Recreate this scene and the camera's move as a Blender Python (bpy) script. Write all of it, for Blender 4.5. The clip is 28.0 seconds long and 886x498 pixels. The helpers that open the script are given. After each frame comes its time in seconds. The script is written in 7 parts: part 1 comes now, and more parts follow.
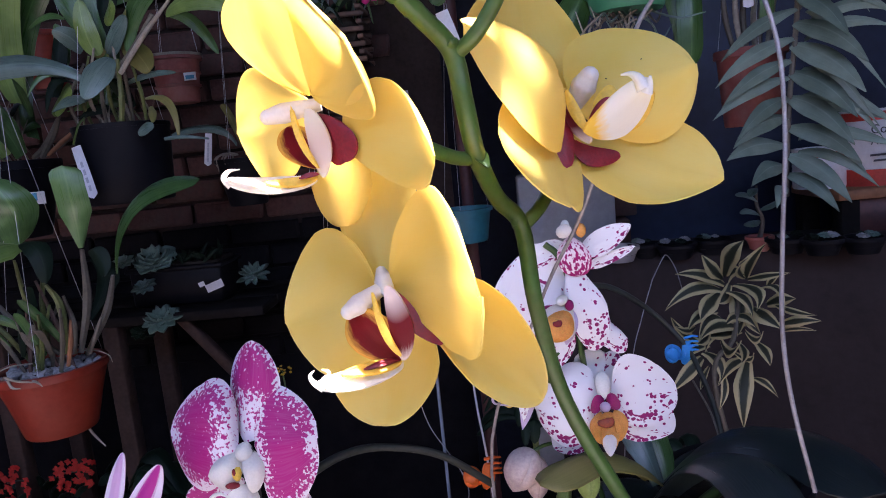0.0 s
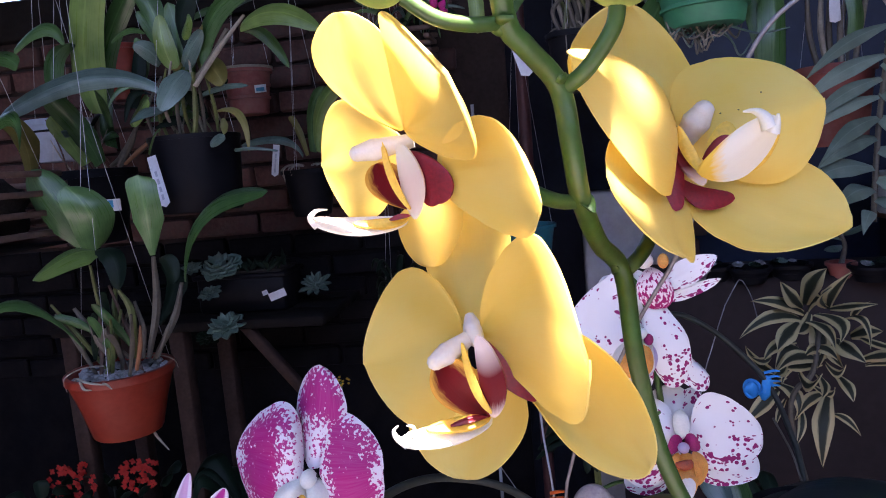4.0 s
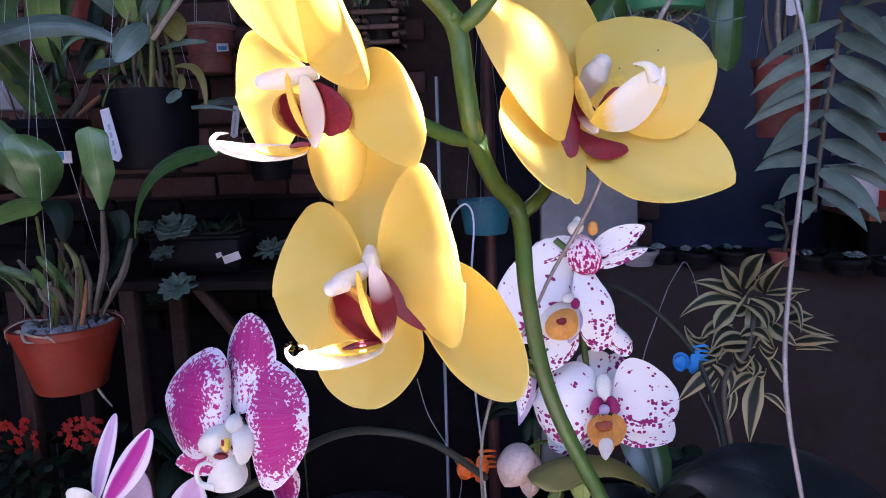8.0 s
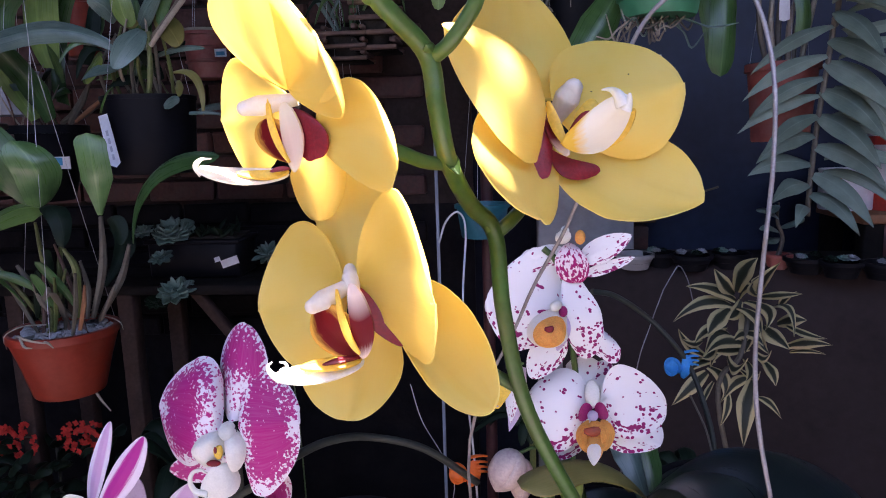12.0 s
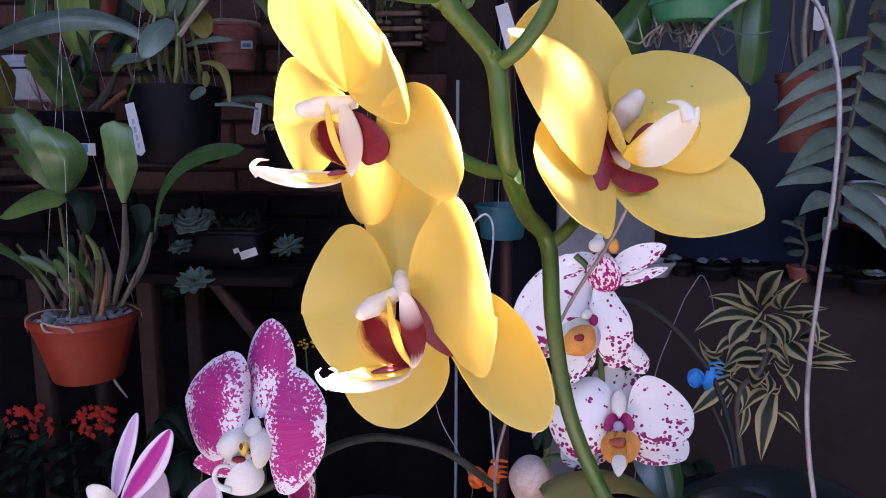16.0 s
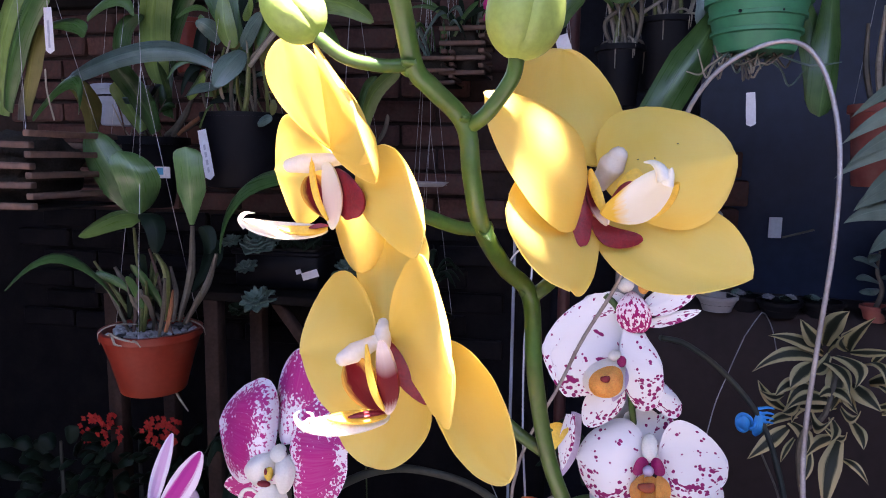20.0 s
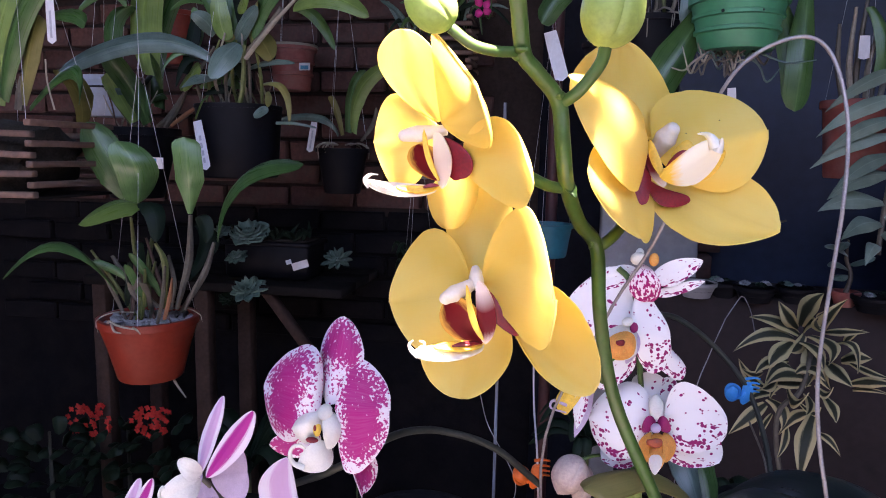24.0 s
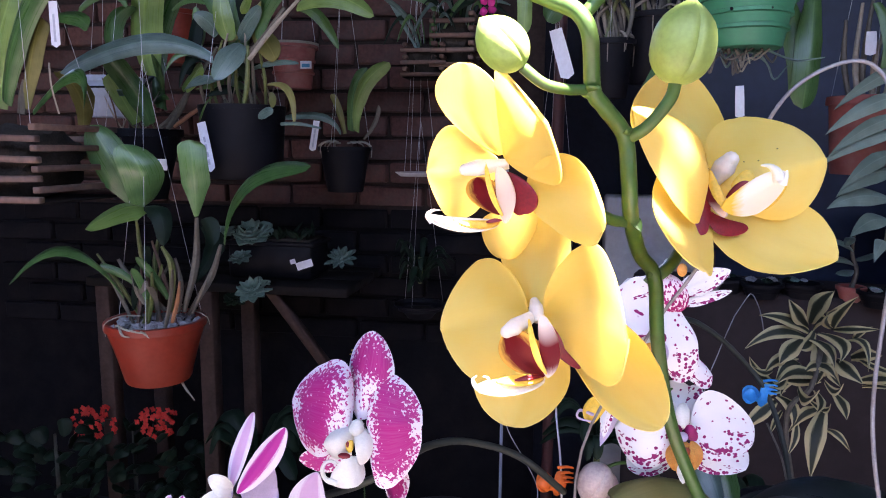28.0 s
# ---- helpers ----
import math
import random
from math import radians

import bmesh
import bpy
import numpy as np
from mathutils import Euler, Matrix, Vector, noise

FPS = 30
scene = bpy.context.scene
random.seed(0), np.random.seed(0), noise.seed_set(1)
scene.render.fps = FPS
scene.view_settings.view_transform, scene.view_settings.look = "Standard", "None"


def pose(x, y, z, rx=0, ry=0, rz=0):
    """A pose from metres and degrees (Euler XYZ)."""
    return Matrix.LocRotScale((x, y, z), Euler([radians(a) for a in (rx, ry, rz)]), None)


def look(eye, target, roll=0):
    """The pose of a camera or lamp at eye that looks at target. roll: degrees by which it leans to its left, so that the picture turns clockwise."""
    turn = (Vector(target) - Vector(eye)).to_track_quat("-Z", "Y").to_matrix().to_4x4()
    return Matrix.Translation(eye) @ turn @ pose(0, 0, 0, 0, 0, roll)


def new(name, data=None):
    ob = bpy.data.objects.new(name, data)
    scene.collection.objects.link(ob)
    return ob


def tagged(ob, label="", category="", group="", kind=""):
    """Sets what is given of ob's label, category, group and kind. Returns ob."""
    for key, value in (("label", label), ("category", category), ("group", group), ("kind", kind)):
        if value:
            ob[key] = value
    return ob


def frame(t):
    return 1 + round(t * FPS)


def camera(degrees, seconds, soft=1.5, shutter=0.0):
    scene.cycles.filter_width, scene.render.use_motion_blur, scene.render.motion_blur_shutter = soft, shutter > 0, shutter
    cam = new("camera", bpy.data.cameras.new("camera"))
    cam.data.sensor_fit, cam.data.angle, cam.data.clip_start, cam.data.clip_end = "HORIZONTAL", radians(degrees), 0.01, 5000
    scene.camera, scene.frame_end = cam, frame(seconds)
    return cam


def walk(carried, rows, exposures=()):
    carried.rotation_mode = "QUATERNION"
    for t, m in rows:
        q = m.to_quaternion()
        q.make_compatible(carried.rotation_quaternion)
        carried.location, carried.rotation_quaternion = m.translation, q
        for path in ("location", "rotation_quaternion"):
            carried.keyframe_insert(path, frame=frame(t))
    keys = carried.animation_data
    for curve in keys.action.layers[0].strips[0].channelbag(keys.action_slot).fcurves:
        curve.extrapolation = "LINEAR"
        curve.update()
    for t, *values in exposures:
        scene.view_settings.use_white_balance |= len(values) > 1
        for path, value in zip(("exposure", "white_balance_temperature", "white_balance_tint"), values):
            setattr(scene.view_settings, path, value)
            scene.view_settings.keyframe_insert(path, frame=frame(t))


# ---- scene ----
cam = camera(65.6, 28.0, 1.0)
PATH = [
    (0, (0.0157, -0.0037, 1.3065), (-0.1367, 1.9683, 1.0094), -5.83),
    (0.5, (0.0183, -0.0024, 1.2941), (-0.1187, 1.9693, 0.9878), -6.15),
    (1, (0.0160, 0.0031, 1.2932), (-0.1619, 1.9762, 1.0185), -6.40),
    (1.5, (0.0160, 0.0062, 1.3015), (-0.1642, 1.9815, 1.0450), -5.89),
    (2, (0.0204, 0.0186, 1.2995), (-0.1873, 1.9878, 1.0177), -6.53),
    (2.5, (0.0159, 0.0247, 1.3166), (-0.2313, 1.9940, 1.0697), -6.07),
    (4.5, (0.0021, 0.0111, 1.3160), (-0.3153, 1.9697, 1.0646), -4.82),
    (5, (0.0182, 0.0145, 1.3079), (-0.2762, 1.9776, 1.0638), -4.41),
    (5.5, (0.0257, 0.0127, 1.3417), (-0.2651, 1.9820, 1.1488), -4.69),
    (6, (0.0240, 0.0059, 1.3206), (-0.2585, 1.9738, 1.1022), -4.87),
    (6.5, (0.0148, 0.0034, 1.2820), (-0.2765, 1.9583, 0.9763), -3.65),
    (7, (0.0177, -0.0046, 1.3005), (-0.2244, 1.9509, 0.9580), -1.58),
    (7.5, (0.0312, -0.0066, 1.3037), (-0.1411, 1.9535, 0.9454), -0.23),
    (8, (0.0251, 0.0044, 1.3025), (-0.1900, 1.9665, 0.9805), -1.65),
    (8.5, (0.0237, 0.0042, 1.3045), (-0.2150, 1.9635, 0.9817), -1.78),
    (9, (0.0286, -0.0023, 1.3073), (-0.2135, 1.9600, 1.0059), -1.95),
    (9.5, (0.0339, -0.0045, 1.3092), (-0.1951, 1.9585, 1.0023), -2.00),
    (10, (0.0161, -0.0068, 1.3060), (-0.2568, 1.9512, 1.0028), -2.27),
    (10.5, (0.0127, -0.0061, 1.3020), (-0.2568, 1.9514, 0.9929), -1.99),
    (11, (0.0308, -0.0169, 1.3076), (-0.1729, 1.9441, 0.9713), -1.64),
    (11.5, (0.0345, -0.0119, 1.3056), (-0.1632, 1.9453, 0.9449), -1.36),
    (12, (0.0341, -0.0021, 1.3094), (-0.1815, 1.9608, 0.9920), -1.80),
    (12.5, (0.0286, 0.0026, 1.3093), (-0.2306, 1.9616, 1.0009), -2.37),
    (13, (0.0303, 0.0010, 1.3143), (-0.2235, 1.9632, 1.0218), -1.97),
    (13.5, (0.0240, 0.0076, 1.3100), (-0.2479, 1.9658, 1.0077), -1.80),
    (15.5, (0.0216, 0.0048, 1.3119), (-0.2377, 1.9603, 0.9820), -0.07),
    (16, (0.0199, 0.0015, 1.3126), (-0.2344, 1.9588, 0.9895), 0.13),
    (16.5, (0.0145, -0.0037, 1.3216), (-0.2530, 1.9519, 0.9990), 0.82),
    (17, (0.0122, -0.0077, 1.3216), (-0.2796, 1.9459, 1.0080), 0.59),
    (17.5, (0.0239, -0.0111, 1.3232), (-0.3148, 1.9389, 1.0350), 0.59),
    (18, (0.0381, -0.0114, 1.3219), (-0.3436, 1.9314, 1.0386), 0.37),
    (18.5, (0.0354, -0.0166, 1.3213), (-0.3829, 1.9182, 1.0357), 0.69),
    (19, (0.0375, -0.0158, 1.3236), (-0.4048, 1.9149, 1.0465), 0.22),
    (19.5, (0.0466, -0.0084, 1.3259), (-0.3775, 1.9269, 1.0525), 1.15),
    (20, (0.0508, 0.0010, 1.3239), (-0.4011, 1.9319, 1.0641), 0.82),
    (20.5, (0.0320, -0.0138, 1.3282), (-0.4822, 1.9038, 1.0866), 1.09),
    (21, (0.0239, -0.0287, 1.3276), (-0.4494, 1.9006, 1.0952), 1.30),
    (21.5, (0.0266, -0.0388, 1.3476), (-0.3113, 1.9180, 1.1092), 1.88),
    (22, (0.0097, -0.0373, 1.3257), (-0.3322, 1.9166, 1.0699), 1.30),
    (22.5, (0.0062, -0.0424, 1.2932), (-0.3831, 1.8978, 1.0032), 1.12),
    (24.5, (0.0173, -0.0575, 1.3170), (-0.3269, 1.8947, 1.0518), 0.95),
    (25, (0.0143, -0.0498, 1.3161), (-0.2225, 1.9171, 1.0417), 0.21),
    (25.5, (0.0016, -0.0569, 1.3018), (-0.1728, 1.9145, 1.0135), -0.35),
    (26, (-0.0457, -0.0630, 1.3126), (-0.3884, 1.8889, 1.0431), 0.40),
    (26.5, (-0.0406, -0.0719, 1.3227), (-0.4080, 1.8757, 1.0552), 0.98),
    (27, (-0.0233, -0.0685, 1.3278), (-0.3854, 1.8785, 1.0483), 1.08),
    (27.5, (-0.0119, -0.0677, 1.3375), (-0.3402, 1.8853, 1.0586), 1.10),
    (28, (-0.0121, -0.0575, 1.3298), (-0.3669, 1.8889, 1.0370), 0.51),
]
walk(cam, [(t, look(eye, target, roll)) for t, eye, target, roll in PATH], [(0.0, 3.78, 6300.0, 34.0), (5.0, 3.78, 6150.0, 34.0), (7.0, 4.04, 6050.0, 34.0), (9.0, 3.90, 6150.0, 34.0), (13.5, 3.86, 6500.0, 34.0), (19.0, 3.92, 6450.0, 33.0), (22.0, 3.84, 6550.0, 34.0), (24.5, 4.14, 6650.0, 33.0), (28.0, 4.32, 6500.0, 30.0)])

# ---- light: sky from the open side behind the camera, one sun through gaps cut in an added roof ----
TO_SUN = Vector((0.35, -0.25, 1.0)).normalized()
world = bpy.data.worlds.new("sky")
scene.world = world
world.use_nodes = True
wn, wl = world.node_tree.nodes, world.node_tree.links
sky = wn.new("ShaderNodeTexSky")
sky.sky_type, sky.sun_disc = "NISHITA", False
sky.sun_elevation = math.asin(TO_SUN.z)
sky.sun_rotation = math.atan2(TO_SUN.x, TO_SUN.y)
wl.new(sky.outputs[0], wn["Background"].inputs[0])
wn["Background"].inputs[1].default_value = 0.06
sun = new("sun", bpy.data.lights.new("sun", "SUN"))
sun.data.energy, sun.data.angle, sun.data.color = 5.0, radians(0.5), (1.0, 0.95, 0.86)
sun.matrix_world = look(TO_SUN * 6, (0, 0, 0))


# ---- materials ----
def mat(name, base, rough=0.6, metal=0.0, vary=0.25, scale=30.0, bump=0.15, through_light=0.0, gloss=0.5, dirt=None, dirt_scale=6.0, dirt_amount=0.5, island=0.0):
    """Colour that varies at two scales, fine relief, uneven gloss; through_light: share of light that passes a thin leaf or petal."""
    m = bpy.data.materials.new(name)
    m.use_nodes = True
    n, l = m.node_tree.nodes, m.node_tree.links
    bs, out = n["Principled BSDF"], n["Material Output"]
    co = n.new("ShaderNodeTexCoord")
    fine, broad = n.new("ShaderNodeTexNoise"), n.new("ShaderNodeTexNoise")
    fine.inputs["Scale"].default_value, fine.inputs["Detail"].default_value = scale * 6, 4
    broad.inputs["Scale"].default_value, broad.inputs["Detail"].default_value = scale, 3
    for t in (fine, broad):
        l.new(co.outputs["Object"], t.inputs["Vector"])
    add = n.new("ShaderNodeMath")
    add.operation = "ADD"
    l.new(fine.outputs[0], add.inputs[0])
    l.new(broad.outputs[0], add.inputs[1])
    ramp = n.new("ShaderNodeMapRange")
    ramp.inputs[1].default_value, ramp.inputs[2].default_value = 0.6, 1.4
    ramp.inputs[3].default_value, ramp.inputs[4].default_value = 1 - vary, 1 + vary
    l.new(add.outputs[0], ramp.inputs[0])
    val = ramp.outputs[0]
    if island:
        oi = n.new("ShaderNodeObjectInfo")
        mr = n.new("ShaderNodeMapRange")
        mr.inputs[3].default_value, mr.inputs[4].default_value = 1 - island, 1 + island
        l.new(oi.outputs["Random"], mr.inputs[0])
        mu = n.new("ShaderNodeMath")
        mu.operation = "MULTIPLY"
        l.new(val, mu.inputs[0])
        l.new(mr.outputs[0], mu.inputs[1])
        val = mu.outputs[0]
    mul = n.new("ShaderNodeVectorMath")
    mul.operation = "SCALE"
    mul.inputs[0].default_value = base[:3]
    l.new(val, mul.inputs["Scale"])
    col = mul.outputs[0]
    if dirt:
        d = n.new("ShaderNodeTexNoise")
        d.inputs["Scale"].default_value, d.inputs["Detail"].default_value, d.inputs["Roughness"].default_value = dirt_scale, 6, 0.7
        l.new(co.outputs["Object"], d.inputs["Vector"])
        r = n.new("ShaderNodeMapRange")
        r.inputs[1].default_value, r.inputs[2].default_value, r.inputs[4].default_value = 0.45, 0.65, dirt_amount
        l.new(d.outputs[0], r.inputs[0])
        mx = n.new("ShaderNodeMix")
        mx.data_type = "RGBA"
        l.new(r.outputs[0], mx.inputs[0])
        l.new(col, mx.inputs[6])
        mx.inputs[7].default_value = (*dirt, 1)
        col = mx.outputs[2]
    finish(m, col, rough, metal, bump, through_light, gloss, fine.outputs[0])
    return m


def finish(m, col, rough, metal, bump, through_light, gloss, height, glow=0.0):
    n, l = m.node_tree.nodes, m.node_tree.links
    bs, out = n["Principled BSDF"], n["Material Output"]
    l.new(col, bs.inputs["Base Color"])
    bs.inputs["Metallic"].default_value = metal
    bs.inputs["Specular IOR Level"].default_value = gloss
    rr = n.new("ShaderNodeMapRange")
    rr.inputs[3].default_value, rr.inputs[4].default_value = max(0.03, rough - 0.12), min(1, rough + 0.12)
    l.new(height, rr.inputs[0])
    l.new(rr.outputs[0], bs.inputs["Roughness"])
    if bump:
        b = n.new("ShaderNodeBump")
        b.inputs["Strength"].default_value, b.inputs["Distance"].default_value = bump, 0.002
        l.new(height, b.inputs["Height"])
        l.new(b.outputs[0], bs.inputs["Normal"])
    if through_light:
        tr, mx = n.new("ShaderNodeBsdfTranslucent"), n.new("ShaderNodeMixShader")
        pale = n.new("ShaderNodeMix")
        pale.data_type = "RGBA"
        pale.inputs[0].default_value, pale.inputs[7].default_value = glow, (1.0, 0.93, 0.6, 1)
        l.new(col, pale.inputs[6])
        l.new(pale.outputs[2], tr.inputs["Color"])
        mx.inputs[0].default_value = through_light
        l.new(bs.outputs[0], mx.inputs[1])
        l.new(tr.outputs[0], mx.inputs[2])
        l.new(mx.outputs[0], out.inputs[0])


def petal_mat(name, ground, mark, kind, through_light=0.45, rough=0.5, gloss=0.25):
    """Petal colours along (u) and across (v) the petal: plain veins, streaks with a pale margin, or round dots."""
    m = bpy.data.materials.new(name)
    m.use_nodes = True
    n, l = m.node_tree.nodes, m.node_tree.links
    uv = n.new("ShaderNodeUVMap")
    uv.uv_map = "uv"
    sep = n.new("ShaderNodeSeparateXYZ")
    l.new(uv.outputs[0], sep.inputs[0])
    co = n.new("ShaderNodeTexCoord")

    def math_node(op, a, b=None, c=None):
        k = n.new("ShaderNodeMath")
        k.operation = op
        for i, v in enumerate((a, b, c)):
            if v is not None:
                if isinstance(v, (int, float)):
                    k.inputs[i].default_value = v
                else:
                    l.new(v, k.inputs[i])
        return k.outputs[0]

    def mapped(v, a, b, c=0.0, d=1.0):
        k = n.new("ShaderNodeMapRange")
        l.new(v, k.inputs[0])
        for i, q in enumerate((a, b, c, d)):
            k.inputs[i + 1].default_value = q
        return k.outputs[0]

    def noise_at(sx, sy, scale, detail=3):
        mp, t = n.new("ShaderNodeMapping"), n.new("ShaderNodeTexNoise")
        mp.inputs["Scale"].default_value = (sx, sy, 1)
        l.new(uv.outputs[0], mp.inputs[0])
        l.new(mp.outputs[0], t.inputs["Vector"])
        t.inputs["Scale"].default_value, t.inputs["Detail"].default_value = scale, detail
        return t.outputs[0]

    veins = noise_at(1.2, 14, 2.0)
    oi = n.new("ShaderNodeObjectInfo")
    edge = math_node("ABSOLUTE", math_node("MULTIPLY_ADD", sep.outputs[1], 2.0, -1.0))
    mixc = n.new("ShaderNodeMix")
    mixc.data_type = "RGBA"
    mixc.inputs[6].default_value, mixc.inputs[7].default_value = (*ground, 1), (*mark, 1)
    if kind == "veins":
        rich = math_node("ADD", mapped(sep.outputs[0], 0.0, 0.95, 0.55, 0.05), mapped(noise_at(1.6, 1.6, 1.6), 0.35, 0.7, -0.15, 0.3))
        mask = math_node("ADD", rich, mapped(noise_at(2.0, 40, 2.0), 0.3, 0.7, -0.07, 0.07))
    elif kind == "leaf":
        blotch = n.new("ShaderNodeTexNoise")
        blotch.inputs["Scale"].default_value, blotch.inputs["Detail"].default_value = 26.0, 4
        l.new(co.outputs["Object"], blotch.inputs["Vector"])
        mask = math_node("ADD", mapped(edge, 0.0, 0.09, 0.55, 0.0), mapped(noise_at(1.5, 26, 2.0), 0.35, 0.7, 0.0, 0.3))
        mask = math_node("ADD", mask, math_node("ADD", mapped(blotch.outputs[0], 0.35, 0.7, 0.0, 0.55), mapped(oi.outputs["Random"], 0.0, 1.0, -0.35, 0.45)))
    elif kind == "margin":
        mask = mapped(math_node("ADD", edge, math_node("MULTIPLY", noise_at(2, 30, 2.0), 0.45)), 0.60, 0.80)
    elif kind == "lobe":
        mask = mapped(math_node("ADD", math_node("ADD", edge, mapped(sep.outputs[0], 0.0, 1.0, -0.15, 0.15)), math_node("MULTIPLY", noise_at(5, 12, 2.0), 0.5)), 0.72, 1.12, 1.0, 0.0)
    elif kind == "crest":
        mask = math_node("MULTIPLY", mapped(math_node("ADD", sep.outputs[0], math_node("MULTIPLY", noise_at(2, 14, 2.0), 0.25)), 0.22, 0.42), mapped(sep.outputs[0], 0.55, 0.80, 1.0, 0.0))
    elif kind == "foot":
        mask = mapped(math_node("ADD", sep.outputs[0], math_node("ADD", math_node("MULTIPLY", noise_at(2, 6, 2.0), 0.2), mapped(sep.outputs[1], 0.0, 1.0, -0.08, 0.08))), 0.36, 0.52, 1.0, 0.0)
    elif kind == "blotch":
        mask = mapped(math_node("ADD", noise_at(5, 5, 2.0, 3), mapped(sep.outputs[0], 0.1, 0.9, -0.08, 0.10)), 0.50, 0.55)
    elif kind == "streaks":
        tip_rim = mapped(sep.outputs[0], 0.45, 1.0, 0.0, 1.0)
        full = math_node("MINIMUM", mapped(sep.outputs[0], 0.22, 0.72), mapped(math_node("MAXIMUM", edge, tip_rim), 0.42, 0.98, 1.0, 0.0))
        full = math_node("ADD", full, mapped(noise_at(3, 3, 2.0, 1), 0.3, 0.7, -0.22, 0.22))
        fine = n.new("ShaderNodeTexNoise")
        fine.inputs["Scale"].default_value, fine.inputs["Detail"].default_value = 430.0, 2
        l.new(co.outputs["Object"], fine.inputs["Vector"])
        stipple = mapped(fine.outputs[0], 0.3, 0.7, -0.5, 0.5)
        mask = mapped(math_node("ADD", full, stipple), 0.26, 0.42)
        mask = math_node("MULTIPLY", mask, mapped(noise_at(2, 30, 2.0, 2), 0.3, 0.6, 0.93, 1.0))
    else:
        vo = n.new("ShaderNodeTexVoronoi")
        vo.inputs["Scale"].default_value = 250.0
        l.new(co.outputs["Object"], vo.inputs["Vector"])
        low = mapped(sep.outputs[1], 0.45, 0.85, -0.03, 0.07)
        zone = math_node("ADD", math_node("ADD", noise_at(2.4, 2.4, 2.1, 1), low), mapped(sep.outputs[0], 0.15, 0.7, -0.10, 0.05))
        size = mapped(zone, 0.515, 0.62, 0.0, 0.46)
        mask = mapped(math_node("SUBTRACT", size, vo.outputs["Distance"]), 0.0, 0.06)
        patch = mapped(math_node("ADD", noise_at(3, 4, 2.2, 2), math_node("ADD", mapped(sep.outputs[0], 0.05, 0.5, 0.10, 0.0), mapped(sep.outputs[1], 0.5, 0.85, 0.0, 0.12))), 0.69, 0.715)
        mask = math_node("MAXIMUM", mask, patch)
    l.new(mask, mixc.inputs[0])
    grain = noise_at(6, 70, 2.0) if kind == "veins" else veins
    finish(m, mixc.outputs[2], rough, 0.0, 0.10, through_light, gloss, grain, 0.45 if kind == "veins" else 0.12 if kind in ("streaks", "dots") else 0.0)
    return m


YELLOW = petal_mat("yellow_petal", (0.96, 0.80, 0.26), (0.95, 0.69, 0.07), "veins", 0.55, 0.55, 0.15)
PURPLE = petal_mat("purple_petal", (0.87, 0.81, 0.85), (0.52, 0.018, 0.215), "streaks", 0.2)
SPOTTED = petal_mat("spotted_petal", (0.88, 0.88, 0.88), (0.31, 0.006, 0.13), "dots", 0.18)
LOBE = petal_mat("maroon_lobe_with_orange_edge", (0.80, 0.42, 0.06), (0.20, 0.008, 0.010), "lobe", 0.12)
CREST = petal_mat("maroon_crest_with_pale_ends", (0.86, 0.72, 0.62), (0.17, 0.010, 0.014), "crest", 0.2)
CREST_PALE = petal_mat("pale_pink_crest", (0.86, 0.80, 0.62), (0.80, 0.64, 0.50), "crest", 0.3)
PURPLE_EDGED = petal_mat("purple_petal_with_pale_edge", (0.50, 0.03, 0.29), (0.84, 0.76, 0.84), "margin", 0.25)
LILAC_EDGED = petal_mat("lilac_petal_with_pale_edge", (0.70, 0.46, 0.68), (0.84, 0.78, 0.86), "margin", 0.3)
WINE_SPOTTED = petal_mat("wine_blotched_petal", (0.90, 0.74, 0.78), (0.40, 0.008, 0.13), "blotch", 0.18)
CREAM = mat("cream_column", (0.89, 0.86, 0.76), 0.5, vary=0.08, scale=120, through_light=0.35, dirt=(0.88, 0.74, 0.62), dirt_scale=160, dirt_amount=0.3)
WHITE = mat("white_lip", (0.89, 0.89, 0.80), 0.5, vary=0.08, scale=120, through_light=0.3)
PALE_BUD = mat("tan_bud", (0.62, 0.50, 0.43), 0.5, vary=0.2, scale=70, through_light=0.15, dirt=(0.42, 0.26, 0.26), dirt_scale=90, dirt_amount=0.6)
PALE_LILAC = mat("pale_lilac_back", (0.62, 0.52, 0.68), 0.55, vary=0.12, scale=120, through_light=0.35)
WINE = mat("wine_red_wing", (0.30, 0.006, 0.10), 0.45, vary=0.3, scale=160, through_light=0.08)
BROWN_RED = mat("brown_red_crest", (0.30, 0.05, 0.015), 0.45, vary=0.35, scale=220)
MAROON = mat("maroon_lip", (0.22, 0.008, 0.014), 0.45, vary=0.35, scale=160, through_light=0.08)
LIP_FOOT = petal_mat("white_lip_with_yellow_foot", (0.89, 0.89, 0.80), (0.92, 0.62, 0.07), "foot", 0.3)
LIP_YELLOW = mat("orange_yellow_lip", (0.92, 0.65, 0.09), 0.5, vary=0.2, scale=120, through_light=0.3)
LIP_ORANGE = mat("orange_striped_lip", (0.95, 0.52, 0.12), 0.45, vary=0.2, scale=160, through_light=0.45, dirt=(0.70, 0.20, 0.05), dirt_scale=320, dirt_amount=0.4)
STEM = mat("green_stem", (0.044, 0.106, 0.018), 0.42, vary=0.25, scale=60, bump=0.1, dirt=(0.09, 0.10, 0.03), dirt_scale=50)
BUD = mat("green_bud", (0.31, 0.42, 0.11), 0.4, vary=0.2, scale=80, bump=0.1, through_light=0.25)
LEAF_FERN = petal_mat("dull_grey_leaf", (0.135, 0.185, 0.135), (0.265, 0.340, 0.260), "leaf", 0.15, 0.4, 0.4)
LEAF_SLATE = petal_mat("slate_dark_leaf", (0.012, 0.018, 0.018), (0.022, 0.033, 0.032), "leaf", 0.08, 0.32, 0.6)
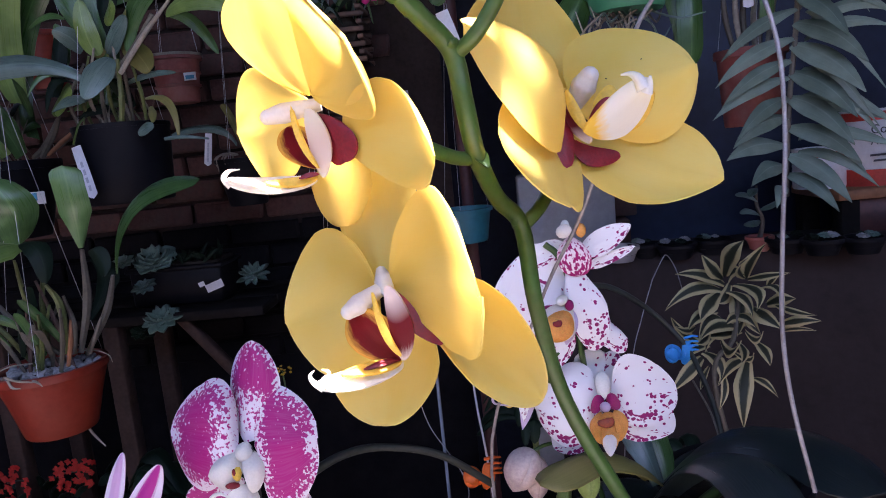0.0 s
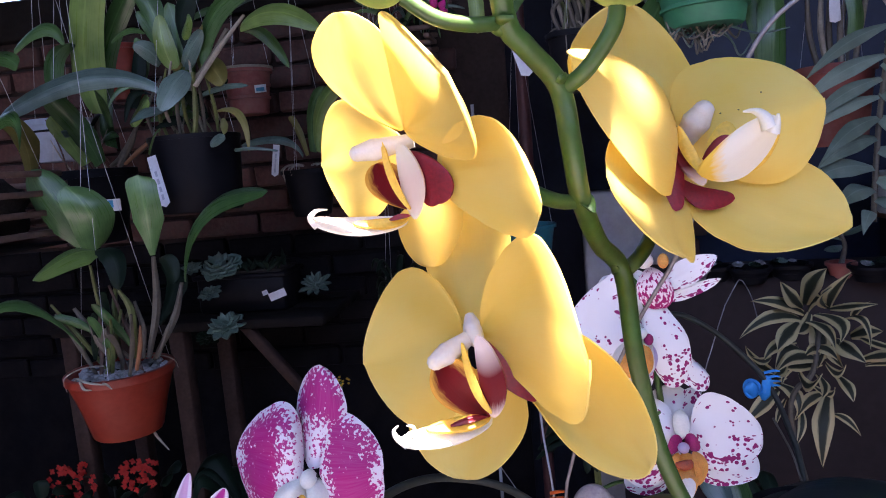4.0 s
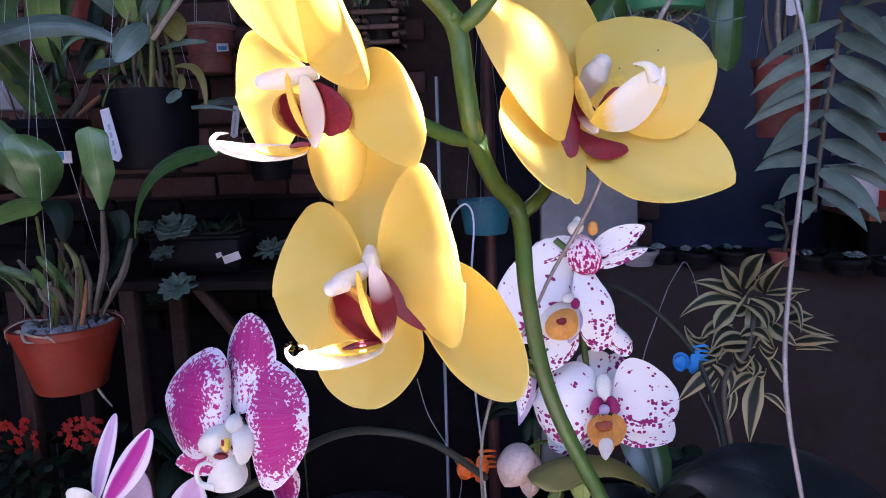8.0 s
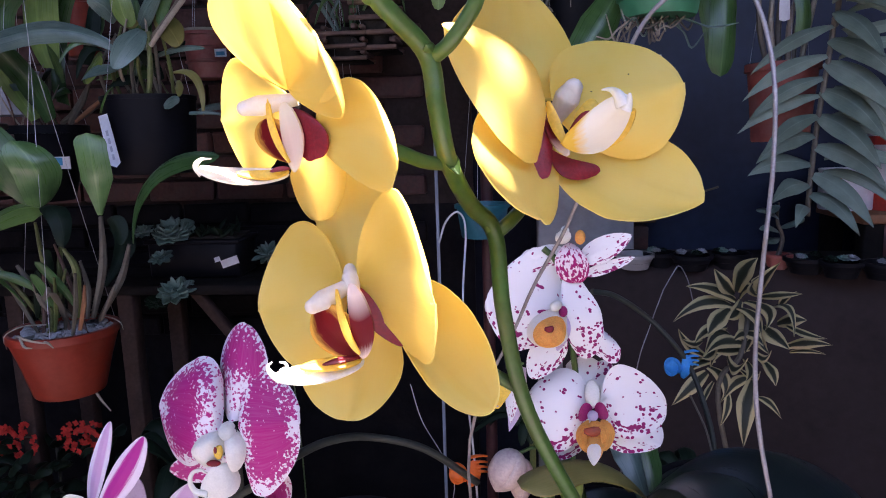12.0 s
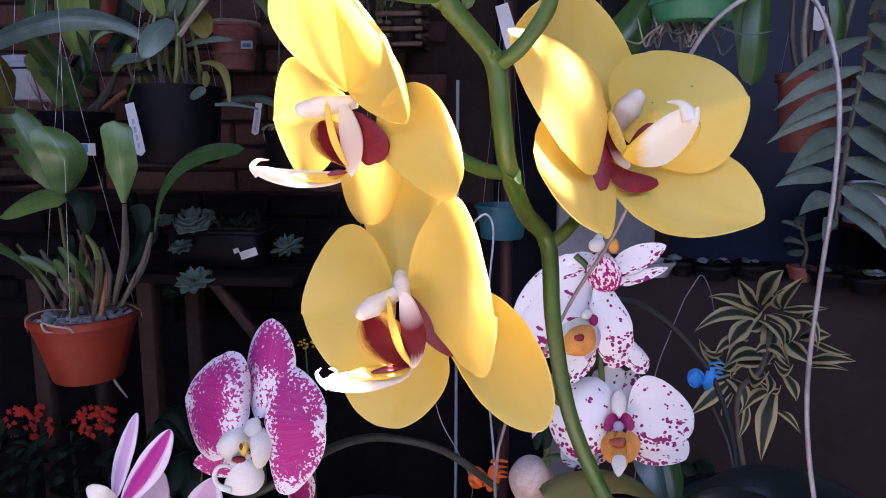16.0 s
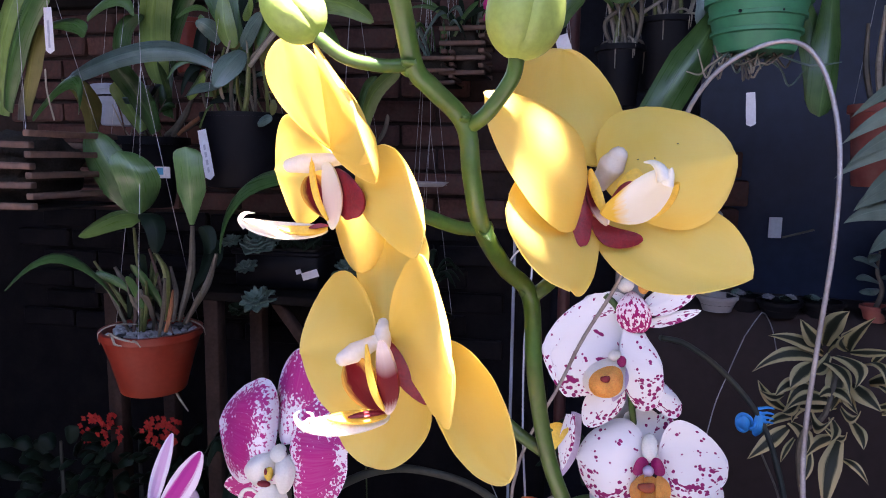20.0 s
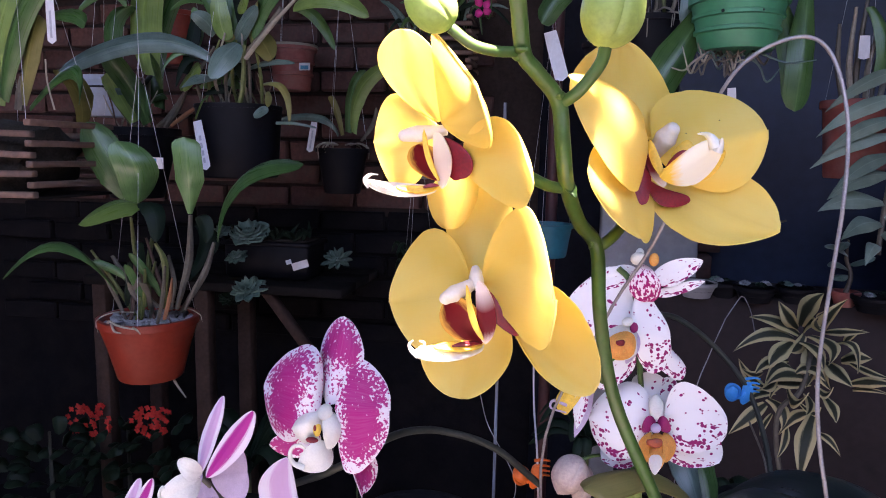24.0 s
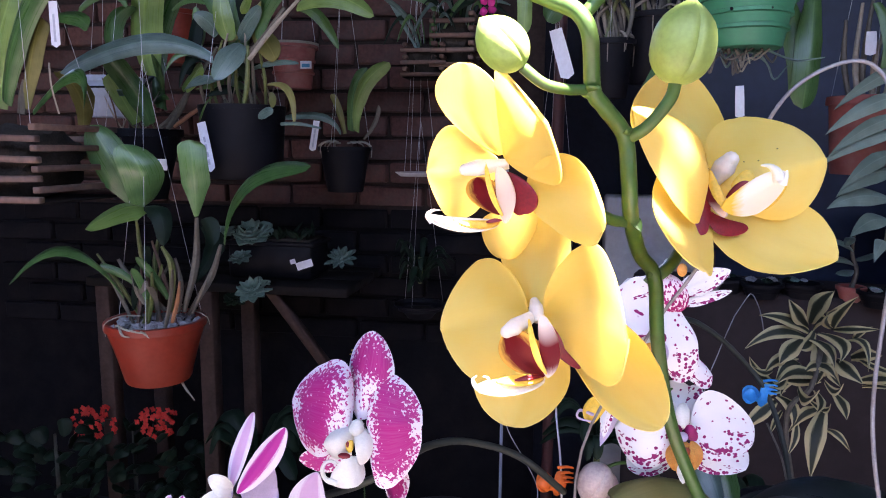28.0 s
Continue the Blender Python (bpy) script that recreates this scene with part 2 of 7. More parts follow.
DARK_STEM = mat("dark_flower_stem", (0.035, 0.04, 0.03), 0.5, vary=0.3)
LEAF = petal_mat("orchid_leaf", (0.038, 0.105, 0.026), (0.100, 0.210, 0.060), "leaf", 0.2, 0.30, 0.6)
LEAF_MID = petal_mat("sage_green_leaf", (0.052, 0.130, 0.038), (0.150, 0.290, 0.090), "leaf", 0.18, 0.30, 0.6)
LEAF_GREY = petal_mat("grey_green_leaf", (0.074, 0.125, 0.102), (0.165, 0.255, 0.212), "leaf", 0.15, 0.30, 0.6)
LEAF_BRIGHT = petal_mat("bright_green_leaf", (0.13, 0.22, 0.05), (0.27, 0.40, 0.10), "leaf", 0.25, 0.30, 0.6)
# Dark green leaves; the deep shade of low foliage is put into this colour.
LEAF_DARK_SHADED = petal_mat("dark_green_shaded_leaf", (0.006, 0.014, 0.008), (0.014, 0.029, 0.016), "leaf", 0.1, 0.5, 0.15)
LEAF_YELLOW = petal_mat("yellowing_leaf", (0.15, 0.14, 0.035), (0.27, 0.24, 0.07), "leaf", 0.2, 0.45, 0.4)
LEAF_CREAM = petal_mat("cream_edged_leaf", (0.036, 0.040, 0.022), (0.62, 0.51, 0.25), "margin", 0.15, 0.5, 0.3)
SUCCULENT = mat("blue_green_succulent", (0.12, 0.20, 0.16), 0.5, vary=0.25, scale=30)
CANE = mat("dry_cane", (0.115, 0.098, 0.07), 0.6, vary=0.35, scale=30)
CANE_GREEN = mat("green_cane", (0.12, 0.14, 0.04), 0.5, vary=0.35, scale=30)
ROOT = mat("pale_roots", (0.32, 0.28, 0.21), 0.75, vary=0.3, scale=60)
TERRACOTTA = mat("terracotta_plastic", (0.27, 0.030, 0.013), 0.45, vary=0.2, scale=12, dirt=(0.26, 0.07, 0.04), dirt_scale=9, dirt_amount=0.4)
TERRACOTTA_DULL = mat("dusty_terracotta", (0.34, 0.088, 0.068), 0.6, vary=0.25, scale=12, dirt=(0.30, 0.19, 0.16), dirt_scale=9, dirt_amount=0.5)
BLACK = mat("black_plastic", (0.007, 0.007, 0.009), 0.55, vary=0.3, scale=20, dirt=(0.011, 0.010, 0.011), dirt_scale=8, dirt_amount=0.5, gloss=0.15)
BLUE_GREY = mat("pale_blue_plastic", (0.36, 0.42, 0.50), 0.5, vary=0.12, scale=12, dirt=(0.22, 0.22, 0.2), dirt_scale=7, dirt_amount=0.5)
GREEN_PLASTIC = mat("green_plastic", (0.05, 0.28, 0.13), 0.45, vary=0.15, scale=12, dirt=(0.05, 0.15, 0.09), dirt_scale=8, dirt_amount=0.4)
TEAL = mat("teal_plastic", (0.02, 0.15, 0.18), 0.45, vary=0.2, scale=12)
WHITE_PLASTIC = mat("white_plastic", (0.72, 0.72, 0.74), 0.45, vary=0.1, scale=20, dirt=(0.45, 0.42, 0.38), dirt_scale=20, dirt_amount=0.35)
LABEL_BLUE = mat("blue_label_print", (0.05, 0.28, 0.45), 0.5)
TAG_INK = mat("faded_ink", (0.42, 0.43, 0.46), 0.6)
INK = mat("dark_ink", (0.06, 0.06, 0.07), 0.6)
RED_PAINT = mat("red_label", (0.55, 0.05, 0.03), 0.45)
BLUE_CLIP = mat("blue_clip_plastic", (0.04, 0.40, 0.85), 0.4, vary=0.15, scale=60, through_light=0.2)
ORANGE_CLIP = mat("orange_clip_plastic", (0.75, 0.15, 0.02), 0.4, vary=0.15, scale=60, through_light=0.2)
WIRE = mat("galvanised_wire", (0.34, 0.33, 0.33), 0.5, metal=0.6, vary=0.3, scale=200, dirt=(0.16, 0.12, 0.10), dirt_scale=40)
WIRE_PALE = mat("pale_wire", (0.55, 0.55, 0.56), 0.5, metal=0.4, vary=0.2, scale=200)
RUST = mat("brown_red_pipe", (0.075, 0.022, 0.02), 0.55, vary=0.4, scale=20)
BRICK = mat("brick", (0.090, 0.042, 0.035), 0.85, vary=0.4, scale=18, bump=0.6, dirt=(0.06, 0.05, 0.045), dirt_scale=10, dirt_amount=0.6, island=0.3, gloss=0.2)
# Same brick, with the shade low on the wall put into the colour.
BRICK_SHADED = mat("shaded_brick", (0.0065, 0.006, 0.007), 0.9, vary=0.45, scale=12, bump=0.6, gloss=0.13, dirt=(0.018, 0.014, 0.013), dirt_scale=7, dirt_amount=0.5, island=0.3)
MORTAR = mat("mortar", (0.036, 0.025, 0.022), 0.95, vary=0.35, scale=16, bump=0.6, gloss=0.15)
CONCRETE = mat("grey_brown_render", (0.035, 0.025, 0.024), 0.85, vary=0.3, scale=7, bump=0.5, dirt=(0.028, 0.021, 0.020), dirt_scale=3.5, dirt_amount=0.7, gloss=0.2)
BOUNCE_GREY = mat("grey_bounce_surface", (0.19, 0.17, 0.16), 0.8, vary=0.2, scale=4, bump=0.3, dirt=(0.13, 0.12, 0.11), dirt_scale=2.5, dirt_amount=0.5)
BOUNCE_WARM = mat("warm_bounce_surface", (0.26, 0.22, 0.19), 0.85, vary=0.15, scale=5, bump=0.4, dirt=(0.18, 0.15, 0.13), dirt_scale=2.5, dirt_amount=0.5)
SLAB = mat("pale_grey_slab", (0.33, 0.31, 0.30), 0.8, vary=0.15, scale=10, bump=0.3, dirt=(0.2, 0.17, 0.15), dirt_scale=6, dirt_amount=0.5)
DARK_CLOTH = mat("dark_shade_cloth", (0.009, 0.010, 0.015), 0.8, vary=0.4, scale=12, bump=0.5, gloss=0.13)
NAVY = mat("dark_blue_sheet", (0.016, 0.024, 0.050), 0.45, vary=0.3, scale=5, bump=0.2, gloss=0.3)
SOIL = mat("soil", (0.035, 0.028, 0.022), 0.95, vary=0.5, scale=40, bump=0.8, gloss=0.2)
FLOOR = mat("dark_floor", (0.010, 0.010, 0.013), 0.7, vary=0.4, scale=5, bump=0.4, dirt=(0.022, 0.020, 0.020), dirt_scale=3, gloss=0.15)
WOOD = mat("old_wood", (0.15, 0.085, 0.06), 0.75, vary=0.4, scale=14, bump=0.4, dirt=(0.06, 0.05, 0.045), dirt_scale=12, island=0.25)
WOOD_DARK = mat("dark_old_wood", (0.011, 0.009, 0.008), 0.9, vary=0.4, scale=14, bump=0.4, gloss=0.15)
WOOD_BROWN = mat("weathered_brown_post", (0.050, 0.030, 0.023), 0.8, vary=0.4, scale=16, bump=0.4, gloss=0.2)
WOOD_ORANGE = mat("orange_brown_board", (0.30, 0.13, 0.06), 0.7, vary=0.3, scale=14, bump=0.3)
PEBBLE = mat("grey_pebble", (0.27, 0.27, 0.27), 0.8, vary=0.35, scale=60, bump=0.3)
RED_FLOWER = mat("red_petal", (0.55, 0.03, 0.02), 0.55, vary=0.3, scale=90, through_light=0.25)
YELLOW_FLOWER = mat("small_yellow_petal", (0.65, 0.38, 0.02), 0.55, vary=0.3, scale=90, through_light=0.25)
PINK_FLOWER = mat("magenta_petal", (0.6, 0.02, 0.22), 0.55, vary=0.3, scale=90, through_light=0.25)


# ---- helpers ----
def V(*p):
    return Vector(p[0] if len(p) == 1 else p)


def place(ob):
    p = Vector((0, 0, 0))
    while ob:
        p += ob.location
        ob = ob.parent
    return p


def part(name, bm, material, parent=None, label=""):
    """Links a bmesh, built in world places, as one mesh object under a thing or a part."""
    me = bpy.data.meshes.new(name)
    if parent:
        bmesh.ops.translate(bm, verts=bm.verts, vec=-place(parent))
    bm.to_mesh(me)
    bm.free()
    me.materials.append(material)
    for p in me.polygons:
        p.use_smooth = True
    me.set_sharp_from_angle(angle=radians(50))
    ob = new(name, me)
    ob.parent = parent
    if label:
        ob["label"] = label
    return ob


def thing(name, at, label, category, group="", kind=""):
    ob = new(name)
    ob.location = at
    return tagged(ob, label, category, group, kind)


def bez(p0, p1, p2, t):
    return p0 * (1 - t) ** 2 + p1 * (2 * t * (1 - t)) + p2 * t * t


def smooth_line(pts, n=6):
    pts = [V(p) for p in pts]
    ext = [pts[0] * 2 - pts[1], *pts, pts[-1] * 2 - pts[-2]]
    out = []
    for i in range(1, len(ext) - 2):
        a, b, c, d = ext[i - 1:i + 3]
        for k in range(n):
            t = k / n
            out.append(0.5 * (2 * b + (c - a) * t + (2 * a - 5 * b + 4 * c - d) * t * t + (3 * b - a - 3 * c + d) * t ** 3))
    return out + [pts[-1]]


def tube(pts, radii, sides=8, n=6, bm=None):
    """A round bar swept along a smooth line; radii: one, or one a point."""
    bm = bm or bmesh.new()
    line = smooth_line(pts, n) if len(pts) > 2 else [V(p) for p in pts]
    if not hasattr(radii, "__len__"):
        radii = [radii] * len(pts)
    side, rings = None, []
    for i, p in enumerate(line):
        d = (line[min(i + 1, len(line) - 1)] - line[max(i - 1, 0)]).normalized()
        if side is None:
            side = d.orthogonal().normalized()
        side = (side - d * side.dot(d)).normalized()
        up = d.cross(side)
        f = i / (len(line) - 1) * (len(radii) - 1)
        k = min(int(f), len(radii) - 2)
        r = radii[k] + (radii[k + 1] - radii[k]) * (f - k)
        rings.append([bm.verts.new(p + (side * math.cos(a) + up * math.sin(a)) * r) for a in [2 * math.pi * j / sides for j in range(sides)]])
    for a, b in zip(rings, rings[1:]):
        for j in range(sides):
            bm.faces.new((a[j], a[(j + 1) % sides], b[(j + 1) % sides], b[j]))
    bm.faces.new(rings[0][::-1])
    bm.faces.new(rings[-1])
    return bm


def sheet(p0, p1, p2, half, profile, cup=0.0, wave=0.0, waves=3.0, nu=12, nv=8, thick=0.0005, seed=0, notch=0.0, bm=None, jag=0.0, keel=0.0):
    """A thin petal or leaf with two faces: middle line p0-p1-p2, half: the half width as a vector, profile: width along the line.
    cup lifts its edges, wave ripples its margin, jag roughens its outline, keel creases its middle line."""
    bm = bm or bmesh.new()
    uvl = bm.loops.layers.uv.get("uv") or bm.loops.layers.uv.new("uv")
    p0, p1, p2, half = V(p0), V(p1), V(p2), V(half)
    rnd = random.Random(seed)
    ph = rnd.random() * 6
    mid = p1 * 2 - (p0 + p2) / 2
    grid = []
    for i in range(nu + 1):
        u = 0.35 * i / nu + 0.65 * (1 - math.cos(math.pi * i / nu)) / 2
        c = bez(p0, mid, p2, u)
        d = (bez(p0, mid, p2, min(u + 0.02, 1)) - bez(p0, mid, p2, max(u - 0.02, 0))).normalized()
        h = half - d * half.dot(d) * 0.0
        nrm = d.cross(h).normalized()
        w = profile(u)
        row = []
        for j in range(nv + 1):
            v = j / nv * 2 - 1
            out = 1 + jag * (noise.noise(V(u * 3.2, math.copysign(2.0, v), seed * 1.7)) + 0.4 * noise.noise(V(u * 11, math.copysign(5.0, v), seed * 1.7)))
            off = cup * v * v * w * h.length - keel * math.exp(-(v * w / 0.13) ** 2) * h.length * math.sin(math.pi * min(1, u * 1.05)) + jag * 0.9 * noise.noise(V(u * 2.6, v * 1.4, seed * 2.3)) * h.length + wave * abs(v) ** 2 * math.sin(waves * 6.28 * u + ph + v) * h.length
            pull = d * (-notch * (1 - abs(v)) * u ** 6)
            row.append((c + h * (v * w * out) + nrm * off + pull, nrm, (u, j / nv)))
        grid.append(row)
    front = [[bm.verts.new(p + n * (thick / 2)) for p, n, _ in row] for row in grid]
    back = [[bm.verts.new(p - n * (thick / 2)) for p, n, _ in row] for row in grid]

    def quad(vs, uvs):
        try:
            f = bm.faces.new(vs)
        except ValueError:
            return
        for lp, q in zip(f.loops, uvs):
            lp[uvl].uv = q

    for i in range(nu):
        for j in range(nv):
            ids = [(i, j), (i + 1, j), (i + 1, j + 1), (i, j + 1)]
            uvs = [grid[a][b][2] for a, b in ids]
            quad([front[a][b] for a, b in ids], uvs)
            quad([back[a][b] for a, b in ids[::-1]], uvs[::-1])
    rim = [(i, 0) for i in range(nu + 1)] + [(nu, j) for j in range(1, nv + 1)] + [(i, nv) for i in range(nu - 1, -1, -1)] + [(0, j) for j in range(nv - 1, 0, -1)]
    for a, b in zip(rim, rim[1:] + rim[:1]):
        quad([front[a[0]][a[1]], back[a[0]][a[1]], back[b[0]][b[1]], front[b[0]][b[1]]], [grid[k[0]][k[1]][2] for k in (a, a, b, b)])
    bmesh.ops.recalc_face_normals(bm, faces=bm.faces)
    return bm


def rounded(base=0.25, top=0.8):
    """Width of a petal: narrow claw, widest past the middle, round end."""
    return lambda u: (base + (1 - base) * math.sin(min(1, u / top) * math.pi / 2) ** 0.9) * math.sqrt(max(0.0, 1 - max(0, (u - 0.5) / 0.5) ** 2.6)) + 0.004


def oval(p=2.2):
    return lambda u: max(0.0, 1 - abs(2 * u - 1) ** p) ** (1 / p) + 0.004


def pointed(base=0.35, peak=0.45, tip=1.6):
    return lambda u: (base + (1 - base) * math.sin(min(1, u / peak) * math.pi / 2)) * (1 - max(0, (u - peak) / (1 - peak)) ** tip) + 0.004


def strap(base=0.5, end=0.8):
    return lambda u: (base + (1 - base) * min(1, u / 0.4)) * math.sqrt(max(0, 1 - max(0, (u - end) / (1 - end)) ** 2)) + 0.004


def blade(p0, p1, p2, width, material, parent, name="leaf", fold=0.35, shape=None, up=(0, 0, 1), seed=0, twist=0.0, label="", thick=0.0012):
    """One leaf whose face looks roughly to up."""
    p0, p1, p2 = V(p0), V(p1), V(p2)
    d = (p2 - p0).normalized()
    side = d.cross(V(up))
    side = side.normalized() if side.length > 1e-4 else d.orthogonal().normalized()
    side = Matrix.Rotation(radians(twist), 3, d) @ side
    return part(name, sheet(p0, p1, p2, side * (width / 2), shape or strap(), cup=fold, wave=0.05, waves=1.3, nu=14, nv=6, thick=thick, seed=seed, jag=0.06, keel=0.07), material, parent, label)


def lathe(at, profile, n=28, bm=None):
    """A turned shape: profile of (radius, height) from the foot's middle, up the outside and down the inside."""
    bm = bm or bmesh.new()
    at = V(at)
    rings = []
    for r, z in profile:
        rings.append([bm.verts.new(at + V(r * math.cos(2 * math.pi * k / n), r * math.sin(2 * math.pi * k / n), z)) for k in range(n)] if r > 1e-5 else [bm.verts.new(at + V(0, 0, z))])
    for a, b in zip(rings, rings[1:]):
        for k in range(n):
            j = (k + 1) % n
            if len(a) == 1 and len(b) == 1:
                continue
            if len(a) == 1:
                bm.faces.new((a[0], b[j], b[k]))
            elif len(b) == 1:
                bm.faces.new((a[k], a[j], b[0]))
            else:
                bm.faces.new((a[k], a[j], b[j], b[k]))
    bmesh.ops.recalc_face_normals(bm, faces=bm.faces)
    return bm


def box(at, size, bevel=0.003, turn=None, bm=None):
    bm = bm or bmesh.new()
    vs = bmesh.ops.create_cube(bm, size=1)["verts"]
    bmesh.ops.scale(bm, verts=vs, vec=size)
    if bevel:
        es = list({e for v in vs for e in v.link_edges})
        got = bmesh.ops.bevel(bm, geom=es, offset=bevel, segments=1, affect="EDGES")
        vs = list({v for f in got["faces"] for v in f.verts} | {v for v in vs if v.is_valid})
    if turn:
        bmesh.ops.transform(bm, matrix=turn, verts=vs)
    bmesh.ops.translate(bm, verts=vs, vec=at)
    return bm


def blob(at, axes, bm=None, detail=2, lump=0.0, seed=0, turn=None):
    bm = bm or bmesh.new()
    vs = bmesh.ops.create_icosphere(bm, subdivisions=detail, radius=1)["verts"]
    for v in vs:
        k = 1 + lump * noise.noise(v.co * 1.7 + V(seed * 3.1, seed, 0))
        q = V(v.co.x * axes[0], v.co.y * axes[1], v.co.z * axes[2]) * k
        v.co = (turn @ q if turn else q) + V(at)
    return bm


def along(a, b, ra, rb=None, bm=None, detail=2):
    """An egg-shaped body from a to b."""
    a, b = V(a), V(b)
    d = b - a
    turn = d.to_track_quat("Z", "Y").to_matrix()
    return blob((a + b) / 2, (ra, rb or ra, d.length / 2), bm, detail, turn=turn)


def pot_profile(r_top, r_foot, h, wall=0.004, rim=0.012, lip=0.006):
    return [(0, 0), (r_foot * 0.96, 0), (r_foot, 0.004), (r_foot + (r_top - r_foot) * 0.5, h * 0.5), (r_top, h - rim), (r_top + lip, h - rim), (r_top + lip, h - 0.001),
            (r_top + lip - 0.002, h), (r_top - wall, h), (r_top - wall - 0.002, h - 0.02), (r_foot, h * 0.6), (0, h * 0.6)]


def pot(rim_at, r_top, r_foot, h, material, label, name="flower_pot", cat="pot", soil=True, group="", bands=False, rim=0.012, lip=0.006, fill=PEBBLE):
    """A pot whose rim's middle is rim_at; its soil or pebbles lie in it."""
    at = V(rim_at) - V(0, 0, h)
    t = thing(name, at, label, cat, group)
    part("body", lathe(at, pot_profile(r_top, r_foot, h, rim=rim, lip=lip)), material, t)
    if bands:
        bm = bmesh.new()
        for k in (0.35, 0.62):
            r = r_foot + (r_top - r_foot) * k
            lathe(at, [(r - 0.002, h * k - 0.005), (r + 0.0045, h * k - 0.003), (r + 0.0045, h * k + 0.003), (r - 0.002, h * k + 0.005)], bm=bm)
        part("rib", bm, material, t)
    if soil:
        bm = bmesh.new()
        lathe(V(rim_at) - V(0, 0, 0.02), [(0, 0.004), (r_top * 0.5, 0.003), (r_top - 0.005, 0)], 20, bm)
        part("soil", bm, SOIL, t)
    return t


# ---- the place ----
BACK = 2.10
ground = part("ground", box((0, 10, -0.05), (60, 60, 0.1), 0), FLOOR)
tagged(ground, "dark earth and concrete floor of the shade house", "floor", kind="structure")
# Lower wall: its shade is carried by the near-black colour.
wall_base = part("wall_base", box((-1.55, BACK + 0.13, 0.555), (2.9, 0.2, 1.11), 0), BRICK_SHADED)
tagged(wall_base, "lower part of the brick wall, its shade put into the colour", "wall", kind="structure")
wall_back = part("wall_back", box((-1.55, BACK + 0.13, 1.485), (2.9, 0.2, 0.75), 0), MORTAR)
tagged(wall_back, "old red brick wall behind the hanging pots", "wall", kind="structure")
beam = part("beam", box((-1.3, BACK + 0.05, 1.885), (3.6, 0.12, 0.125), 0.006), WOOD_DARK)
tagged(beam, "dark wooden beam along the wall top", "beam", kind="structure")
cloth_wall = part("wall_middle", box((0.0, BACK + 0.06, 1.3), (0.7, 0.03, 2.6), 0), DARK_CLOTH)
tagged(cloth_wall, "dark shade cloth hung between the posts", "wall", kind="structure")
sheet_wall = part("wall_right", box((1.6, BACK - 0.02, 1.3), (2.6, 0.03, 2.6), 0), NAVY)
tagged(sheet_wall, "dark blue plastic sheeting as a rear wall", "wall", kind="structure")
# Both side walls are out of view, added to cut the sky light.
side_left = part("blocker_left", box((-2.9, -0.1, 1.3), (0.1, 4.7, 2.6), 0), DARK_CLOTH)
tagged(side_left, "unseen dark side wall added to cut sky light", "wall", kind="structure")
side_right = part("blocker_right", box((2.6, -0.1, 1.3), (0.1, 4.7, 2.6), 0), DARK_CLOTH)
tagged(side_right, "unseen dark side wall added to cut sky light", "wall", kind="structure")

# unseen roof added to block the sun; its gaps are shaped to put sun patches on the yellow orchid
ROOF = 2.6
SUN_GAPS = ((0.3545, 0.4225, -0.1506, -0.0881), (0.3545, 0.3865, -0.0881, -0.0606), (0.4225, 0.4805, -0.1646, -0.127), (0.4687, 0.4817, -0.0893, -0.0833), (0.4485, 0.4585, -0.0976, -0.0846), (0.4685, 0.4845, -0.1046, -0.1001))
STEP = 0.003
roof_x = [-2.95] + [0.345 + STEP * k for k in range(50)] + [2.65]
roof_y = [-0.60] + [-0.171 + STEP * k for k in range(44)] + [2.6]
verts = [(x, y, ROOF) for y in roof_y for x in roof_x]
faces = []
for b in range(len(roof_y) - 1):
    for a in range(len(roof_x) - 1):
        x, y = (roof_x[a] + roof_x[a + 1]) / 2, (roof_y[b] + roof_y[b + 1]) / 2
        x, y = x + 0.002 * noise.noise(V(x * 120, y * 120, 3)), y + 0.002 * noise.noise(V(x * 120, y * 120, 9))
        if not any(q[0] <= x <= q[1] and q[2] <= y <= q[3] for q in SUN_GAPS):
            k = b * len(roof_x) + a
            faces.append((k, k + 1, k + 1 + len(roof_x), k + len(roof_x)))
roof_mesh = bpy.data.meshes.new("ceiling")
roof_mesh.from_pydata(verts, [], faces)
roof_mesh.materials.append(DARK_CLOTH)
roof = new("ceiling", roof_mesh)
weave = roof.modifiers.new("cloth", "SOLIDIFY")
weave.thickness = 0.003
tagged(roof, "unseen dark roof added to block the sun, with gaps cut for sun patches", "roof", kind="structure")

# Unseen slab added as a reflector: it bounces sun onto the flowers.
yard = part("bounce_slab", box((-0.15, -1.55, 0.004), (5.3, 1.8, 0.03), 0), BOUNCE_GREY)
tagged(yard, "unseen grey slab added to bounce sunlight onto the plants", "paving", kind="structure")
# Unseen wall added to block the low sky and return warm fill.
blocker_front = part("blocker_front", box((-0.15, -2.5, 1.15), (5.6, 0.1, 2.3), 0), BOUNCE_WARM)
tagged(blocker_front, "unseen wall added behind the camera to block low sky and bounce fill", "wall", kind="structure")

# low rendered wall with small pots on it
ledge = part("low_wall", box((0.95, 1.66, 0.5), (1.6, 0.26, 1.0), 0.012, Matrix.Rotation(radians(-8), 4, "Z")), CONCRETE)
tagged(ledge, "low grey-brown rendered wall with small pots on top", "low wall", kind="structure")
pillar = part("pillar", box((0.22, 1.95, 0.6), (0.26, 0.12, 1.2), 0.006), SLAB)
tagged(pillar, "pale grey slab leaning at the low wall", "slab", kind="structure")


# ---- yellow orchid ----
def swell(u, peak, full):
    """Half width of a petal along its middle line: nothing at both ends, 1 at peak; a small full gives blunt ends."""
    return max(0.0, math.sin(math.pi * min(1.0, max(0.0, u)) ** (math.log(0.5) / math.log(peak)))) ** full


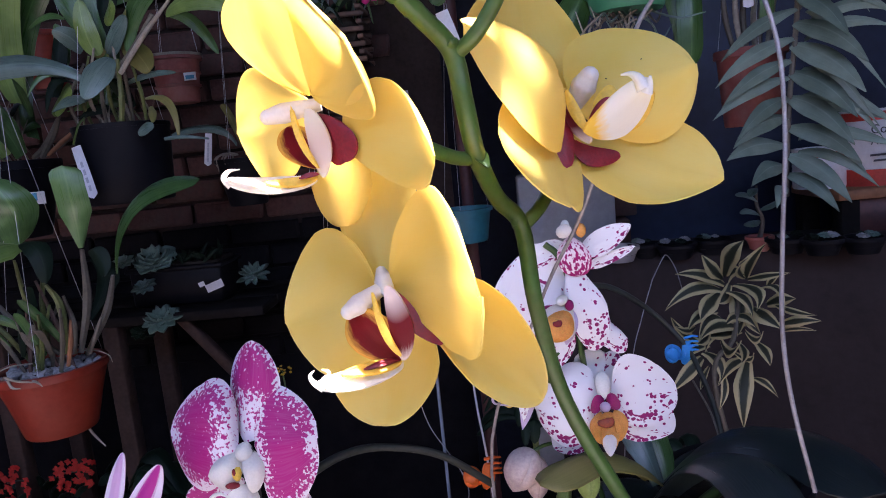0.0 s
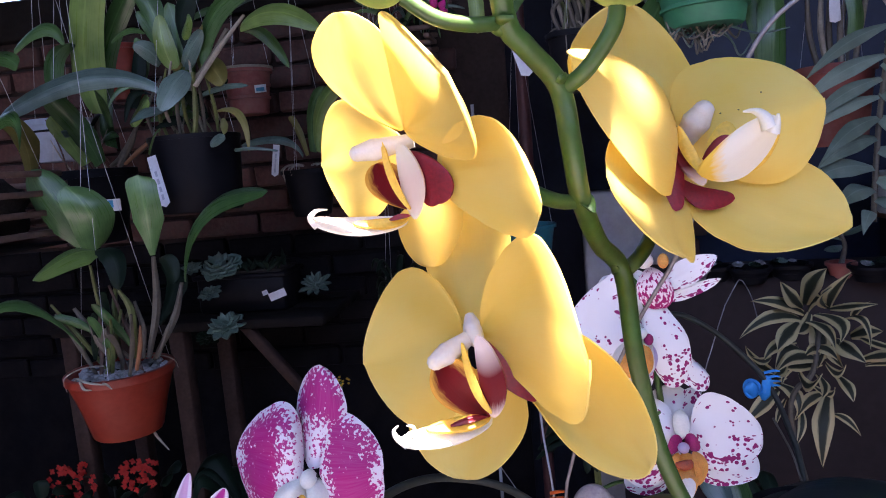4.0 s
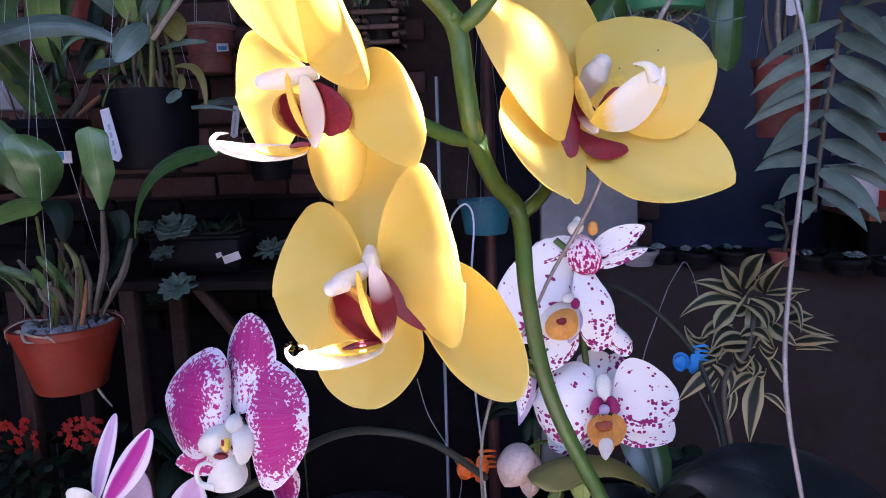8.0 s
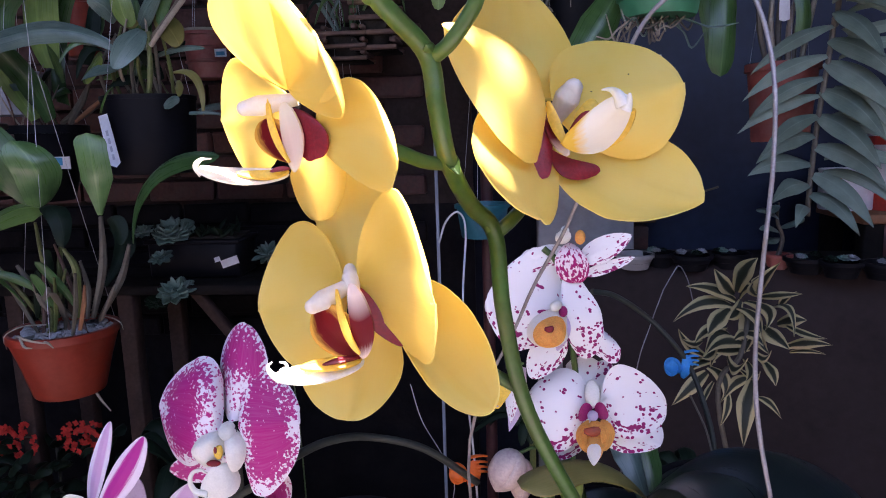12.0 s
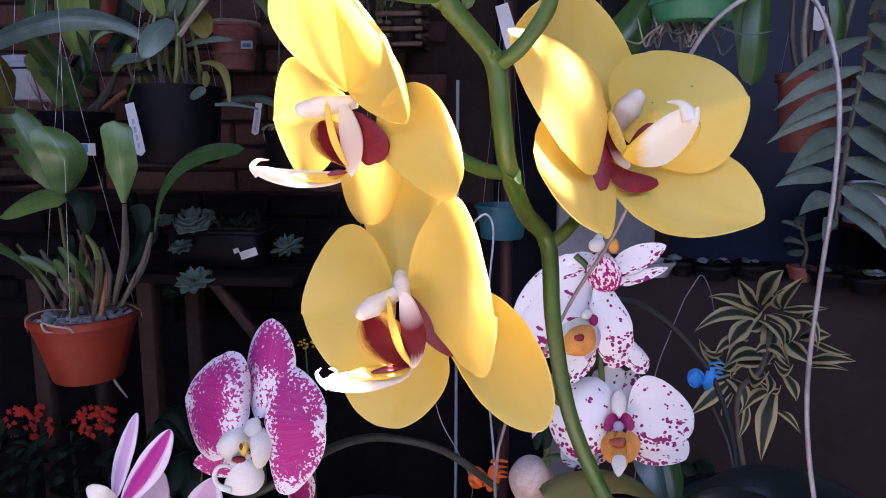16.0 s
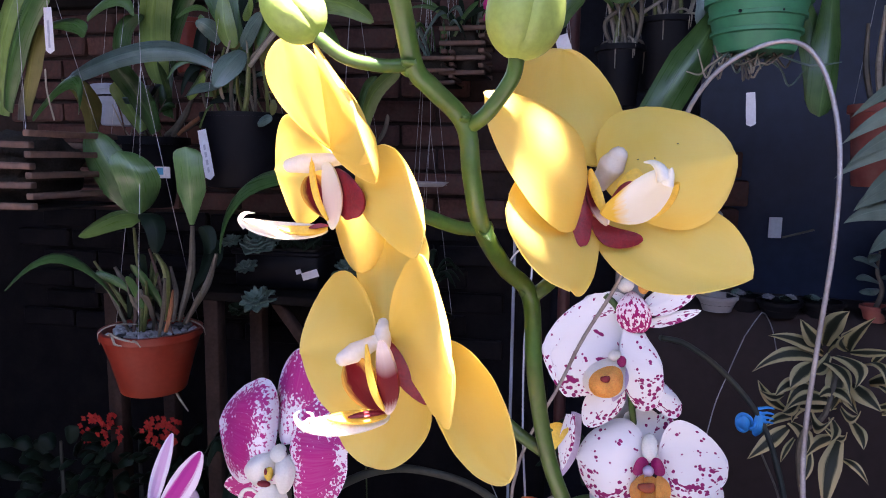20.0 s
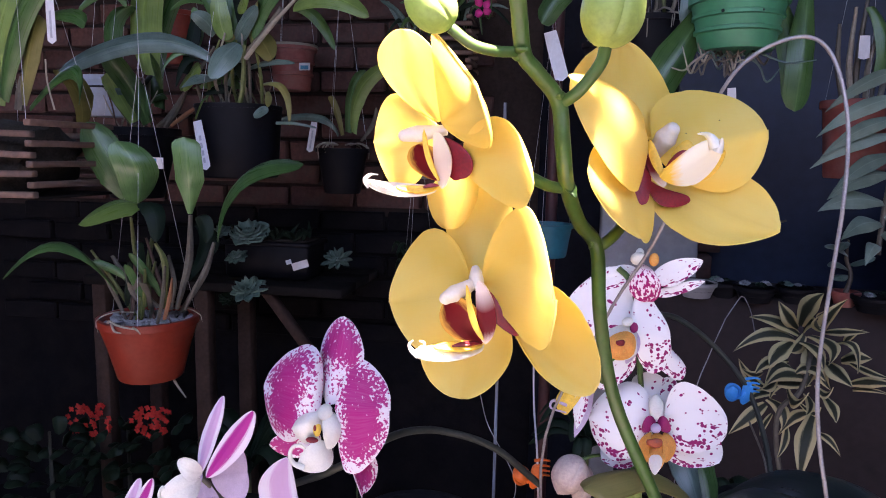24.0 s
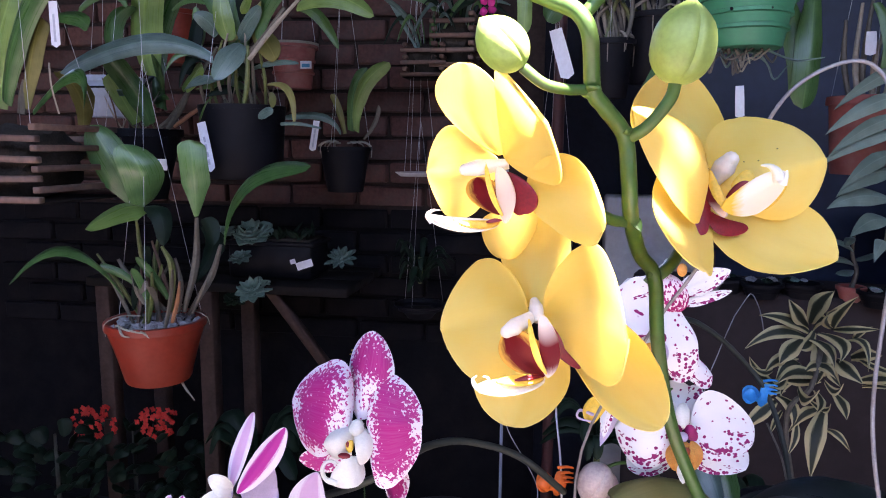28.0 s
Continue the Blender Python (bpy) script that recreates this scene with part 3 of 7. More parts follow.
def petal(name, base, mid, tip, left, right, material, parent, shape=(0.5, 0.5, 0.55), seed=0, thick=0.0005, ragged=0.038, label=""):
    """A petal round the middle line base-mid-tip that reaches out to left and right; shape: where along the line it is widest on
    either side, and how blunt it is. Its margin is a little uneven and its face softly waved and veined."""
    base, mid, tip, left, right = V(base), V(mid), V(tip), V(left), V(right)
    bow = mid * 2 - (base + tip) / 2
    to_l, to_r = left - bez(base, bow, tip, shape[0]), right - bez(base, bow, tip, shape[1])
    span = (tip - base).length
    nu, nv = (30, 20) if span > 0.016 else (14, 10)
    size = (to_l - to_r).length
    pts = []
    for i in range(nu + 1):
        u = 0.3 * i / nu + 0.7 * (1 - math.cos(math.pi * i / nu)) / 2
        c, row = bez(base, bow, tip, u), []
        for j in range(nv + 1):
            v = math.sin((j / nv - 0.5) * math.pi) * 0.35 + (j / nv * 2 - 1) * 0.65
            rough = 1 + ragged * (noise.noise(V(u * 3.4, math.copysign(2.0, v), seed * 1.7)) + 0.5 * noise.noise(V(u * 10, math.copysign(5.0, v), seed * 1.7)))
            a, b = to_l * swell(u, shape[0], shape[2]) * rough, to_r * swell(u, shape[1], shape[2]) * rough
            row.append(c + (a + b) / 2 * v * v + (b - a) / 2 * v)
        pts.append(row)
    bm = bmesh.new()
    uvl = bm.loops.layers.uv.new("uv")
    normals = []
    for i in range(nu + 1):
        k = min(max(i, 1), nu - 1)
        normals.append([((pts[k + 1][j] - pts[k - 1][j]).cross(pts[k][min(j + 1, nv)] - pts[k][max(j - 1, 0)])).normalized() for j in range(nv + 1)])
    front, back = [], []
    for i in range(nu + 1):
        f_row, b_row = [], []
        for j in range(nv + 1):
            u, v = i / nu, j / nv * 2 - 1
            lift = size * ragged * (0.55 * noise.noise(V(u * 2.6, v * 1.6, seed * 2.3)) + 0.10 * noise.noise(V(u * 2, v * 11, seed))) - size * ragged * 0.5 * math.exp(-(v / 0.12) ** 2) * math.sin(math.pi * u)
            p, n = pts[i][j] + normals[i][j] * lift, normals[i][j] * (thick / 2)
            f_row.append(bm.verts.new(p + n))
            b_row.append(bm.verts.new(p - n))
        front.append(f_row)
        back.append(b_row)

    def quad(corners, ids):
        face = bm.faces.new(corners)
        for lp, (a, b) in zip(face.loops, ids):
            lp[uvl].uv = (a / nu, b / nv)

    for i in range(nu):
        for j in range(nv):
            ids = [(i, j), (i + 1, j), (i + 1, j + 1), (i, j + 1)]
            quad([front[a][b] for a, b in ids], ids)
            quad([back[a][b] for a, b in ids[::-1]], ids[::-1])
    rim = [(i, 0) for i in range(nu + 1)] + [(nu, j) for j in range(1, nv + 1)] + [(i, nv) for i in range(nu - 1, -1, -1)] + [(0, j) for j in range(nv - 1, 0, -1)]
    for a, b in zip(rim, rim[1:] + rim[:1]):
        quad([front[a[0]][a[1]], back[a[0]][a[1]], back[b[0]][b[1]], front[b[0]][b[1]]], (a, a, b, b))
    bmesh.ops.recalc_face_normals(bm, faces=bm.faces)
    return part(name, bm, material, parent, label)


def orchid_petal(name, base, mid, tip, edge, material, parent, cup=0.15, wave=0.02, profile=None, seed=0, label="", thick=0.0005, square=0.85, jag=0.07, keel=0.05):
    base, mid, tip, edge = V(base), V(mid), V(tip), V(edge)
    d = (tip - base).normalized()
    h = edge - mid
    h = h - d * h.dot(d) * square
    return part(name, sheet(base, mid, tip, h, profile or rounded(), cup, wave, 1.6, 24, 14, thick, seed, jag=jag, keel=keel), material, parent, label)


yellow = thing("yellow_orchid", (0.235, 0.66, 0.94), "tall yellow moth orchid spike with three open flowers and green buds", "orchid")
STEM_PTS = [(-0.0288, 0.194, 1.3848), (-0.0194, 0.193, 1.3803), (-0.0113, 0.19, 1.3757), (-0.0069, 0.1899, 1.3676), (-0.005, 0.1986, 1.3507), (-0.0004, 0.2035, 1.3445), (0.0077, 0.2125, 1.3345), (0.0101, 0.2130, 1.3186), (0.0123, 0.2200, 1.3022), (0.0178, 0.2371, 1.2865), (0.0259, 0.2484, 1.2741), (0.0288, 0.2472, 1.2436), (0.0374, 0.2491, 1.2047), (0.0593, 0.2648, 1.1541), (0.0793, 0.3015, 1.1032), (0.1019, 0.3467, 1.0529), (0.16, 0.55, 0.975), (0.225, 0.65, 0.95)]
part("stem", tube(STEM_PTS, [0.0034, 0.0032, 0.0030, 0.0030, 0.0030, 0.0030, 0.0031, 0.0031, 0.0031, 0.0031, 0.0032, 0.0031, 0.0030, 0.0030, 0.0031, 0.0034, 0.0050, 0.006], 12), STEM, yellow)
for pts, r in (
        ([(-0.0064, 0.1985, 1.3508), (-0.0137, 0.193, 1.3502), (-0.0219, 0.188, 1.3518), (-0.0293, 0.186, 1.3572)], 0.0020),
        ([(0.0095, 0.2125, 1.3339), (0.0156, 0.209, 1.3382), (0.0225, 0.207, 1.3474), (0.0242, 0.206, 1.354)], 0.0024),
        ([(0.0123, 0.2225, 1.3011), (0.0054, 0.215, 1.3023), (-0.0026, 0.205, 1.3064), (-0.006, 0.2035, 1.3074)], 0.0023),
        ([(0.0261, 0.249, 1.2742), (0.0318, 0.251, 1.2788), (0.0368, 0.26, 1.2839), (0.0434, 0.27, 1.2959)], 0.0026),
        ([(0.0355, 0.2515, 1.213), (0.02, 0.253, 1.222), (0.0, 0.254, 1.24), (-0.0183, 0.245, 1.255)], 0.0026)):
    part("pedicel", tube(pts, r, 10), STEM, yellow)


def bud(a, b, r, parent, name="bud"):
    """An egg-shaped bud with a pointed end and the seams of its closed sepals."""
    a, b = V(a), V(b)
    d = b - a
    x = (V(0.25, -1, 0.1) - d * (V(0.25, -1, 0.1).dot(d) / d.length_squared)).normalized()
    y = d.normalized().cross(x)
    bm = bmesh.new()
    n, rows = 60, 18
    rings = []
    for i in range(1, rows):
        u = (1 - math.cos(math.pi * i / rows)) / 2
        w = math.sqrt(max(0, 1 - ((u - 0.42) / 0.42) ** 2)) if u < 0.42 else 1 - ((u - 0.42) / 0.58) ** 2.8
        ring = []
        for j in range(n):
            ang = 2 * math.pi * j / n
            near = min(abs((ang + math.pi - q) % (2 * math.pi) - math.pi) for q in (0.1, 2.0, 4.3))
            k = r * w * (1 - 0.10 * math.exp(-(near / 0.10) ** 2) + 0.03 * math.cos(3 * ang + 1) + 0.03 * noise.noise(V(u * 3, ang, r * 900)))
            ring.append(bm.verts.new(a + d * u + (x * math.cos(ang) + y * math.sin(ang)) * k))
        rings.append(ring)
    for p, q in zip(rings, rings[1:]):
        for j in range(n):
            bm.faces.new((p[j], p[(j + 1) % n], q[(j + 1) % n], q[j]))
    foot, tip = bm.verts.new(a), bm.verts.new(b)
    for j in range(n):
        bm.faces.new((rings[0][(j + 1) % n], rings[0][j], foot))
        bm.faces.new((rings[-1][j], rings[-1][(j + 1) % n], tip))
    bmesh.ops.recalc_face_normals(bm, faces=bm.faces)
    return part(name, bm, BUD, parent)


bud((-0.0293, 0.186, 1.3572), (-0.0442, 0.183, 1.3734), 0.0085, yellow)
bud((0.0237, 0.206, 1.3527), (0.0287, 0.207, 1.3828), 0.0115, yellow)
for a, b, r, pts in (((-0.0005, 0.192, 1.3874), (0.008, 0.192, 1.4099), 0.0080, [(-0.0093, 0.191, 1.3749), (-0.004, 0.192, 1.3812), (-0.0002, 0.192, 1.3883)]),
                     ((-0.0294, 0.195, 1.3848), (-0.0311, 0.195, 1.4019), 0.0061, [(-0.0259, 0.194, 1.3821), (-0.0283, 0.194, 1.3839), (-0.0294, 0.195, 1.3857)]),
                     ((-0.0196, 0.193, 1.3857), (-0.0219, 0.193, 1.3974), 0.0027, [(-0.0202, 0.193, 1.3803), (-0.0196, 0.193, 1.383), (-0.0197, 0.193, 1.3866)])):
    bud(a, b, r, yellow)
    part("pedicel", tube(pts, 0.0024, 8), STEM, yellow)


def column(a, b, r, parent):
    """The pale column: a neck that swells to a rounded head with its cap."""
    a, b = V(a), V(b)
    bm = tube([a, a.lerp(b, 0.35), a.lerp(b, 0.7), b], [r * 0.62, r * 0.8, r * 1.0, r * 0.72], 14, 5)
    blob(b, (r * 0.74, r * 0.74, r * 0.74), bm)
    return part("column", bm, CREAM, parent, "cream column with a rounded cap")


# upper flower that looks to the side
petal("sepal", (-0.0404, 0.2222, 1.3267), (-0.0532, 0.2245, 1.3429), (-0.0548, 0.2179, 1.3628), (-0.0672, 0.2314, 1.3479), (-0.0358, 0.216, 1.3444), YELLOW, yellow, (0.49, 0.51, 0.57), 1)
petal("petal", (-0.038, 0.2161, 1.3265), (-0.023, 0.2092, 1.3321), (-0.0205, 0.1902, 1.3382), (-0.0413, 0.2101, 1.359), (-0.0157, 0.1966, 1.3169), YELLOW, yellow, (0.63, 0.57, 0.53), 2)
petal("petal", (-0.0408, 0.2242, 1.3243), (-0.0584, 0.2346, 1.3185), (-0.0761, 0.252, 1.3186), (-0.0625, 0.2341, 1.339), (-0.0587, 0.2416, 1.2981), YELLOW, yellow, (0.63, 0.47, 0.57), 3)
petal("sepal", (-0.0276, 0.2145, 1.3116), (-0.0063, 0.1998, 1.313), (0.0011, 0.1902, 1.3037), (-0.0132, 0.2, 1.3279), (-0.0091, 0.2015, 1.2952), YELLOW, yellow, (0.50, 0.55, 0.46), 4)
petal("sepal", (-0.0335, 0.2244, 1.306), (-0.0335, 0.2312, 1.2996), (-0.0374, 0.2438, 1.2812), (-0.051, 0.2532, 1.2947), (-0.0247, 0.2332, 1.2988), YELLOW, yellow, (0.46, 0.47, 0.41), 5)
lip = petal("lip", (-0.0397, 0.2165, 1.2996), (-0.0532, 0.212, 1.2992), (-0.0657, 0.2075, 1.3022), (-0.0542, 0.215, 1.3016), (-0.0522, 0.209, 1.2971), CREAM, yellow, (0.45, 0.45, 0.4), 0, thick=0.0010, ragged=0.02, label="cream lip lobe with curled tip")
petal("lip_stripe", (-0.0388, 0.2145, 1.3005), (-0.0455, 0.2118, 1.2998), (-0.0549, 0.2105, 1.3005), (-0.0456, 0.212, 1.3012), (-0.0452, 0.2108, 1.2983), LIP_YELLOW, lip, (0.5, 0.5, 0.55), 0, thick=0.0010, ragged=0.02, label="yellow upper face of the lip")
petal("lip_mark", (-0.038, 0.2132, 1.3013), (-0.0408, 0.2115, 1.3015), (-0.0438, 0.211, 1.3006), (-0.0408, 0.2117, 1.3021), (-0.0407, 0.2113, 1.3007), MAROON, lip, (0.5, 0.5, 0.55), 0, thick=0.0010, ragged=0.02, label="maroon base of the lip")
part("tendril", tube([(-0.0649, 0.2077, 1.3005), (-0.0666, 0.207, 1.303), (-0.0645, 0.2065, 1.3052), (-0.061, 0.2065, 1.3054)], [0.0014, 0.001, 0.0006, 0.0002], 8), CREAM, lip)
petal("lip_lobe", (-0.0385, 0.2165, 1.3035), (-0.0445, 0.2205, 1.3101), (-0.0496, 0.2255, 1.3175), (-0.0531, 0.227, 1.3094), (-0.0379, 0.216, 1.3131), LOBE, lip, (0.55, 0.5, 0.5), 0, thick=0.0010, ragged=0.02, label="maroon side lobe with orange edge")
petal("lip_lobe", (-0.0366, 0.217, 1.32), (-0.0305, 0.2125, 1.3138), (-0.0288, 0.2115, 1.3043), (-0.0353, 0.2155, 1.3083), (-0.0241, 0.2095, 1.3115), MAROON, lip, (0.6, 0.6, 0.5), 0, thick=0.0010, ragged=0.02, label="maroon side lobe")
petal("lip_crest", (-0.0365, 0.2132, 1.3005), (-0.0370, 0.2128, 1.3094), (-0.0402, 0.2165, 1.3222), (-0.0401, 0.2140, 1.3113), (-0.0327, 0.2120, 1.3117), CREST_PALE, lip, (0.5, 0.45, 0.5), 0, thick=0.0010, ragged=0.02, label="pale pink crest")
petal("lip_stripe", (-0.0374, 0.2115, 1.3033), (-0.0423, 0.2125, 1.3127), (-0.0450, 0.2165, 1.3239), (-0.0433, 0.2128, 1.3125), (-0.0412, 0.2122, 1.3130), LIP_YELLOW, lip, (0.5, 0.5, 0.55), 0, thick=0.0010, ragged=0.02, label="orange-yellow stripe")
column((-0.0362, 0.2195, 1.3235), (-0.0535, 0.2175, 1.321), 0.0034, yellow)

# lower flower
petal("sepal", (-0.0253, 0.2360, 1.2604), (-0.0285, 0.2430, 1.2790), (-0.0300, 0.2520, 1.3035), (-0.0415, 0.2490, 1.2830), (-0.0105, 0.2400, 1.2880), YELLOW, yellow, (0.55, 0.55, 0.55), 6)
petal("petal", (-0.0273, 0.2318, 1.2601), (-0.0469, 0.2481, 1.2522), (-0.0709, 0.2609, 1.2421), (-0.0501, 0.2522, 1.2791), (-0.0426, 0.2424, 1.2219), YELLOW, yellow, (0.49, 0.51, 0.60), 7)
petal("petal", (-0.0212, 0.2289, 1.2607), (0.0013, 0.2108, 1.2673), (0.0102, 0.1874, 1.263), (-0.004, 0.201, 1.2948), (0.0024, 0.2075, 1.2388), YELLOW, yellow, (0.52, 0.58, 0.54), 8)
petal("sepal", (-0.016, 0.2354, 1.2529), (0.0046, 0.2252, 1.2379), (0.026, 0.2028, 1.2252), (0.0137, 0.2114, 1.2605), (0.0053, 0.2175, 1.2251), YELLOW, yellow, (0.43, 0.65, 0.56), 9)
petal("sepal", (-0.0218, 0.2376, 1.2459), (-0.0287, 0.2508, 1.2238), (-0.0336, 0.2504, 1.2002), (-0.0535, 0.2518, 1.2257), (-0.0092, 0.2422, 1.2247), YELLOW, yellow, (0.44, 0.51, 0.48), 10)
lip = petal("lip", (-0.0192, 0.2225, 1.234), (-0.0329, 0.2145, 1.233), (-0.0464, 0.207, 1.234), (-0.0324, 0.217, 1.236), (-0.0321, 0.2115, 1.2301), WHITE, yellow, (0.5, 0.5, 0.42), 0, thick=0.0010, ragged=0.02, label="white lip lobe with curled tips")
petal("lip_stripe", (-0.0196, 0.2205, 1.2353), (-0.0277, 0.2155, 1.2361), (-0.0388, 0.2118, 1.2355), (-0.0279, 0.216, 1.2377), (-0.0271, 0.2128, 1.2343), LIP_YELLOW, lip, (0.5, 0.5, 0.55), 0, thick=0.0010, ragged=0.02, label="yellow upper face of the lip")
petal("lip_mark", (-0.0203, 0.2195, 1.2362), (-0.0254, 0.2148, 1.2371), (-0.0312, 0.2128, 1.236), (-0.0248, 0.215, 1.2379), (-0.0253, 0.2143, 1.2362), MAROON, lip, (0.5, 0.5, 0.55), 0, thick=0.0010, ragged=0.02, label="maroon base of the lip")
part("tendril", tube([(-0.044, 0.2072, 1.2325), (-0.0467, 0.2065, 1.235), (-0.0475, 0.206, 1.2375), (-0.046, 0.206, 1.2392)], [0.0014, 0.001, 0.0006, 0.0002], 8), WHITE, lip)
part("tendril", tube([(-0.0427, 0.2072, 1.233), (-0.043, 0.2065, 1.2359), (-0.0412, 0.206, 1.2373), (-0.0416, 0.206, 1.2388), (-0.0434, 0.206, 1.2392)], [0.0014, 0.001, 0.0006, 0.0005, 0.0002], 8), WHITE, lip)
petal("lip_lobe", (-0.0196, 0.2195, 1.2363), (-0.0291, 0.2215, 1.2447), (-0.0357, 0.226, 1.2527), (-0.0371, 0.2275, 1.2393), (-0.0219, 0.2165, 1.2513), LOBE, lip, (0.55, 0.5, 0.5), 0, thick=0.0010, ragged=0.02, label="maroon side lobe with orange edge")
petal("lip_lobe", (-0.0222, 0.2295, 1.2588), (-0.014, 0.2245, 1.2513), (-0.005, 0.222, 1.2399), (-0.0184, 0.2225, 1.2485), (-0.012, 0.2255, 1.2518), MAROON, lip, (0.42, 0.4, 0.6), 0, thick=0.0010, ragged=0.02, label="maroon side lobe")
petal("lip_crest", (-0.0179, 0.2160, 1.2375), (-0.0180, 0.2145, 1.2484), (-0.0216, 0.2190, 1.2623), (-0.0216, 0.2155, 1.2499), (-0.0134, 0.2135, 1.2498), CREST, lip, (0.5, 0.45, 0.5), 0, thick=0.0010, ragged=0.02, label="maroon crest with pale ends")
petal("lip_stripe", (-0.0184, 0.2138, 1.2395), (-0.0232, 0.2142, 1.2479), (-0.0263, 0.2180, 1.2607), (-0.0242, 0.2146, 1.2475), (-0.0219, 0.2140, 1.2486), LIP_YELLOW, lip, (0.5, 0.5, 0.55), 0, thick=0.0010, ragged=0.02, label="orange-yellow stripe")
column((-0.0242, 0.2285, 1.2602), (-0.0355, 0.2195, 1.2544), 0.0037, yellow)
part("ridge", tube([(-0.0252, 0.2325, 1.2656), (-0.0239, 0.2285, 1.2625), (-0.0223, 0.2255, 1.258)], [0.0018, 0.0034, 0.0022], 8), CREAM, yellow)

# side flower turned to the other side
petal("sepal", (0.0472, 0.2611, 1.3222), (0.0331, 0.2731, 1.3393), (0.0322, 0.272, 1.366), (0.0127, 0.2334, 1.3368), (0.0554, 0.2784, 1.3452), YELLOW, yellow, (0.36, 0.45, 0.61), 11)
petal("petal", (0.0423, 0.2573, 1.3207), (0.039, 0.2367, 1.3314), (0.0117, 0.224, 1.3441), (0.03, 0.2512, 1.3398), (0.0359, 0.2277, 1.3011), YELLOW, yellow, (0.41, 0.48, 0.54), 12)
petal("petal", (0.0482, 0.2602, 1.3204), (0.0732, 0.2609, 1.3208), (0.0951, 0.2638, 1.3268), (0.0623, 0.2755, 1.3445), (0.0794, 0.2632, 1.2996), YELLOW, yellow, (0.41, 0.53, 0.50), 13)
petal("sepal", (0.0489, 0.2628, 1.3054), (0.0797, 0.2612, 1.2893), (0.1032, 0.2624, 1.2831), (0.0862, 0.2683, 1.308), (0.0637, 0.2521, 1.2802), YELLOW, yellow, (0.52, 0.50, 0.55), 14)
petal("sepal", (0.0444, 0.2623, 1.3164), (0.043, 0.2463, 1.2975), (0.0415, 0.221, 1.2827), (0.0201, 0.2245, 1.3119), (0.0487, 0.2501, 1.2899), YELLOW, yellow, (0.43, 0.47, 0.42), 15)
lip = petal("lip", (0.0497, 0.2405, 1.3062), (0.06, 0.24, 1.3113), (0.0713, 0.233, 1.3201), (0.062, 0.238, 1.3189), (0.0656, 0.246, 1.3045), LIP_FOOT, yellow, (0.55, 0.5, 0.55), 0, thick=0.0010, ragged=0.02, label="white lip lobe with a yellow foot and curled tip")
part("tendril", tube([(0.0693, 0.2335, 1.3181), (0.0676, 0.234, 1.322), (0.0654, 0.236, 1.3237), (0.0627, 0.237, 1.3238)], [0.0026, 0.0018, 0.0009, 0.0003], 8), WHITE, lip)
part("tendril", tube([(0.0701, 0.2335, 1.3169), (0.071, 0.2325, 1.3197), (0.0711, 0.2315, 1.3221)], [0.0022, 0.0012, 0.0004], 8), WHITE, lip)
petal("lip_lobe", (0.0438, 0.252, 1.3178), (0.0421, 0.247, 1.306), (0.0439, 0.245, 1.2943), (0.038, 0.2455, 1.3026), (0.0468, 0.249, 1.306), MAROON, lip, (0.55, 0.5, 0.45), 0, thick=0.0010, ragged=0.02, label="maroon side lobe")
petal("lip_lobe", (0.0468, 0.2535, 1.3039), (0.0545, 0.254, 1.2968), (0.0646, 0.258, 1.296), (0.0556, 0.255, 1.3001), (0.0524, 0.253, 1.2937), MAROON, lip, (0.6, 0.5, 0.4), 0, thick=0.0010, ragged=0.02, label="maroon side lobe")
petal("lip_crest", (0.0449, 0.2505, 1.319), (0.0475, 0.247, 1.3095), (0.0518, 0.2425, 1.3023), (0.0452, 0.2475, 1.3093), (0.0503, 0.245, 1.3108), CREST, lip, (0.5, 0.5, 0.5), 0, thick=0.0010, ragged=0.02, label="maroon crest with pale ends")
petal("lip_stripe", (0.0455, 0.247, 1.3212), (0.0481, 0.2448, 1.3128), (0.0514, 0.2412, 1.3058), (0.0464, 0.246, 1.3127), (0.0497, 0.2448, 1.3135), LIP_YELLOW, lip, (0.5, 0.5, 0.55), 0, thick=0.0010, ragged=0.02, label="orange-yellow stripe")
petal("lip_mark", (0.0529, 0.2465, 1.3101), (0.0561, 0.2445, 1.3138), (0.0606, 0.244, 1.3161), (0.057, 0.245, 1.3163), (0.0568, 0.244, 1.3113), MAROON, lip, (0.5, 0.5, 0.55), 0, thick=0.0010, ragged=0.02, label="small maroon mark")
petal("lip_lobe", (0.0548, 0.2485, 1.3148), (0.0598, 0.248, 1.318), (0.0638, 0.247, 1.3139), (0.061, 0.2495, 1.3214), (0.0584, 0.247, 1.3142), LIP_YELLOW, lip, (0.5, 0.5, 0.55), 0, thick=0.0010, ragged=0.02, label="yellow back lobe")
petal("lip_lobe", (0.0627, 0.248, 1.3044), (0.0697, 0.2475, 1.3095), (0.0745, 0.242, 1.3171), (0.0683, 0.2455, 1.3114), (0.0717, 0.248, 1.3074), LIP_YELLOW, lip, (0.5, 0.5, 0.55), 0, thick=0.0010, ragged=0.02, label="yellow margin of the lip")
column((0.0482, 0.258, 1.315), (0.0546, 0.2525, 1.3257), 0.0048, yellow)
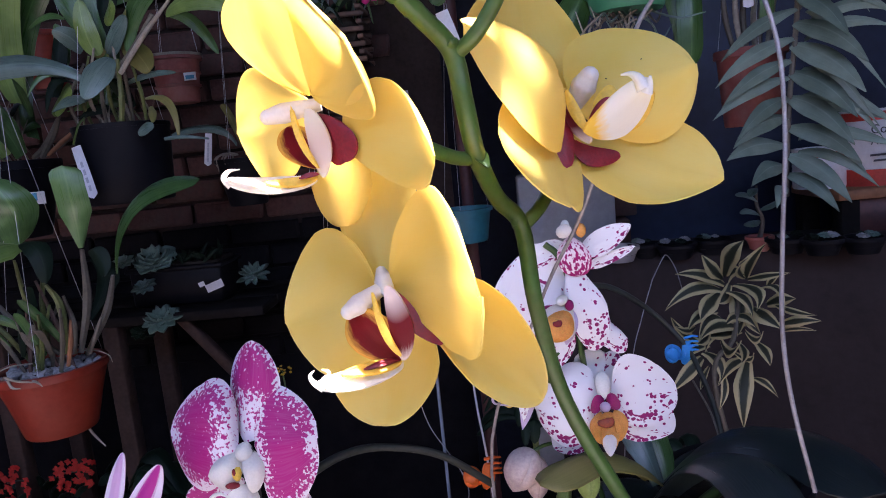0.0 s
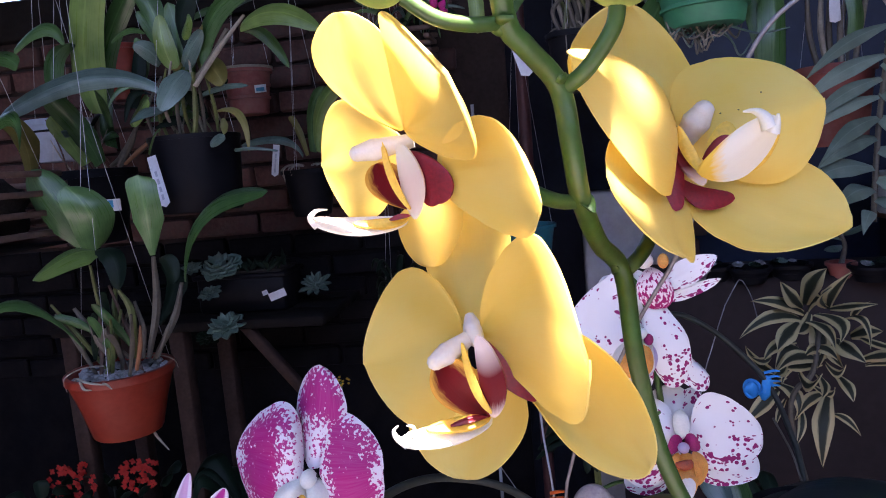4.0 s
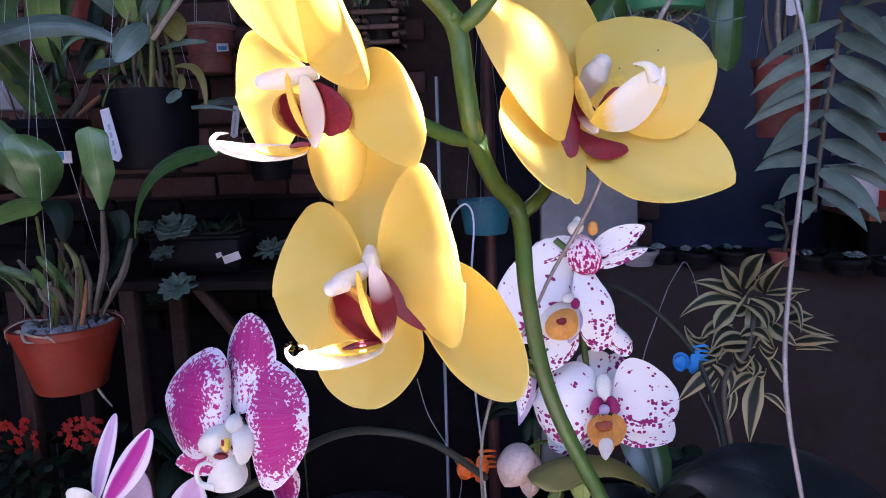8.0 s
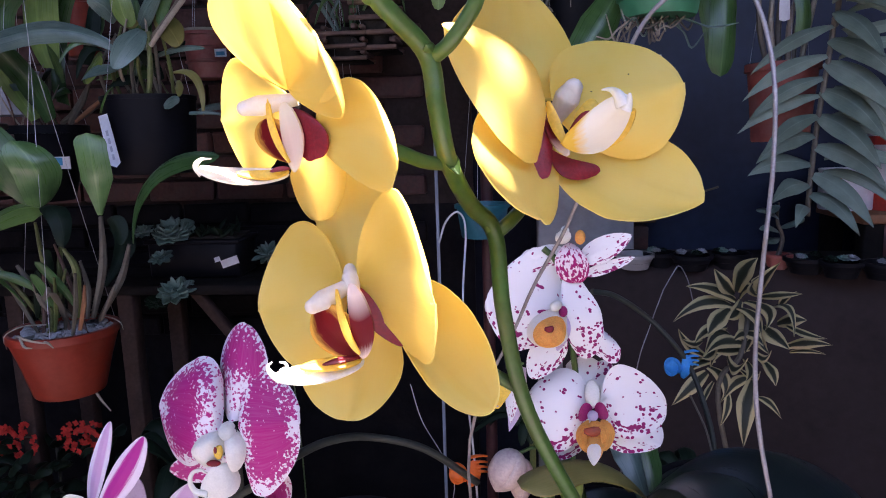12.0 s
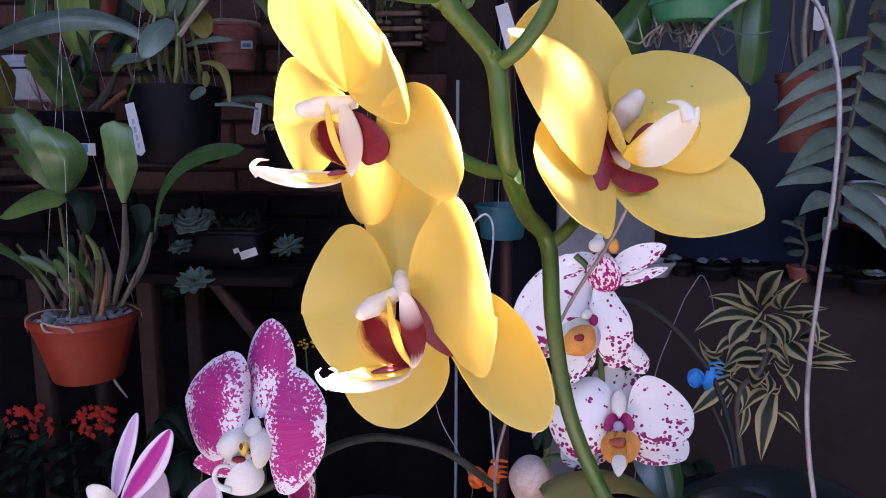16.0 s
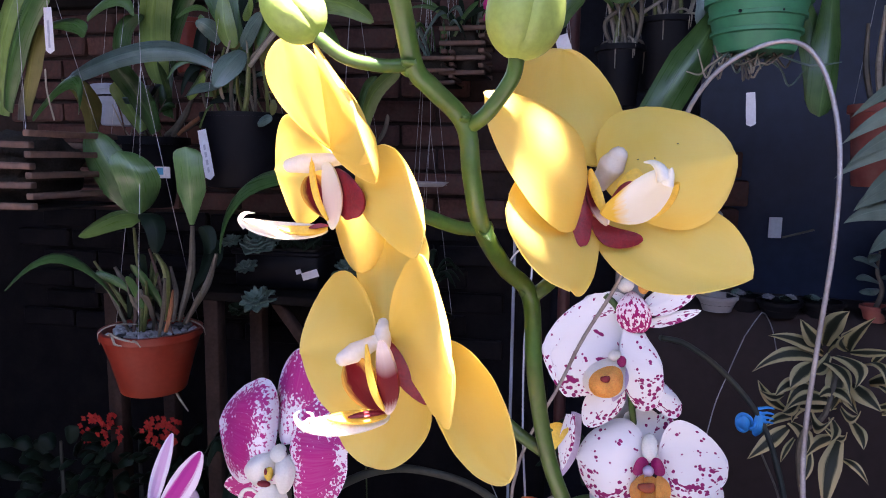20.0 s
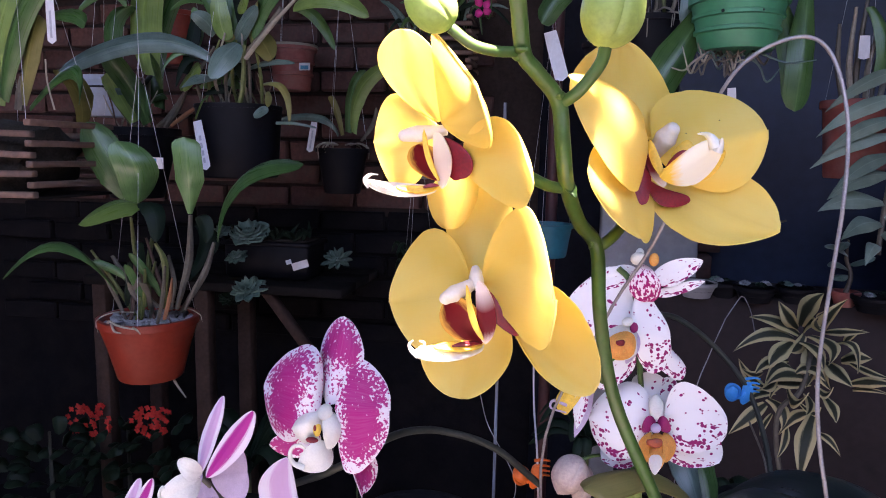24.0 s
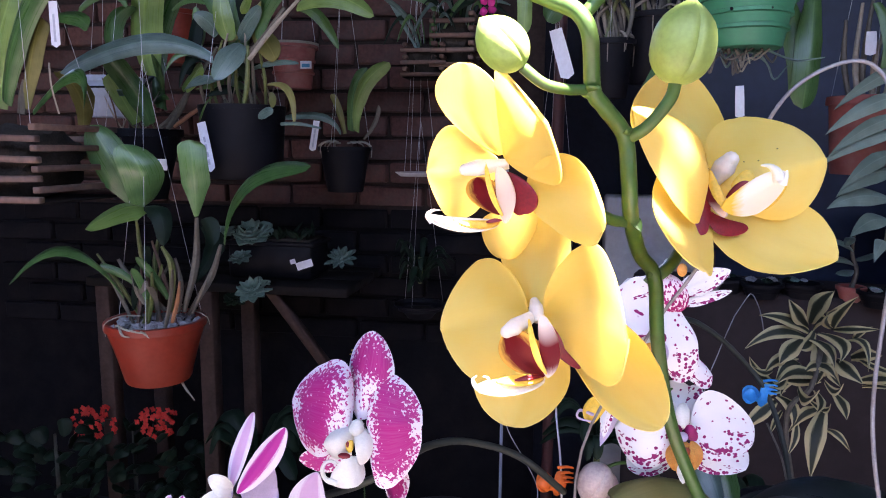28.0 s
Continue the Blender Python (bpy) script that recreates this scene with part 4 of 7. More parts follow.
# small bracts where the flower stalks leave the stem
for base, tip in (((-0.0061, 0.1965, 1.35), (-0.0027, 0.1935, 1.3509)), ((0.0092, 0.2105, 1.335), (0.0078, 0.2075, 1.3371)), ((0.013, 0.2205, 1.3013), (0.0159, 0.2175, 1.2978)), ((0.0254, 0.2465, 1.2751), (0.0222, 0.2435, 1.2788)), ((0.032, 0.2495, 1.2225), (0.0358, 0.2465, 1.2257))):
    a, b = V(base), V(tip)
    orchid_petal("bract", a, (a + b) / 2 - V(0, 0.001, 0), b, (a + b) / 2 + V(0.0022, 0, 0.0006), STEM, yellow, 0.6, 0, pointed(0.8, 0.2, 1.4), thick=0.0008)
    part("node", blob(a + V(0, 0.003, 0), (0.0032, 0.0032, 0.0027), lump=0.2), STEM, yellow)
for p in ((0.0618, 0.2605, 1.3247), (0.0676, 0.2605, 1.3253), (0.0753, 0.262, 1.3305)):
    part("blemish", blob(p, (0.00032, 0.0006, 0.00022)), DARK_STEM, yellow, "tiny brown blemish")
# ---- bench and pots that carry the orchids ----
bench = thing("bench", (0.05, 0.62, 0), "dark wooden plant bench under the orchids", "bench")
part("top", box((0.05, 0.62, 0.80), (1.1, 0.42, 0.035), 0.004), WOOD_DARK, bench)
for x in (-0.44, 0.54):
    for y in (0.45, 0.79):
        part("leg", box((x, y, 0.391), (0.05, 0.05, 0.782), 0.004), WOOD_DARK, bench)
pot((0.10, 0.60, 0.955), 0.075, 0.055, 0.137, BLACK, "black plastic orchid pot on the bench", "flower_pot")
pot((0.235, 0.66, 0.955), 0.065, 0.05, 0.137, BLACK, "black plastic orchid pot on the bench", "flower_pot")
pot((-0.13, 0.60, 0.935), 0.065, 0.05, 0.117, BLACK, "black plastic orchid pot on the bench", "flower_pot")

# ---- purple orchid ----
purple = thing("purple_orchid", (-0.13, 0.60, 0.92), "purple and white streaked moth orchid on an arching stem", "orchid")
part("stem", tube([(-0.13, 0.60, 0.92), (-0.2401, 0.52, 0.9896), (-0.1811, 0.47, 1.044), (-0.1496, 0.46, 1.065), (-0.1347, 0.47, 1.076), (-0.1163, 0.5, 1.075), (-0.0912, 0.53, 1.065), (-0.0492, 0.56, 1.041), (-0.0064, 0.6, 0.9892)], 0.0034, 8), DARK_STEM, purple)
part("pedicel", tube([(-0.1786, 0.47, 1.046), (-0.168, 0.445, 1.082), (-0.1631, 0.43, 1.117)], 0.002, 8), DARK_STEM, purple)
petal("sepal", (-0.1673, 0.4372, 1.1174), (-0.1628, 0.4448, 1.1528), (-0.1617, 0.4589, 1.1836), (-0.1843, 0.4646, 1.1526), (-0.1426, 0.4462, 1.1489), PURPLE, purple, (0.55, 0.50, 0.54), 21)
petal("petal", (-0.1732, 0.435, 1.117), (-0.1899, 0.4298, 1.1252), (-0.2329, 0.4611, 1.1205), (-0.1878, 0.4527, 1.1599), (-0.2088, 0.4433, 1.08), PURPLE, purple, (0.45, 0.60, 0.58), 22)
petal("petal", (-0.1597, 0.4383, 1.1155), (-0.1513, 0.4291, 1.1172), (-0.1167, 0.4322, 1.1189), (-0.1503, 0.4495, 1.1541), (-0.1459, 0.4269, 1.067), PURPLE, purple, (0.56, 0.49, 0.44), 23)
petal("sepal", (-0.1774, 0.445, 1.0872), (-0.2018, 0.4466, 1.0775), (-0.223, 0.4485, 1.073), (-0.2065, 0.4478, 1.0864), (-0.195, 0.4474, 1.0661), PURPLE, purple, (0.50, 0.51, 0.55), 24)
petal("sepal", (-0.1566, 0.4451, 1.0841), (-0.1465, 0.4479, 1.0649), (-0.1419, 0.4451, 1.0419), (-0.1429, 0.433, 1.0558), (-0.1293, 0.4397, 1.073), PURPLE, purple, (0.49, 0.50, 0.55), 25)
part("column", along((-0.1671, 0.434, 1.1192), (-0.1678, 0.424, 1.1094), 0.0062, 0.0055), WHITE, purple, "white column")
petal("lip_lobe", (-0.1698, 0.434, 1.1099), (-0.1796, 0.42, 1.1056), (-0.193, 0.426, 1.0994), (-0.1826, 0.428, 1.1121), (-0.1786, 0.426, 1.0896), WHITE, purple, (0.55, 0.55, 0.5), 0, thick=0.0010, ragged=0.02, label="white rounded side lobe")
petal("lip_lobe", (-0.168, 0.434, 1.1146), (-0.1589, 0.422, 1.1051), (-0.1616, 0.424, 1.0873), (-0.1659, 0.42, 1.1022), (-0.1546, 0.428, 1.1043), WHITE, purple, (0.5, 0.45, 0.5), 0, thick=0.0010, ragged=0.02, label="white rounded side lobe")
petal("lip", (-0.1635, 0.43, 1.0854), (-0.1703, 0.418, 1.0834), (-0.1866, 0.422, 1.0714), (-0.1743, 0.42, 1.0925), (-0.1643, 0.422, 1.0707), WHITE, purple, (0.5, 0.4, 0.5), 0, thick=0.0010, ragged=0.02, label="white lip with a curled tip")
part("tendril", tube([(-0.1807, 0.42, 1.072), (-0.1893, 0.419, 1.0744), (-0.1921, 0.418, 1.0819), (-0.1894, 0.418, 1.0885), (-0.1836, 0.418, 1.0904), (-0.1792, 0.418, 1.088)], [0.003, 0.002, 0.0017, 0.0015, 0.0012, 0.0006], 8), WHITE, purple)
part("lip_crest", blob((-0.1691, 0.417, 1.1045), (0.0034, 0.003, 0.0048), lump=0.3), LIP_YELLOW, purple, "yellow crest with dark dots")
part("lip_throat", blob((-0.1748, 0.42, 1.0947), (0.0052, 0.003, 0.0022)), MAROON, purple, "dark red throat")
part("lip_mark", blob((-0.1702, 0.4145, 1.1068), (0.0012, 0.001, 0.0026)), MAROON, purple, "dark stripe on the crest")
# second and third flowers of the spike, seen from the side
petal("sepal", (-0.2758, 0.43, 1.0514), (-0.2648, 0.428, 1.0864), (-0.2528, 0.4286, 1.1201), (-0.274, 0.432, 1.084), (-0.2564, 0.426, 1.0889), LILAC_EDGED, purple, (0.5, 0.5, 0.55), 14, thick=0.0008, ragged=0.05)
petal("sepal", (-0.267, 0.425, 1.0517), (-0.2427, 0.418, 1.0833), (-0.2196, 0.4137, 1.1162), (-0.2498, 0.42, 1.0882), (-0.2305, 0.416, 1.0808), PURPLE_EDGED, purple, (0.5, 0.5, 0.55), 15, thick=0.0008, ragged=0.05)
petal("petal", (-0.2745, 0.445, 1.04), (-0.2563, 0.445, 1.0441), (-0.2417, 0.445, 1.0486), (-0.2537, 0.445, 1.07), (-0.2507, 0.445, 1.0212), PALE_LILAC, purple, (0.5, 0.5, 0.55), 16, thick=0.0008, ragged=0.05)
petal("petal", (-0.2847, 0.445, 1.0398), (-0.2794, 0.44, 1.0181), (-0.2753, 0.435, 0.989), (-0.2929, 0.44, 1.0115), (-0.2623, 0.44, 1.0153), PALE_LILAC, purple, (0.5, 0.5, 0.55), 17, thick=0.0008, ragged=0.05)
petal("sepal", (-0.2735, 0.428, 1.0544), (-0.288, 0.415, 1.036), (-0.3063, 0.408, 1.0045), (-0.2923, 0.416, 1.0416), (-0.2788, 0.414, 1.03), PALE_LILAC, purple, (0.5, 0.5, 0.55), 18, thick=0.0008, ragged=0.05)
petal("petal", (-0.2756, 0.45, 0.9884), (-0.2535, 0.445, 1.0099), (-0.2297, 0.44, 0.9973), (-0.261, 0.445, 1.013), (-0.2399, 0.445, 1.0097), PALE_LILAC, purple, (0.5, 0.5, 0.55), 19, thick=0.0008, ragged=0.05)
petal("sepal", (-0.1961, 0.462, 0.9874), (-0.2154, 0.455, 1.0275), (-0.209, 0.45, 1.0636), (-0.237, 0.456, 1.0225), (-0.2011, 0.454, 1.0268), LILAC_EDGED, purple, (0.5, 0.5, 0.55), 20, thick=0.0008, ragged=0.05)
petal("lip_lobe", (-0.2702, 0.424, 1.0565), (-0.2758, 0.414, 1.0621), (-0.287, 0.416, 1.067), (-0.2731, 0.414, 1.0716), (-0.2758, 0.412, 1.0547), WHITE, purple, (0.5, 0.5, 0.55), 21, thick=0.0008, ragged=0.05, label="white side lobe")
petal("lip", (-0.2723, 0.424, 1.0506), (-0.2809, 0.408, 1.0467), (-0.3005, 0.41, 1.0359), (-0.2841, 0.41, 1.0583), (-0.276, 0.408, 1.0324), WHITE, purple, (0.5, 0.5, 0.55), 22, thick=0.0008, ragged=0.05, label="white rounded lip")
petal("sepal", (-0.3475, 0.42, 0.9974), (-0.3355, 0.42, 1.022), (-0.3242, 0.42, 1.047), (-0.3426, 0.422, 1.0216), (-0.3263, 0.418, 1.0241), LILAC_EDGED, purple, (0.5, 0.5, 0.55), 23, thick=0.0008, ragged=0.05)
petal("sepal", (-0.3366, 0.415, 0.9991), (-0.3208, 0.413, 1.0253), (-0.3071, 0.412, 1.0525), (-0.3282, 0.415, 1.0263), (-0.3125, 0.411, 1.0245), PURPLE_EDGED, purple, (0.5, 0.5, 0.55), 24, thick=0.0008, ragged=0.05)
part("tendril", tube([(-0.2965, 0.409, 1.035), (-0.299, 0.408, 1.0417), (-0.2958, 0.408, 1.0486), (-0.292, 0.408, 1.0453)], [0.0018, 0.0014, 0.0011, 0.0006], 8), WHITE, purple)
part("pedicel", tube([(-0.2818, 0.44, 1.0434), (-0.2646, 0.452, 1.0181), (-0.2417, 0.465, 0.9899)], 0.0022, 8), CANE, purple)

# ---- white spotted orchid ----
white = thing("white_orchid", (0.10, 0.60, 0.94), "white moth orchid with wine-red dots and orange lips", "orchid")
part("stem", tube([(0.10, 0.60, 0.94), (0.0909, 0.6, 0.9826), (0.0816, 0.6, 1.02), (0.0854, 0.585, 1.077), (0.0786, 0.56, 1.133), (0.0733, 0.545, 1.182), (0.0648, 0.54, 1.21), (0.0545, 0.54, 1.221)], 0.0026, 8), STEM, white)
petal("sepal", (0.0965, 0.565, 1.0783), (0.0922, 0.5695, 1.0953), (0.1018, 0.5751, 1.1164), (0.0738, 0.5691, 1.1135), (0.1144, 0.572, 1.1063), SPOTTED, white, (0.50, 0.50, 0.55), 31)
petal("petal", (0.1022, 0.5601, 1.0851), (0.1198, 0.5561, 1.0936), (0.1543, 0.551, 1.0871), (0.1183, 0.5557, 1.1204), (0.1247, 0.5547, 1.0563), SPOTTED, white, (0.48, 0.51, 0.48), 32)
petal("petal", (0.0913, 0.5599, 1.0846), (0.0642, 0.5517, 1.0813), (0.0371, 0.5665, 1.0765), (0.0707, 0.567, 1.1131), (0.0661, 0.5552, 1.0417), SPOTTED, white, (0.49, 0.50, 0.52), 33)
petal("sepal", (0.1042, 0.5649, 1.0672), (0.1316, 0.5669, 1.055), (0.1528, 0.5645, 1.0452), (0.1433, 0.5662, 1.0731), (0.1144, 0.5684, 1.0392), SPOTTED, white, (0.50, 0.51, 0.55), 36)
petal("sepal", (0.0947, 0.5649, 1.0664), (0.0709, 0.5668, 1.0501), (0.0504, 0.5658, 1.037), (0.0613, 0.5683, 1.0698), (0.0811, 0.5667, 1.034), SPOTTED, white, (0.51, 0.49, 0.55), 37)
part("ridge", along((0.0946, 0.56, 1.106), (0.0947, 0.552, 1.0839), 0.0066, 0.004), WHITE, white)
petal("lip_lobe", (0.0937, 0.552, 1.0849), (0.0877, 0.548, 1.0839), (0.0825, 0.548, 1.0762), (0.0863, 0.549, 1.0881), (0.0894, 0.547, 1.0762), WINE, white, (0.5, 0.5, 0.55), 0, thick=0.0010, ragged=0.02, label="wine-red wing")
petal("lip_lobe", (0.0965, 0.552, 1.0851), (0.1009, 0.548, 1.0849), (0.1068, 0.548, 1.0787), (0.1022, 0.549, 1.0893), (0.0997, 0.547, 1.077), WINE, white, (0.5, 0.5, 0.55), 0, thick=0.0010, ragged=0.02, label="wine-red wing")
part("column", blob((0.0939, 0.545, 1.0799), (0.0046, 0.004, 0.0046)), PALE_LILAC, white, "pale pink column")
petal("lip", (0.0958, 0.552, 1.0725), (0.0942, 0.537, 1.0627), (0.093, 0.525, 1.0491), (0.0869, 0.542, 1.0614), (0.1041, 0.542, 1.0629), LIP_ORANGE, white, (0.4, 0.4, 0.5), 0, thick=0.0010, ragged=0.02, label="orange lip with red streaks and pale tip")
petal("lip_tip", (0.0933, 0.532, 1.0607), (0.0928, 0.526, 1.0547), (0.0924, 0.522, 1.0479), (0.0879, 0.529, 1.056), (0.0988, 0.529, 1.0569), CREAM, white, (0.5, 0.5, 0.55), 0, thick=0.0010, ragged=0.02, label="pale pink lip tip")
petal("lip_lobe", (0.0906, 0.55, 1.0735), (0.0841, 0.543, 1.0644), (0.0876, 0.54, 1.0504), (0.0809, 0.548, 1.062), (0.0886, 0.537, 1.0637), LIP_ORANGE, white, (0.5, 0.5, 0.55), 0, thick=0.0010, ragged=0.02, label="orange side lobe")
petal("lip_lobe", (0.1019, 0.55, 1.0744), (0.1065, 0.543, 1.0662), (0.1034, 0.54, 1.0518), (0.1119, 0.548, 1.0646), (0.0997, 0.537, 1.0647), LIP_ORANGE, white, (0.5, 0.5, 0.55), 0, thick=0.0010, ragged=0.02, label="orange side lobe")
part("lip_crest", blob((0.0931, 0.536, 1.0702), (0.0075, 0.003, 0.0042), lump=0.3), BROWN_RED, white, "brown-red crest")
# middle flower looks to the side
petal("petal", (0.0652, 0.54, 1.1761), (0.0156, 0.5411, 1.1817), (0.0138, 0.5393, 1.1708), (0.0524, 0.5449, 1.2224), (0.0331, 0.5399, 1.1363), SPOTTED, white, (0.45, 0.51, 0.39), 35)
petal("petal", (0.0698, 0.5351, 1.1713), (0.0713, 0.5302, 1.1691), (0.0998, 0.5364, 1.1623), (0.0728, 0.5369, 1.2046), (0.0864, 0.5394, 1.1307), SPOTTED, white, (0.45, 0.59, 0.51), 34)
petal("sepal", (0.0809, 0.5449, 1.1525), (0.1034, 0.5496, 1.1441), (0.1172, 0.5556, 1.133), (0.0981, 0.556, 1.1521), (0.1062, 0.5521, 1.124), SPOTTED, white, (0.50, 0.52, 0.53), 39)
petal("sepal", (0.0675, 0.542, 1.1519), (0.0566, 0.546, 1.1341), (0.0442, 0.546, 1.1112), (0.0446, 0.546, 1.1396), (0.0703, 0.544, 1.1286), SPOTTED, white, (0.5, 0.5, 0.5), 40)
petal("sepal", (0.0602, 0.548, 1.1685), (0.0501, 0.552, 1.1929), (0.0443, 0.556, 1.2179), (0.0365, 0.556, 1.1933), (0.0654, 0.55, 1.197), SPOTTED, white, (0.5, 0.5, 0.5), 38)
petal("lip", (0.0667, 0.528, 1.1738), (0.057, 0.508, 1.1624), (0.0468, 0.513, 1.1507), (0.0435, 0.518, 1.1671), (0.0697, 0.516, 1.153), CREAM, white, (0.5, 0.5, 0.5), 0, thick=0.0010, ragged=0.02, label="cream cupped lip")
petal("lip_face", (0.0655, 0.514, 1.1715), (0.0575, 0.5045, 1.1610), (0.0500, 0.5080, 1.1515), (0.0475, 0.5105, 1.1655), (0.0672, 0.5090, 1.1545), LIP_ORANGE, white, (0.5, 0.5, 0.5), 0, thick=0.0010, ragged=0.02, label="orange face of the lip")
petal("lip_lobe", (0.0688, 0.53, 1.1697), (0.0686, 0.517, 1.159), (0.0635, 0.517, 1.1447), (0.0634, 0.515, 1.16), (0.0738, 0.52, 1.1595), PALE_LILAC, white, (0.5, 0.5, 0.55), 0, thick=0.0010, ragged=0.02, label="pale pink side lobe")
part("lip_crest", blob((0.0572, 0.5035, 1.1655), (0.0040, 0.0018, 0.0026), lump=0.3), MAROON, white, "dark red heart mark")
part("lip_wing", blob((0.0685, 0.522, 1.1743), (0.0036, 0.003, 0.0046)), WINE, white, "wine-red wing")
part("column", along((0.0671, 0.526, 1.1799), (0.059, 0.516, 1.1783), 0.004), WHITE, white, "white column")
# topmost flower seen from behind
petal("petal", (0.0836, 0.54, 1.2112), (0.1034, 0.5399, 1.2204), (0.1228, 0.54, 1.2306), (0.0948, 0.5401, 1.2281), (0.1033, 0.54, 1.2097), SPOTTED, white, (0.50, 0.50, 0.55), 42)
petal("petal", (0.0851, 0.5448, 1.2007), (0.1042, 0.5452, 1.2078), (0.125, 0.545, 1.2114), (0.1125, 0.5449, 1.211), (0.0999, 0.5451, 1.1979), SPOTTED, white, (0.50, 0.50, 0.55), 43)
petal("sepal", (0.0737, 0.536, 1.2256), (0.0764, 0.528, 1.212), (0.0803, 0.532, 1.195), (0.0629, 0.531, 1.2067), (0.0884, 0.529, 1.21), WINE_SPOTTED, white, (0.5, 0.5, 0.5), 45, label="wine-red blotched sepal")
petal("petal", (0.0724, 0.54, 1.216), (0.0531, 0.542, 1.2138), (0.0336, 0.545, 1.2027), (0.0548, 0.543, 1.223), (0.0536, 0.541, 1.2037), SPOTTED, white, (0.5, 0.5, 0.5), 44)
part("column", along((0.0637, 0.53, 1.2287), (0.0744, 0.525, 1.2348), 0.0055), CREAM, white, "cream column")
part("lip_lobe", blob((0.0819, 0.527, 1.2314), (0.0042, 0.003, 0.0058)), LIP_ORANGE, white, "orange lobe")
part("lip_lobe", blob((0.0707, 0.532, 1.2356), (0.0035, 0.003, 0.0045)), WHITE, white)
# small side flower low on the spike
orchid_petal("petal", (0.031, 0.555, 1.117), (0.0279, 0.55, 1.095), (0.0263, 0.55, 1.07), (0.0338, 0.553, 1.093), SPOTTED, white, 0.2, 0.02, pointed(0.6, 0.5, 1.8), 46)
orchid_petal("petal", (0.0357, 0.56, 1.117), (0.0318, 0.565, 1.085), (0.0245, 0.565, 1.056), (0.0382, 0.565, 1.082), PALE_LILAC, white, 0.2, 0.02, pointed(0.6, 0.5, 1.8), 47)
orchid_petal("lip", (0.0261, 0.553, 1.108), (0.0154, 0.545, 1.102), (0.0118, 0.548, 1.086), (0.0225, 0.548, 1.096), LIP_YELLOW, white, 0.4, 0, oval(2.2), label="orange lip", thick=0.0012)
part("tendril", tube([(0.0165, 0.545, 1.094), (0.0045, 0.543, 1.098), (0.0029, 0.543, 1.091), (0.0163, 0.545, 1.087)], [0.0016, 0.0014, 0.001, 0.0008], 6), PALE_LILAC, white)
# closed buds
for a, b, r, m in (((0.032, 0.585, 1.029), (0.0113, 0.575, 0.9939), 0.0165, PALE_BUD), ((0.0369, 0.592, 1.018), (0.0332, 0.588, 0.9759), 0.011, PALE_BUD), ((0.0782, 0.57, 1.023), (0.0779, 0.565, 0.9848), 0.0105, BUD), ((0.0614, 0.6, 0.9848), (0.0532, 0.6, 0.9519), 0.007, BUD)):
    ob = bud(a, b, r, white)
    ob.data.materials[0] = m
part("pedicel", tube([(0.0334, 0.585, 1.027), (0.0469, 0.59, 1.03), (0.0769, 0.6, 1.028)], 0.0018, 8), STEM, white)
part("pedicel", tube([(0.0781, 0.57, 1.02), (0.0723, 0.58, 1.023), (0.0793, 0.6, 1.03)], 0.0018, 8), STEM, white)
# leaves of the two plants
blade((0.144, 0.6, 0.9834), (0.092, 0.57, 1.026), (0.0338, 0.52, 1.029), 0.045, LEAF_YELLOW, white, seed=1, label="yellowing leaf")
blade((0.1508, 0.62, 0.9679), (0.1374, 0.64, 1.008), (0.1283, 0.66, 1.019), 0.030, LEAF_GREY, white, seed=2)
blade((0.1628, 0.64, 0.9578), (0.1595, 0.66, 0.988), (0.1532, 0.68, 1.011), 0.032, LEAF, white, seed=3)
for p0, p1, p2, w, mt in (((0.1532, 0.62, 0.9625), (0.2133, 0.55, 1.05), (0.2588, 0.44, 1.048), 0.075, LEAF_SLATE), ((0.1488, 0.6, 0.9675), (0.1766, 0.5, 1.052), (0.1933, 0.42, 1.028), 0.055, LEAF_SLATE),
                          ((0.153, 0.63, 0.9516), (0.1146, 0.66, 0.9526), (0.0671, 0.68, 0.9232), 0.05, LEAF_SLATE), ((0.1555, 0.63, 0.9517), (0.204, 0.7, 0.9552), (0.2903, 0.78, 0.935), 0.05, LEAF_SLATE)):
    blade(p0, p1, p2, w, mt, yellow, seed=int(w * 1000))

# ---- plant clips and thin wires ----
def plant_clip(at, s, material, label):
    """A butterfly-shaped stem clip: a round jaw, two wings and three comb teeth."""
    at = V(at)
    t = thing("plant_clip", at, label, "clip", "stem clips")
    ring = [at + V(-s * 0.75 + s * 0.5 * math.cos(q * 0.45), -s * 0.15 * math.sin(q * 0.9), s * 0.62 * math.sin(q * 0.45)) for q in range(15)]
    part("jaw", tube(ring, s * 0.13, 7, 3), material, t)
    part("wing", sheet(at + V(-s * 0.55, 0, -s * 0.6), at + V(-s * 0.8, -s * 0.25, 0), at + V(-s * 0.6, 0, s * 0.6), (s * 0.5, 0.1 * s, 0), oval(2.4), 0.35, thick=s * 0.12), material, t)
    part("wing", sheet(at + V(s * 0.05, 0, -s * 0.9), at + V(s * 0.3, -s * 0.25, 0), at + V(s * 0.25, 0, s * 0.95), (s * 0.42, 0.1 * s, 0), oval(2.4), 0.35, thick=s * 0.12), material, t)
    part("hinge", tube([at + V(-s * 0.35, -s * 0.2, -s * 0.35), at + V(-s * 0.1, -s * 0.4, -s * 0.1), at + V(0, -s * 0.3, s * 0.2)], s * 0.14, 6), material, t)
    for k in (1.25, 0.85, 0.5, 0.18):
        part("tooth", tube([at + V(s * 0.1, 0, s * (k - 0.1)), at + V(s * 0.7, -s * 0.15, s * (k + 0.08)), at + V(s * 1.15, 0, s * (k - 0.02))], [s * 0.12, s * 0.10, s * 0.06], 6), material, t)
    return t


